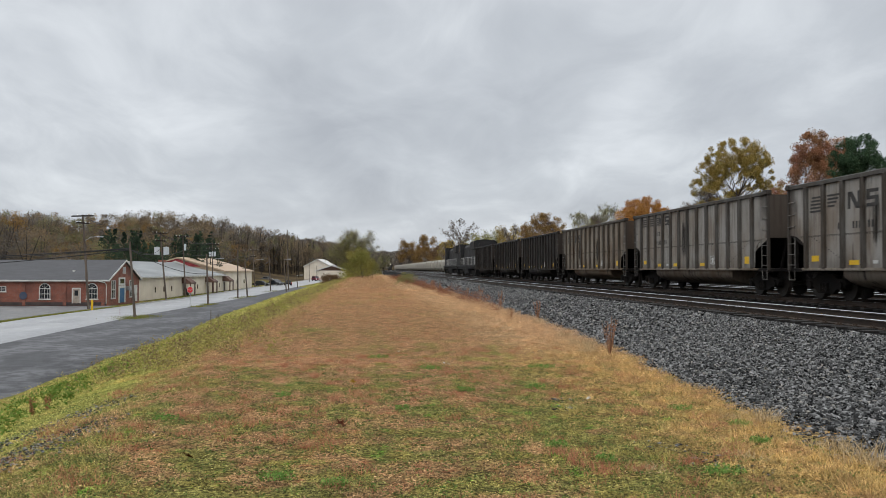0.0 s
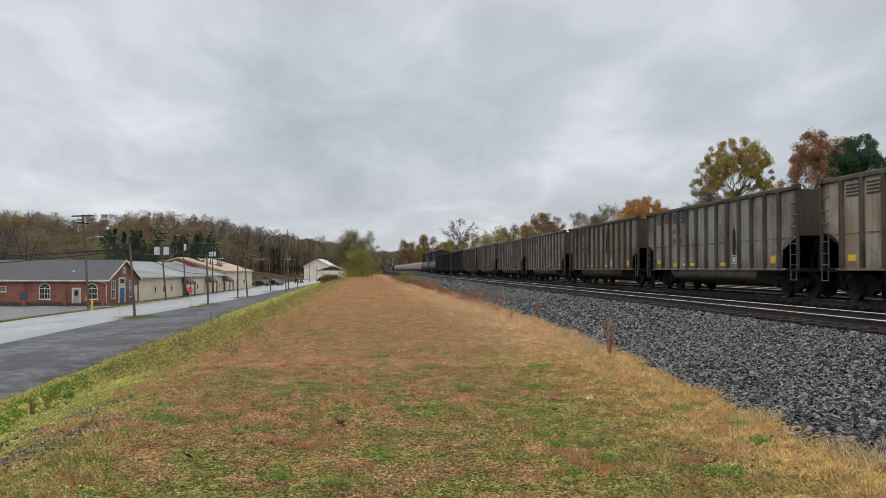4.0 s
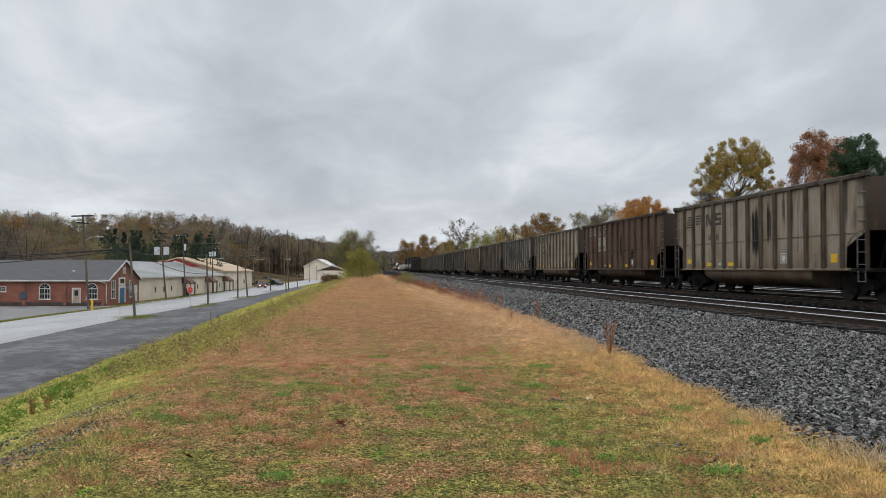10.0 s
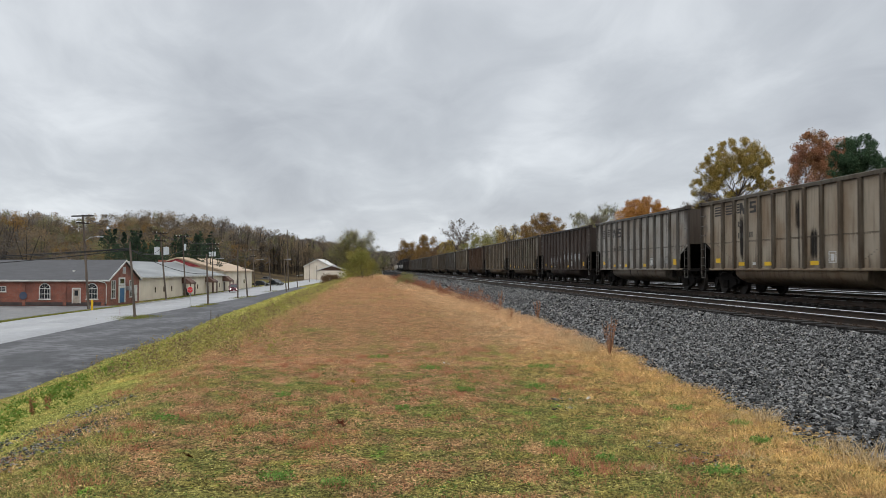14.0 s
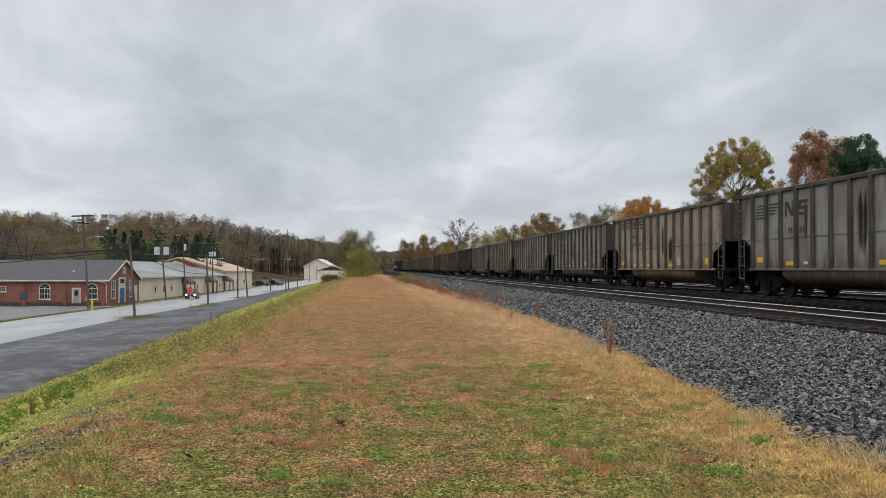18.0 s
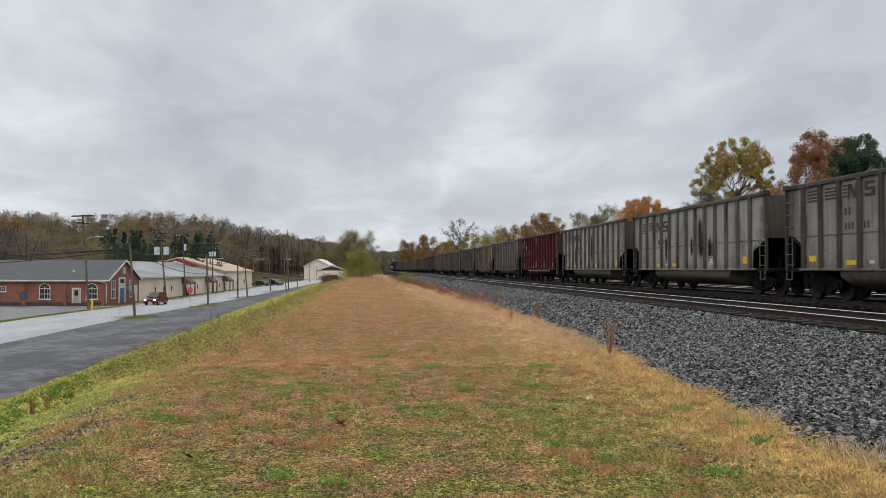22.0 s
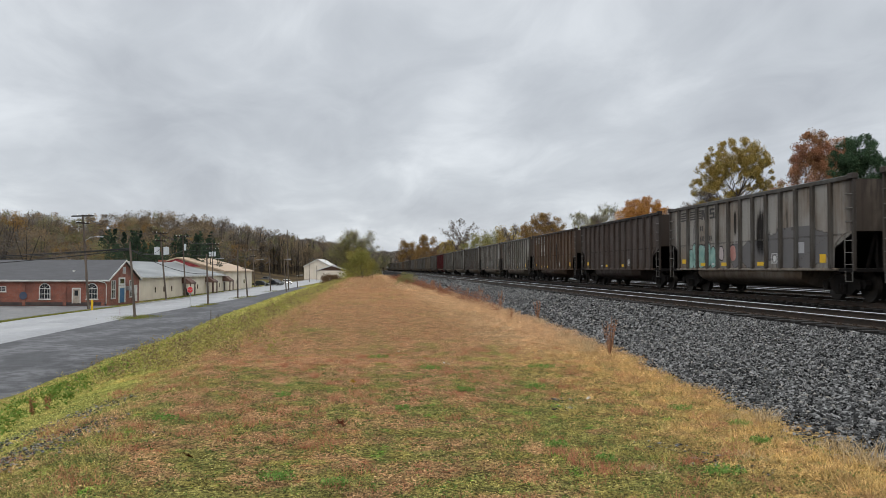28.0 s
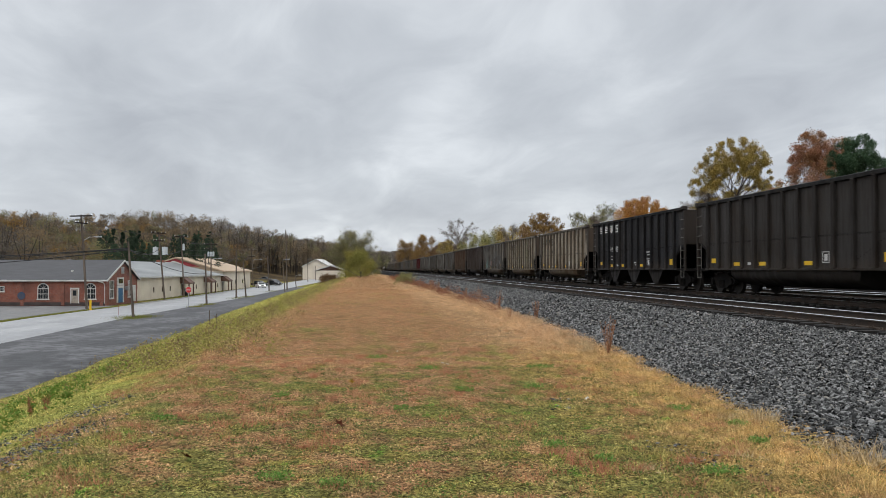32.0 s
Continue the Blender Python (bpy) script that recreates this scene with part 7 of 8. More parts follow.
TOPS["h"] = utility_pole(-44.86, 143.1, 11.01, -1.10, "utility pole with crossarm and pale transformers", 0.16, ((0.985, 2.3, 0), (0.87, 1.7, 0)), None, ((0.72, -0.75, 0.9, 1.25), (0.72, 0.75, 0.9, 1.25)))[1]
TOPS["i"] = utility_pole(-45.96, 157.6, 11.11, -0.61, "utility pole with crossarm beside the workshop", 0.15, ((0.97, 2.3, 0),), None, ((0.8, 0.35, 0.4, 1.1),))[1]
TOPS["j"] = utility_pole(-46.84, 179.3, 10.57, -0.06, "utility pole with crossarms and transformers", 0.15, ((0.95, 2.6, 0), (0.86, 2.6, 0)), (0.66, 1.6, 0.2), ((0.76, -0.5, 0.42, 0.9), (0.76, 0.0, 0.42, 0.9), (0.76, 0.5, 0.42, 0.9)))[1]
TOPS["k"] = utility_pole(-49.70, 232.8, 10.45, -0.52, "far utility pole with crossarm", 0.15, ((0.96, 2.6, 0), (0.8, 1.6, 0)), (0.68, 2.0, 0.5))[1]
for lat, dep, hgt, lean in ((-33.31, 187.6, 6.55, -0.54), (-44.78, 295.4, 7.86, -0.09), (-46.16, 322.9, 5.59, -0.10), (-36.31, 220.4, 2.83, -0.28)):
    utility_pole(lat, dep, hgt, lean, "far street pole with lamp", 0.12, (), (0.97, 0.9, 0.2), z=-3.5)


def wire(a, b, sag, r=0.035, label="black overhead cable between poles"):
    a, b = Vector(a), Vector(b)
    pts = [a.lerp(b, t / 14) - Vector((0, 0, sag * 4 * (t / 14) * (1 - t / 14))) for t in range(15)]
    q = (b - a).to_track_quat("Z", "Y")
    v = [p + q @ Vector((r * math.cos(k * 1.2566), r * math.sin(k * 1.2566), 0)) for p in pts for k in range(5)]
    f = [(5 * i + k, 5 * i + (k + 1) % 5, 5 * i + 5 + (k + 1) % 5, 5 * i + 5 + k) for i in range(14) for k in range(5)]
    return tagged(raw("overhead_cable", [tuple(p) for p in v], f, CABLE), label, "cable", "overhead cables")


Z = Vector((0, 0, 1))
left_far = Vector(away(-110, 118, 2.8))
wire(left_far, TOPS["a"] - Z * 0.7, 1.0, 0.05)
wire(left_far - Z * 0.6, TOPS["a"] - Z * 0.85, 1.75, 0.05)
wire(left_far - Z * 0.2, TOPS["a"] - Z * 0.75, 1.15, 0.04)
for n, (p, q) in enumerate((("a", "h"), ("a", "i"), ("a", "c"), ("h", "i"), ("h", "j"), ("j", "k"), ("c", "d"), ("d", "e"), ("e", "f"), ("f", "g"), ("b", "h"), ("i", "j"))):
    dz = 2.0 if n < 3 else 0.3 if n in (3, 4, 5, 10, 11) else 1.2
    wire(TOPS[p] - Z * (0.8 if p == "a" else dz), TOPS[q] - Z * (2.8 if n < 3 else dz), 0.7, 0.035)
for k in (0.0, 0.9):
    wire(TOPS["h"] - Z * (1.2 + k) , TOPS["j"] - Z * (1.6 + k), 0.9, 0.03)
    wire(TOPS["j"] - Z * (1.6 + k), TOPS["k"] - Z * (1.6 + k), 0.9, 0.03)


def stop_sign():
    lat, d = -33.36, 116.4
    x, y, _ = away(lat, d)
    s = empty("stop_sign", pose(x, y, STREET, 0, 0, TURN - 8))
    tagged(s, "red octagonal stop sign on a steel post at the street", "road sign")
    part("post", box(BM(), -0.035, 0.035, -0.03, 0.03, -0.3, 2.75), GALV, s)
    for name, r, y0, mat in (("border", 0.44, -0.045, TRIM), ("plate", 0.40, -0.052, plain("sign_red", (0.55, 0.03, 0.03), (0.62, 0.05, 0.05), 2, 0.4))):
        bm = prism(BM(), [(r * math.cos(radians(22.5 + 45 * i)), 2.25 + r * math.sin(radians(22.5 + 45 * i))) for i in range(8)], along_y, y0, -0.032)
        part(name, bm, mat, s)
    cu = bpy.data.curves.new("lettering", "FONT")
    cu.body, cu.size, cu.align_x, cu.align_y, cu.extrude = "STOP", 0.3, "CENTER", "CENTER", 0.004
    cu.materials.append(TRIM)
    t = new("lettering", cu)
    t.parent, t.matrix_basis = s, pose(0, -0.058, 2.25, 90)
    return s


stop_sign()


def bollard():
    lat, d = -42.79, 107.6
    x, y, _ = away(lat, d)
    b = tube(BM(), (0, 0, -0.2), (0, 0, 1.15), 0.13, None, 14)
    bmesh.ops.create_uvsphere(b, u_segments=12, v_segments=6, radius=0.13, matrix=pose(0, 0, 1.15))
    o = tagged(mesh_object("bollard", b, YELLOW), "yellow painted steel bollard beside a utility pole", "bollard")
    o.matrix_basis = pose(x, y, STREET)


bollard()


def bin_at(lat, d):
    x, y, _ = away(lat, d)
    o = empty("dustbin", pose(x, y, STREET, 0, 0, TURN))
    tagged(o, "black dustbin beside a workshop door", "dustbin", "dustbins")
    part("body", prism(BM(), [(-0.5, 0.0), (0.5, 0.0), (0.62, 1.3), (-0.62, 1.3)], along_y, -0.5, 0.5), CABLE, o)
    part("lid", box(BM(), -0.66, 0.66, -0.55, 0.55, 1.302, 1.4, 0.03), CABLE, o)


for p in ((-47.89, 164.2), (-48.71, 183.5), (-50.53, 205.3)):
    bin_at(*p)


def stake(lat, dep, hgt, label, mat):
    x, y, _ = away(lat, dep)
    o = tagged(mesh_object("marker_stake", tube(BM(), (0, 0, -0.15), (0, 0, hgt), 0.018, 0.012, 6), mat), label, "stake")
    o.matrix_basis = pose(x, y, float(ground_z(x, y)))


stake(-6.31, 24, 0.75, "thin dark stake on the grassy bank", WOOD_POLE)
stake(-6.37, 25, 0.6, "thin dark stake on the grassy bank", WOOD_POLE)
stake(-35.14, 96, 1.1, "thin orange stake beside a pole", RED_TRIM)
for p, d in ((-12.96, 165), (-14.40, 210)):
    stake(p, d, 1.1, "white marker post beside the meadow's end", TRIM)


# ---- road vehicles ----
TYRE = plain("black_tyre_rubber", (0.015, 0.015, 0.015), (0.03, 0.03, 0.03), 5, 0.8)
RIM = plain("silver_wheel_rim", (0.4, 0.4, 0.41), (0.55, 0.55, 0.56), 5, 0.35, 0.8)
LAMP_ON = Nodes("car_headlamp_lit", 0.2)
LAMP_ON.b.inputs["Emission Color"].default_value = (1, 0.93, 0.8, 1)
LAMP_ON.b.inputs["Emission Strength"].default_value = 1.6
LAMP_ON = LAMP_ON.done((0.9, 0.9, 0.9))
TAIL = plain("red_tail_lamp", (0.35, 0.01, 0.01), (0.45, 0.02, 0.02), 3, 0.3)


def body_paint(name, a, b):
    return plain(name, a, b, 1.0, 0.25, 0.0, 0.002)


def road_car(label, colour, tall=True, lit=True):
    """A car or sport utility vehicle, facing -y; origin on the road."""
    c = empty("sport_utility_vehicle" if tall else "car")
    tagged(c, label, "car")
    h, r, ln = (1.72, 0.36, 2.3) if tall else (1.46, 0.32, 2.3)
    belt = h * 0.57
    low = [(-ln, 0.45), (-ln + 0.1, 0.3), (ln - 0.1, 0.3), (ln, 0.5), (ln - 0.04, belt), (ln - 0.3, belt + 0.03), (-1.05, belt + 0.02), (-1.5, belt - 0.04), (-ln + 0.15, belt - 0.14), (-ln, belt - 0.32)]
    bm = prism(BM(), low, along_x, -0.9, 0.9)
    bmesh.ops.bevel(bm, geom=list(bm.edges), offset=0.05, segments=2, affect="EDGES")
    body = part("body", bm, colour, c)
    back = ln - 0.25 if tall else ln - 0.9
    top = [(-1.1, belt), (back + 0.15, belt), (back - 0.1, h - 0.06), (back - 0.35, h), (-0.15, h), (-0.35, h - 0.05)]
    bm = prism(BM(), top, along_x, -0.76, 0.76)
    bmesh.ops.bevel(bm, geom=list(bm.edges), offset=0.05, segments=2, affect="EDGES")
    part("roof", bm, colour, c)
    for s in (-1, 1):
        for y0, y1, t0 in ((-0.72, 0.22, 0.42), (0.3, 1.2, 0.0)):
            bm = prism(BM(), [(y0, belt + 0.06), (y1, belt + 0.06), (y1, h - 0.13), (y0 + t0, h - 0.13)], along_x, min(s * 0.755, s * 0.772), max(s * 0.755, s * 0.772))
            part("side_window", bm, GLASS, c)
        if tall:
            bm = prism(BM(), [(1.3, belt + 0.06), (1.9, belt + 0.06), (1.75, h - 0.15), (1.3, h - 0.13)], along_x, min(s * 0.755, s * 0.772), max(s * 0.755, s * 0.772))
            part("quarter_window", bm, GLASS, c)
        part("headlamp", box(BM(), s * 0.66 - 0.16, s * 0.66 + 0.16, -ln - 0.02, -ln + 0.1, belt - 0.36, belt - 0.2, 0.02), LAMP_ON if lit else RIM, c)
        part("tail_lamp", box(BM(), s * 0.76 - 0.1, s * 0.76 + 0.1, ln - 0.06, ln + 0.015, belt - 0.3, belt, 0.02), TAIL, c)
        part("mirror", box(BM(), s * 0.98 - 0.09, s * 0.98 + 0.09, -0.75, -0.6, belt + 0.02, belt + 0.2, 0.03), colour, c)
        for y in (-1.38, 1.38):
            bm = tube(BM(), (-0.11, 0, 0), (0.11, 0, 0), r, None, 20)
            w = part("wheel", bm, TYRE, c)
            w.matrix_basis = pose(s * 0.82, y, r)
            bm = tube(BM(), (-0.117, 0, 0), (0.117, 0, 0), r * 0.62, None, 12)
            for k in range(5):
                a = k * 2 * math.pi / 5
                box(bm, 0.112 if s > 0 else -0.124, 0.124 if s > 0 else -0.112, r * 0.3 * math.cos(a) - 0.03, r * 0.3 * math.cos(a) + 0.03, r * 0.3 * math.sin(a) - 0.03, r * 0.3 * math.sin(a) + 0.03)
            part("rim", bm, RIM, w)
    bm = prism(BM(), [(-1.06, belt + 0.05), (-0.45, h - 0.12), (-0.43, h - 0.14), (-1.03, belt + 0.02)], along_x, -0.66, 0.66)
    bmesh.ops.translate(bm, verts=bm.verts, vec=(0, -0.05, 0.02))
    part("windscreen", bm, GLASS, c)
    part("grille", box(BM(), -0.42, 0.42, -ln - 0.015, -ln + 0.05, belt - 0.4, belt - 0.22, 0.01), CABLE, c)
    part("bumper", box(BM(), -0.85, 0.85, -ln - 0.05, -ln + 0.1, 0.32, 0.5, 0.03), colour, c)
    part("number_plate", box(BM(), -0.16, 0.16, -ln - 0.062, -ln - 0.05, 0.36, 0.46), TRIM, c)
    return c


SUV = road_car("dark red sport utility vehicle on the wet street", body_paint("maroon_car_paint", (0.115, 0.009, 0.022), (0.15, 0.014, 0.03)))
WHITE_CAR = road_car("white car driving down the street", body_paint("white_car_paint", (0.6, 0.6, 0.6), (0.7, 0.7, 0.7)), False)
DARK_CAR = road_car("dark car crossing the street", body_paint("black_car_paint", (0.02, 0.022, 0.025), (0.03, 0.032, 0.035)), False)
PARKED = road_car("grey car standing at the side of the street", body_paint("grey_car_paint", (0.12, 0.125, 0.13), (0.16, 0.165, 0.17)), False, False)


def street_z(y):
    return -4.1 + min(max((y - 150) / 250, 0), 1) * 1.2 + 0.085


PARKED.matrix_basis = pose(-26.0, 257, street_z(257), 0, 0, 4)
_p = copy_thing(SUV, pose(-33.2, 236, street_z(236) - 0.1, 0, 0, 12))
tagged(_p, "dark red vehicle parked beyond the workshop", "car")
_p = copy_thing(PARKED, pose(-36.5, 330, -3.3, 0, 0, 80))
tagged(_p, "grey car parked in a far yard", "car")
DARK_PARKED = road_car("dark car parked beyond the workshop", body_paint("charcoal_car_paint", (0.02, 0.022, 0.025), (0.035, 0.037, 0.04)), False, False)
x, y, _ = away(-47.4, 252)
DARK_PARKED.matrix_basis = pose(x, y, float(ground_z(x, y)) + 0.03, 0, 0, 40)
for lat, dep, turn in ((-48.6, 236, 75), (-46.4, 243, 60)):
    x, y, _ = away(lat, dep)
    _p = copy_thing(DARK_PARKED, pose(x, y, float(ground_z(x, y)) + 0.03, 0, 0, turn))
    tagged(_p, "dark car parked beyond the workshop", "car", "parked cars")


# ---- weeds, leaves and rubble ----
DOCK = leafy("rusty_dock_seed", (0.38, 0.17, 0.085), (0.46, 0.22, 0.11), (0.28, 0.14, 0.075))
PALE_STRAW = leafy("pale_dry_straw", (0.55, 0.42, 0.25), (0.62, 0.48, 0.28), (0.42, 0.30, 0.16))
WEED_LEAF = leafy("yellow_green_weed", (0.26, 0.28, 0.05), (0.36, 0.34, 0.08), (0.46, 0.38, 0.14))
DEAD_WEED = leafy("brown_dead_weed", (0.26, 0.19, 0.09), (0.34, 0.26, 0.13), (0.18, 0.13, 0.07))
OAK_LEAF = plain("brown_fallen_leaf", (0.04, 0.012, 0.006), (0.085, 0.028, 0.014), 30, 0.8, gloss=0.03)
YELLOW_LEAF = plain("yellow_fallen_leaf", (0.6, 0.36, 0.03), (0.7, 0.45, 0.06), 30, 0.6)
PALE_BIT = plain("pale_litter", (0.55, 0.55, 0.52), (0.7, 0.7, 0.68), 30, 0.6)


def dock_weed(x, y, h, seed, bushy=1.0, label="dry rusty brown dock weed at the edge of the stones"):
    rng = np.random.default_rng(seed)
    o = empty("dock_weed", pose(x, y, float(max(ground_z(x, y), np.interp(x, (3.0, 3.8, 4.6, 6.2), (-9, -0.66, -0.6, -0.46)))) - 0.03))
    tagged(o, label, "weed", "dry weeds")
    segs, pts = [], []
    for k in range(int(6 * bushy) + 2):
        a, b = rng.uniform(0, 6.28), rng.uniform(0.04, 0.22) * h
        top = Vector((math.cos(a) * b, math.sin(a) * b, h * rng.uniform(0.7, 1.05)))
        segs.append((Vector((0, 0, 0)), top, 0.006, 0.003))
        for q in np.linspace(0.3, 1.0, 16):
            pts.append(tuple(top * float(q)))
    v, f = wood_mesh(segs, 4)
    raw("stem", [tuple(p) for p in v], f, DOCK, o)
    c = np.array(pts)
    v, f = leaf_cloud(c, np.full(len(c), 0.04), int(330 * bushy), 0.009, rng, 1.0)
    raw("seed_head", v, f, DOCK, o)


for k, (x, y, h, b) in enumerate(((4.35, 15.5, 0.72, 1.6), (4.95, 25.2, 0.62, 1.4), (4.9, 32, 0.75, 1.2), (5.2, 40, 0.8, 1.2), (4.6, 55.5, 0.9, 1.5), (4.4, 58, 0.9, 1.5), (4.5, 27.2, 0.45, 0.8), (5.4, 47, 0.6, 1.0))):
    dock_weed(x, y, h, 100 + k, b)


dock_weed(-4.75, 13.1, 0.30, 120, 1.2, "rusty orange dead weed on the green bank")
dock_weed(-4.6, 13.3, 0.24, 121, 0.8, "rusty orange dead weed on the green bank")


def green_weed(x, y, r, seed):
    """A low clump of fresh leaves in the turf."""
    rng = np.random.default_rng(seed)
    n = int(150 + 1400 * r)
    a, d = rng.uniform(0, 6.28, n), r * rng.random(n) ** 0.6
    c = np.stack([x + d * np.cos(a), y + d * np.sin(a) * 0.8, ground_z(x, y) + 0.015 + 0.05 * rng.random(n)], 1)
    v, f = leaf_cloud(c, np.full(n, 0.012), n, 0.011, rng, 0.6, 0.5)
    tagged(raw("green_weed", v, f, FRESH), "low clump of fresh green weed leaves in the turf", "weed", "green weeds")


FRESH = leafy("fresh_weed_leaves", (0.10, 0.21, 0.04), (0.14, 0.27, 0.06), (0.24, 0.36, 0.09), trans=0.1)
for k, (x, y, r) in enumerate(((2.71, 13.54, 0.22), (3.46, 9.5, 0.15), (3.7, 8.5, 0.13), (3.5, 7.6, 0.10), (-0.66, 6.6, 0.14), (-0.23, 6.4, 0.10), (2.66, 6.4, 0.16), (-1.0, 10.8, 0.12),
                               (-2.05, 9.3, 0.13), (1.0, 13.7, 0.2), (1.25, 11.1, 0.13), (1.9, 6.9, 0.09), (1.64, 7.5, 0.1), (0.4, 9.6, 0.09), (2.2, 11.4, 0.14), (0.2, 15.5, 0.2))):
    green_weed(x, y, r, 300 + k)


def straw_tuft(x, y, h, seed):
    rng = np.random.default_rng(seed)
    n = 150
    px, py = x + rng.normal(0, 0.09, n), y + rng.normal(0, 0.09, n)
    z = np.full(n, float(max(ground_z(x, y), -0.62)) - 0.02)
    o = blades("dry_grass_tuft", px, py, h, 0.006, PALE_STRAW, 1.0, seed, 2, z)
    tagged(o, "pale bleached grass tuft beside the stones", "grass tuft", "bleached grass tufts")
    # a few long curled stalks
    segs = []
    for k in range(5):
        a = rng.uniform(0, 6.28)
        p = Vector((x + rng.normal(0, 0.05), y + rng.normal(0, 0.05), float(z[0])))
        d = Vector((0.03 * math.cos(a), 0.03 * math.sin(a), 0.05))
        for q in range(7):
            e = p + d * (h * 3)
            segs.append((p, e, 0.004, 0.0035))
            p, d = e, d + Vector((0.012 * math.cos(a), 0.012 * math.sin(a), -0.016))
    v, f = wood_mesh(segs, 4)
    s = raw("stalk", [tuple(p) for p in v], f, PALE_STRAW, o)


for k, (x, y, h) in enumerate(((4.08, 8.75, 0.15), (3.85, 8.9, 0.10), (4.06, 7.35, 0.12), (3.95, 6.7, 0.20), (4.2, 17.6, 0.2), (4.35, 17.2, 0.22), (4.15, 16.2, 0.2), (4.45, 19.5, 0.22), (4.8, 24, 0.25), (3.1, 7.0, 0.08), (2.2, 6.6, 0.07))):
    straw_tuft(x, y, h, 140 + k)


def weed_belt():
    """Leggy weeds along the brow of the bank."""
    rng = np.random.default_rng(77)
    n = 2000
    y = 15 + 120 * rng.random(n) ** 1.5
    x = -3.6 + rng.normal(0, 0.75, n) - np.clip((y - 15) / 60, 0, 1) * 0.6
    z = ground_z(x, y)
    h = rng.uniform(0.12, 0.48, n)
    for name, sel, mat, lab in (("bank_weeds", rng.random(n) < 0.5, WEED_LEAF, "yellow-green leafy weeds along the brow of the bank"), ("dead_weeds", None, DEAD_WEED, "brown dead weeds along the brow of the bank")):
        if sel is None:
            sel = ~last
        last = sel
        c = []
        for q in (0.35, 0.6, 0.85, 1.0):
            c.append(np.stack([x[sel] + rng.normal(0, 0.06, sel.sum()), y[sel] + rng.normal(0, 0.06, sel.sum()), z[sel] + h[sel] * q], 1))
        c = np.concatenate(c)
        v, f = leaf_cloud(c, np.full(len(c), 0.10), 36000, 0.020, rng, 1.0)
        tagged(raw(name, v, f, mat), lab, "weeds", kind="stuff")
    # fresh green weeds lower down
    n = 420
    y = 10 + 40 * rng.random(n) ** 1.3
    x = rng.uniform(-9, -4.2, n)
    c = np.stack([x, y, ground_z(x, y) + 0.1], 1)
    v, f = leaf_cloud(c, rng.uniform(0.1, 0.3, n), 14000, 0.03, rng, 0.6)
    tagged(raw("green_weeds", v, f, leafy("fresh_green_weed", (0.10, 0.19, 0.03), (0.16, 0.26, 0.05), (0.20, 0.24, 0.05))), "fresh green weeds on the bank", "weeds", kind="stuff")


weed_belt()


def red_weeds():
    """A belt of rust-red weeds between the grass and the stones, thickest far down the line."""
    rng = np.random.default_rng(131)
    n = 420
    y = 30 + 120 * rng.random(n) ** 0.9
    x = stone_edge(y) - 0.3 - np.abs(rng.normal(0, 0.45, n)) * np.clip(y / 70, 0.4, 1.6)
    h = rng.uniform(0.25, 0.75, n) * (0.55 + 0.45 * np.sin(y * 0.23) ** 2)
    c = np.concatenate([np.stack([x + rng.normal(0, 0.08, n), y + rng.normal(0, 0.1, n), ground_z(x, y) + h * q], 1) for q in (0.3, 0.5, 0.7, 0.9, 1.0)])
    v, f = leaf_flakes(c, np.full(len(c), 0.13), 30000, 0.03, rng)
    tagged(raw("red_weeds", v, f, leafy("rust_red_weed", (0.30, 0.12, 0.065), (0.38, 0.165, 0.085), (0.24, 0.12, 0.075))), "rust-red weeds between the grass and the stones", "weeds", kind="stuff")


red_weeds()
tree(3.6, 82, 0.55, 0.8, "green", "low green bush at the edge of the meadow", 141, 2500, 0.05, 0.32, 0.02, sink=0.05)


def fallen_leaf(x, y, size, mat, label, seed):
    rnd = random.Random(seed)
    bm = BM()
    n = 15
    rim = []
    for i in range(n):
        a = 2 * math.pi * i / n
        r = size * (1.0 if i % 3 == 0 else 0.45) * rnd.uniform(0.8, 1.1)
        rim.append(bm.verts.new((r * math.cos(a), r * math.sin(a), 0.35 * r * rnd.uniform(0.2, 1.0))))
    mid = bm.verts.new((0, 0, 0))
    for i in range(n):
        bm.faces.new((mid, rim[i], rim[(i + 1) % n]))
    tube(bm, (0, 0, 0), (size * 1.2, 0.2 * size, 0.3 * size), 0.002, None, 5)
    o = tagged(mesh_object("fallen_leaf", bm, mat), label, "leaf", "fallen leaves")
    o.matrix_basis = pose(x, y, float(ground_z(x, y)) + 0.03 + 0.6 * size, rnd.uniform(25, 50), rnd.uniform(-25, 25), rnd.uniform(0, 360))


fallen_leaf(-0.235, 8.5, 0.085, OAK_LEAF, "curled dark brown oak leaf on the grass", 1)
fallen_leaf(-1.4, 7.2, 0.05, OAK_LEAF, "small dark brown leaf on the grass", 2)
fallen_leaf(-0.17, 11.64, 0.05, YELLOW_LEAF, "small yellow leaf on the grass", 3)
for k, (x, y) in enumerate(((-1.95, 8.35), (2.2, 9.4), (1.25, 14.2), (1.32, 14.0), (0.6, 16.2), (2.6, 10.2))):
    fallen_leaf(x, y, 0.03, PALE_BIT, "small pale scrap lying on the grass", 10 + k)


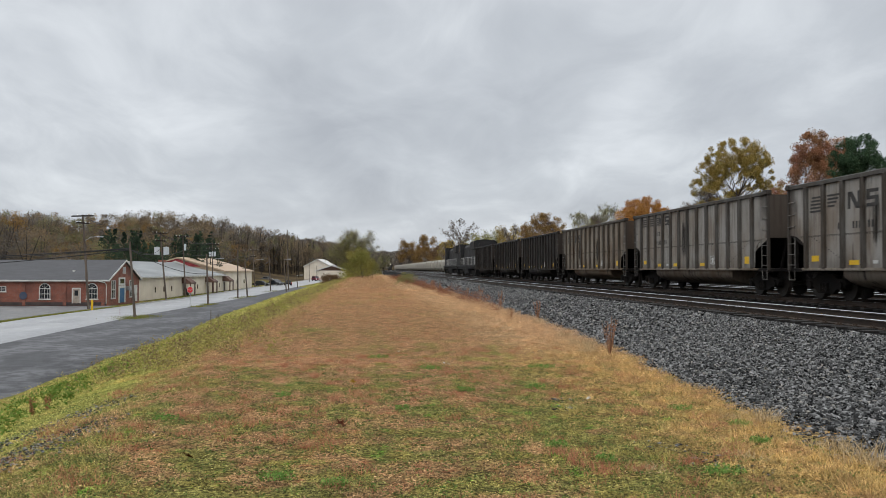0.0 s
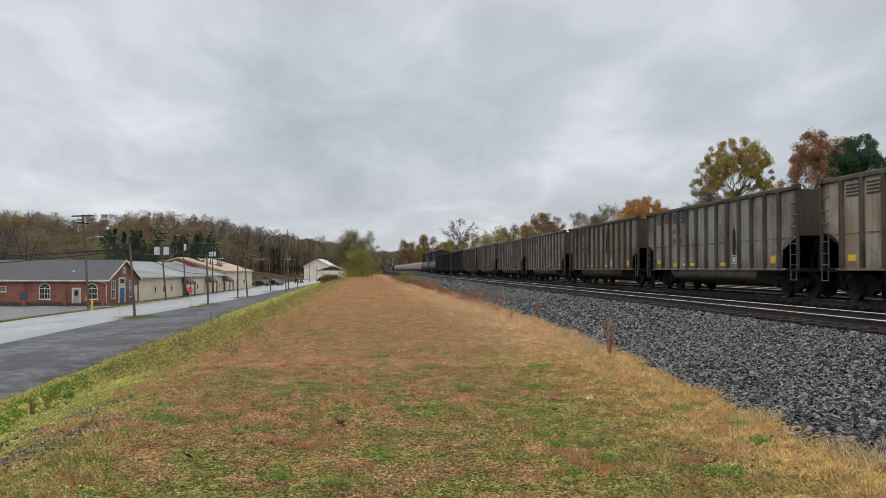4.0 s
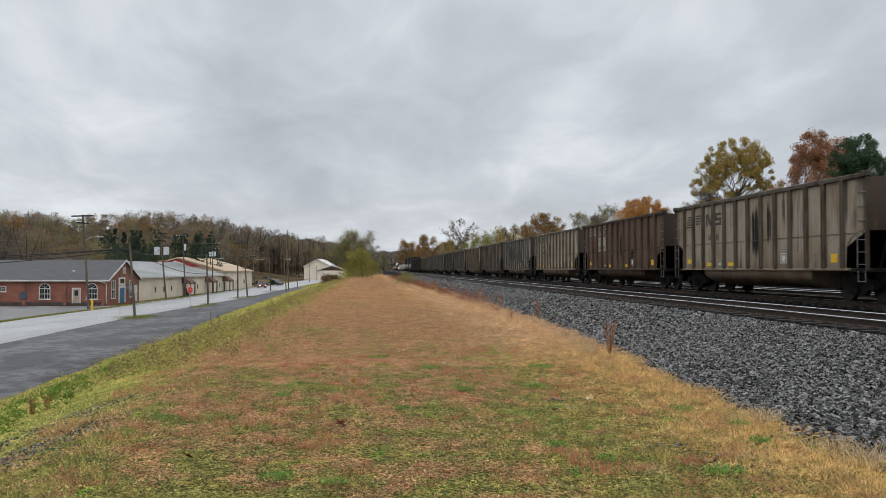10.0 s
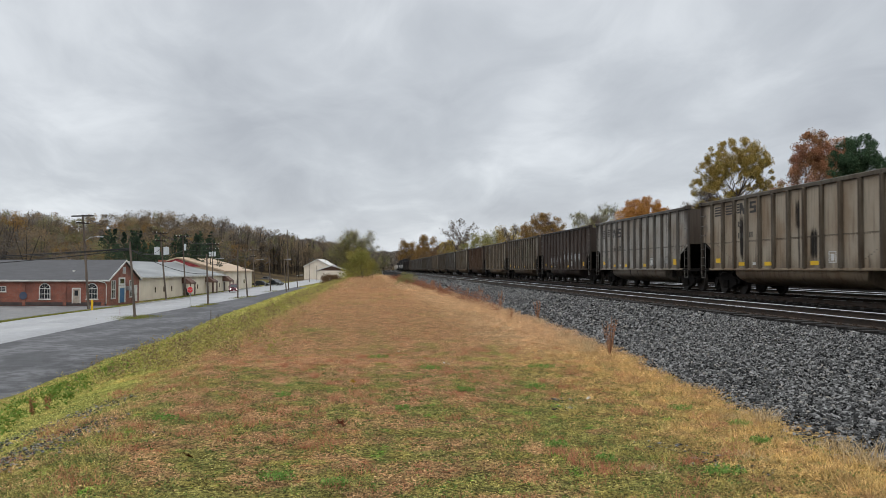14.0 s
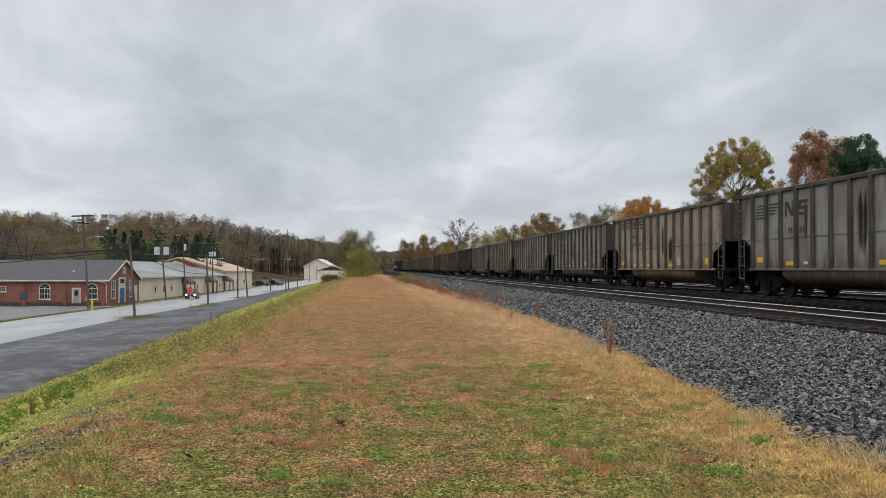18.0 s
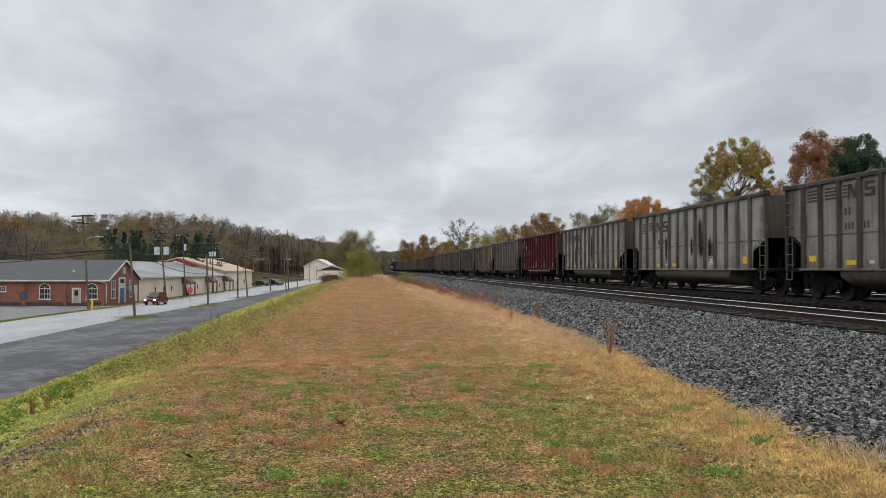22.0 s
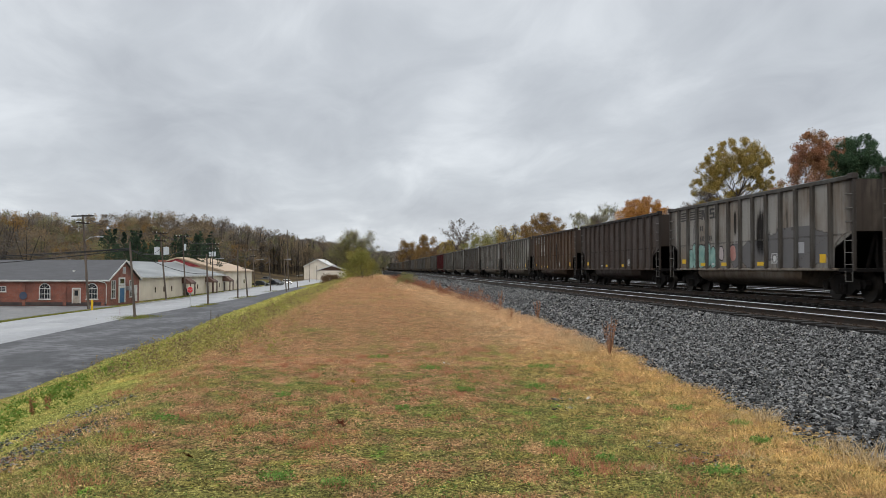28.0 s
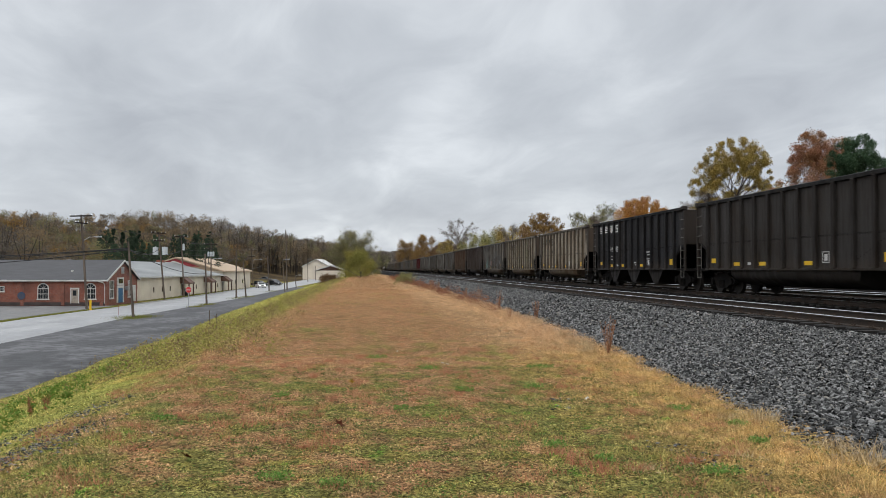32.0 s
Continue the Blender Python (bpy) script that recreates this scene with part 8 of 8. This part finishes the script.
def rubble():
    """Grey chips and stones washed down two lines of the bank."""
    rng = np.random.default_rng(88)
    base = np.array([(1, 0, 0), (-1, 0, 0), (0, 1, 0), (0, -1, 0), (0, 0, 1), (0, 0, -1)], float)
    tri = np.array([(0, 2, 4), (2, 1, 4), (1, 3, 4), (3, 0, 4), (2, 0, 5), (1, 2, 5), (3, 1, 5), (0, 3, 5)])
    P = []
    for (x0, y0), (x1, y1), w, n in (((-3.3, 6.6), (-2.85, 9.6), 0.17, 800), ((-4.2, 7.6), (-3.15, 12.0), 0.17, 700), ((2.9, 6.3), (2.55, 7.6), 0.1, 70), ((2.1, 9.4), (2.4, 10.4), 0.1, 35)):
        t = rng.random(n)
        P.append(np.stack([x0 + (x1 - x0) * t + rng.normal(0, w, n), y0 + (y1 - y0) * t + rng.normal(0, w, n)], 1))
    P = np.concatenate(P)
    n = len(P)
    s = rng.uniform(0.008, 0.022, n)[:, None] * rng.uniform(0.5, 1.3, (n, 3)) * np.array([1.6, 1.0, 0.5])
    a = rng.uniform(0, 6.28, n)
    v = base[None] * s[:, None, :] * rng.uniform(0.7, 1.2, (n, 6, 1))
    c, d = np.cos(a)[:, None], np.sin(a)[:, None]
    v = np.stack([v[..., 0] * c - v[..., 1] * d, v[..., 0] * d + v[..., 1] * c, v[..., 2]], -1)
    v += np.stack([P[:, 0], P[:, 1], ground_z(P[:, 0], P[:, 1]) + 0.016], 1)[:, None, :]
    f = tri[None] + (np.arange(n) * 6)[:, None, None]
    tagged(raw("rubble", v.reshape(-1, 3), f.reshape(-1, 3), STONE), "grey stone chips showing through the bank's grass", "rubble", kind="stuff")


rubble()


def verges():
    """Grass left standing round the poles and along the street's far edge."""
    rng = np.random.default_rng(95)
    X, Y = [], []
    for lat, dep, w, d, n in ((-31.8, 91.5, 1.7, 2.0, 2600), (-32.6, 117.5, 0.9, 1.2, 700), (-33.2, 125, 1.0, 1.6, 900), (-35.3, 151.5, 1.0, 2.0, 800), (-34.8, 158, 1.2, 2.0, 700), (-37.0, 190, 1.2, 4.0, 700)):
        a, b, _ = away(lat, dep)
        X.append(a + rng.normal(0, w, n) * 0.6)
        Y.append(b + rng.normal(0, d, n))
    y = rng.uniform(70, 122, 6000)
    X.append(road_x(y) - 5.35 + rng.normal(0, 0.28, len(y)))
    Y.append(y)
    y = rng.uniform(146, 236, 9000)
    X.append(road_x(y) - 5.6 - rng.random(len(y)) * 2.6)
    Y.append(y)
    x, y = np.concatenate(X), np.concatenate(Y)
    z = -4.1 + np.clip((y - 150) / 250, 0, 1) * 1.2 + 0.02
    o = blades("verge_grass", x, y, 0.16, 0.035, leafy("verge_green", (0.13, 0.17, 0.03), (0.20, 0.22, 0.045), (0.26, 0.24, 0.06)), 0.8, 96, 1, z)
    tagged(o, "green verge grass round the poles and along the street", "grass", kind="stuff")


verges()


# ---- what moves ----
T_ROWS = (0, 3, 6, 9.5, 13, 16, 19, 22, 25, 28.5, 32)


ROLLING = (8, 28)


def roll(wheels, radius, y_of):
    """Turn wheelsets by the way their wagon has gone."""
    n = int(abs(y_of(32) - y_of(0)) / radius / radians(84)) + 1
    rows = []
    for k in range(n + 1):
        t = 32.0 * k / n
        rows.append((t, -math.degrees((y_of(t) - y_of(0)) / radius)))
    seen = set()
    keep = []
    for t, a in rows:
        if frame(t) not in seen:
            seen.add(frame(t))
            keep.append((t, a))
    for w, dy in wheels:
        walk(w, [(t, pose(0, dy, radius, a)) for t, a in keep])


def motions():
    walk(CLOUDS, [(0, pose(0, 0, 0)), (16, pose(0, 0, 0, 0, 0, 6)), (32, pose(0, 0, 0, 0, 0, 12))])
    for i, car in COAL_CARS.items():
        walk(car, [(t, pose(TRACKS[1], car_y(i, t), 0)) for t in T_ROWS])
    for i, wheels in WEAR.items():
        if not ROLLING[0] <= i <= ROLLING[1]:
            continue
        roll(wheels, 0.457, lambda t, k=i: car_y(k, t))
    for lo, ahead in ((LOCO_A, 0), (LOCO_B, 1)):
        walk(lo, [(t, pose(TRACKS[1], car_y(-5, t) + 8.2 + 11.4 + ahead * 22.9, 0)) for t in T_ROWS])
    walk(LOCO_C, [(t, pose(TRACKS[2], 745 - 16.0 * t, 0, 0, 0, 180)) for t in (0, 16, 32)])
    # street traffic
    walk(SUV, [(t, pose(x, y, street_z(y), 0, 0, a)) for t, x, y, a in (
        (0, -17.5, 312, 24), (5, -21.5, 266, 22), (9, -24.8, 227, 16), (13, -27.0, 195, 10), (17, -28.5, 158.6, 5), (19, -29.0, 142, 2), (20, -29.1, 135.5, 0), (21, -29.2, 130.4, -2),
        (22, -29.3, 126.5, -8), (23, -29.7, 121.8, -30), (24, -31.4, 117.2, -64), (25, -35.5, 115.7, -84), (25.5, -38.2, 115.6, -88), (28, -54, 115.6, -90), (32, -80, 115.6, -90))])
    walk(WHITE_CAR, [(t, pose(x, y, street_z(y), 0, 0, a)) for t, x, y, a in (
        (0, -5, 420, 30), (18, -10.5, 375, 28), (25, -20.5, 292, 26), (27.5, -22.6, 266, 24), (29, -23.8, 247, 22), (32, -25.6, 221, 18))])
    walk(DARK_CAR, [(t, pose(x, y, street_z(y), 0, 0, a)) for t, x, y, a in (
        (0, -21.5, 246, 190), (2, -20.0, 262, 188), (3, -18.5, 275, 200), (6, -8, 330, 205), (32, 0, 360, 205))])


motions()
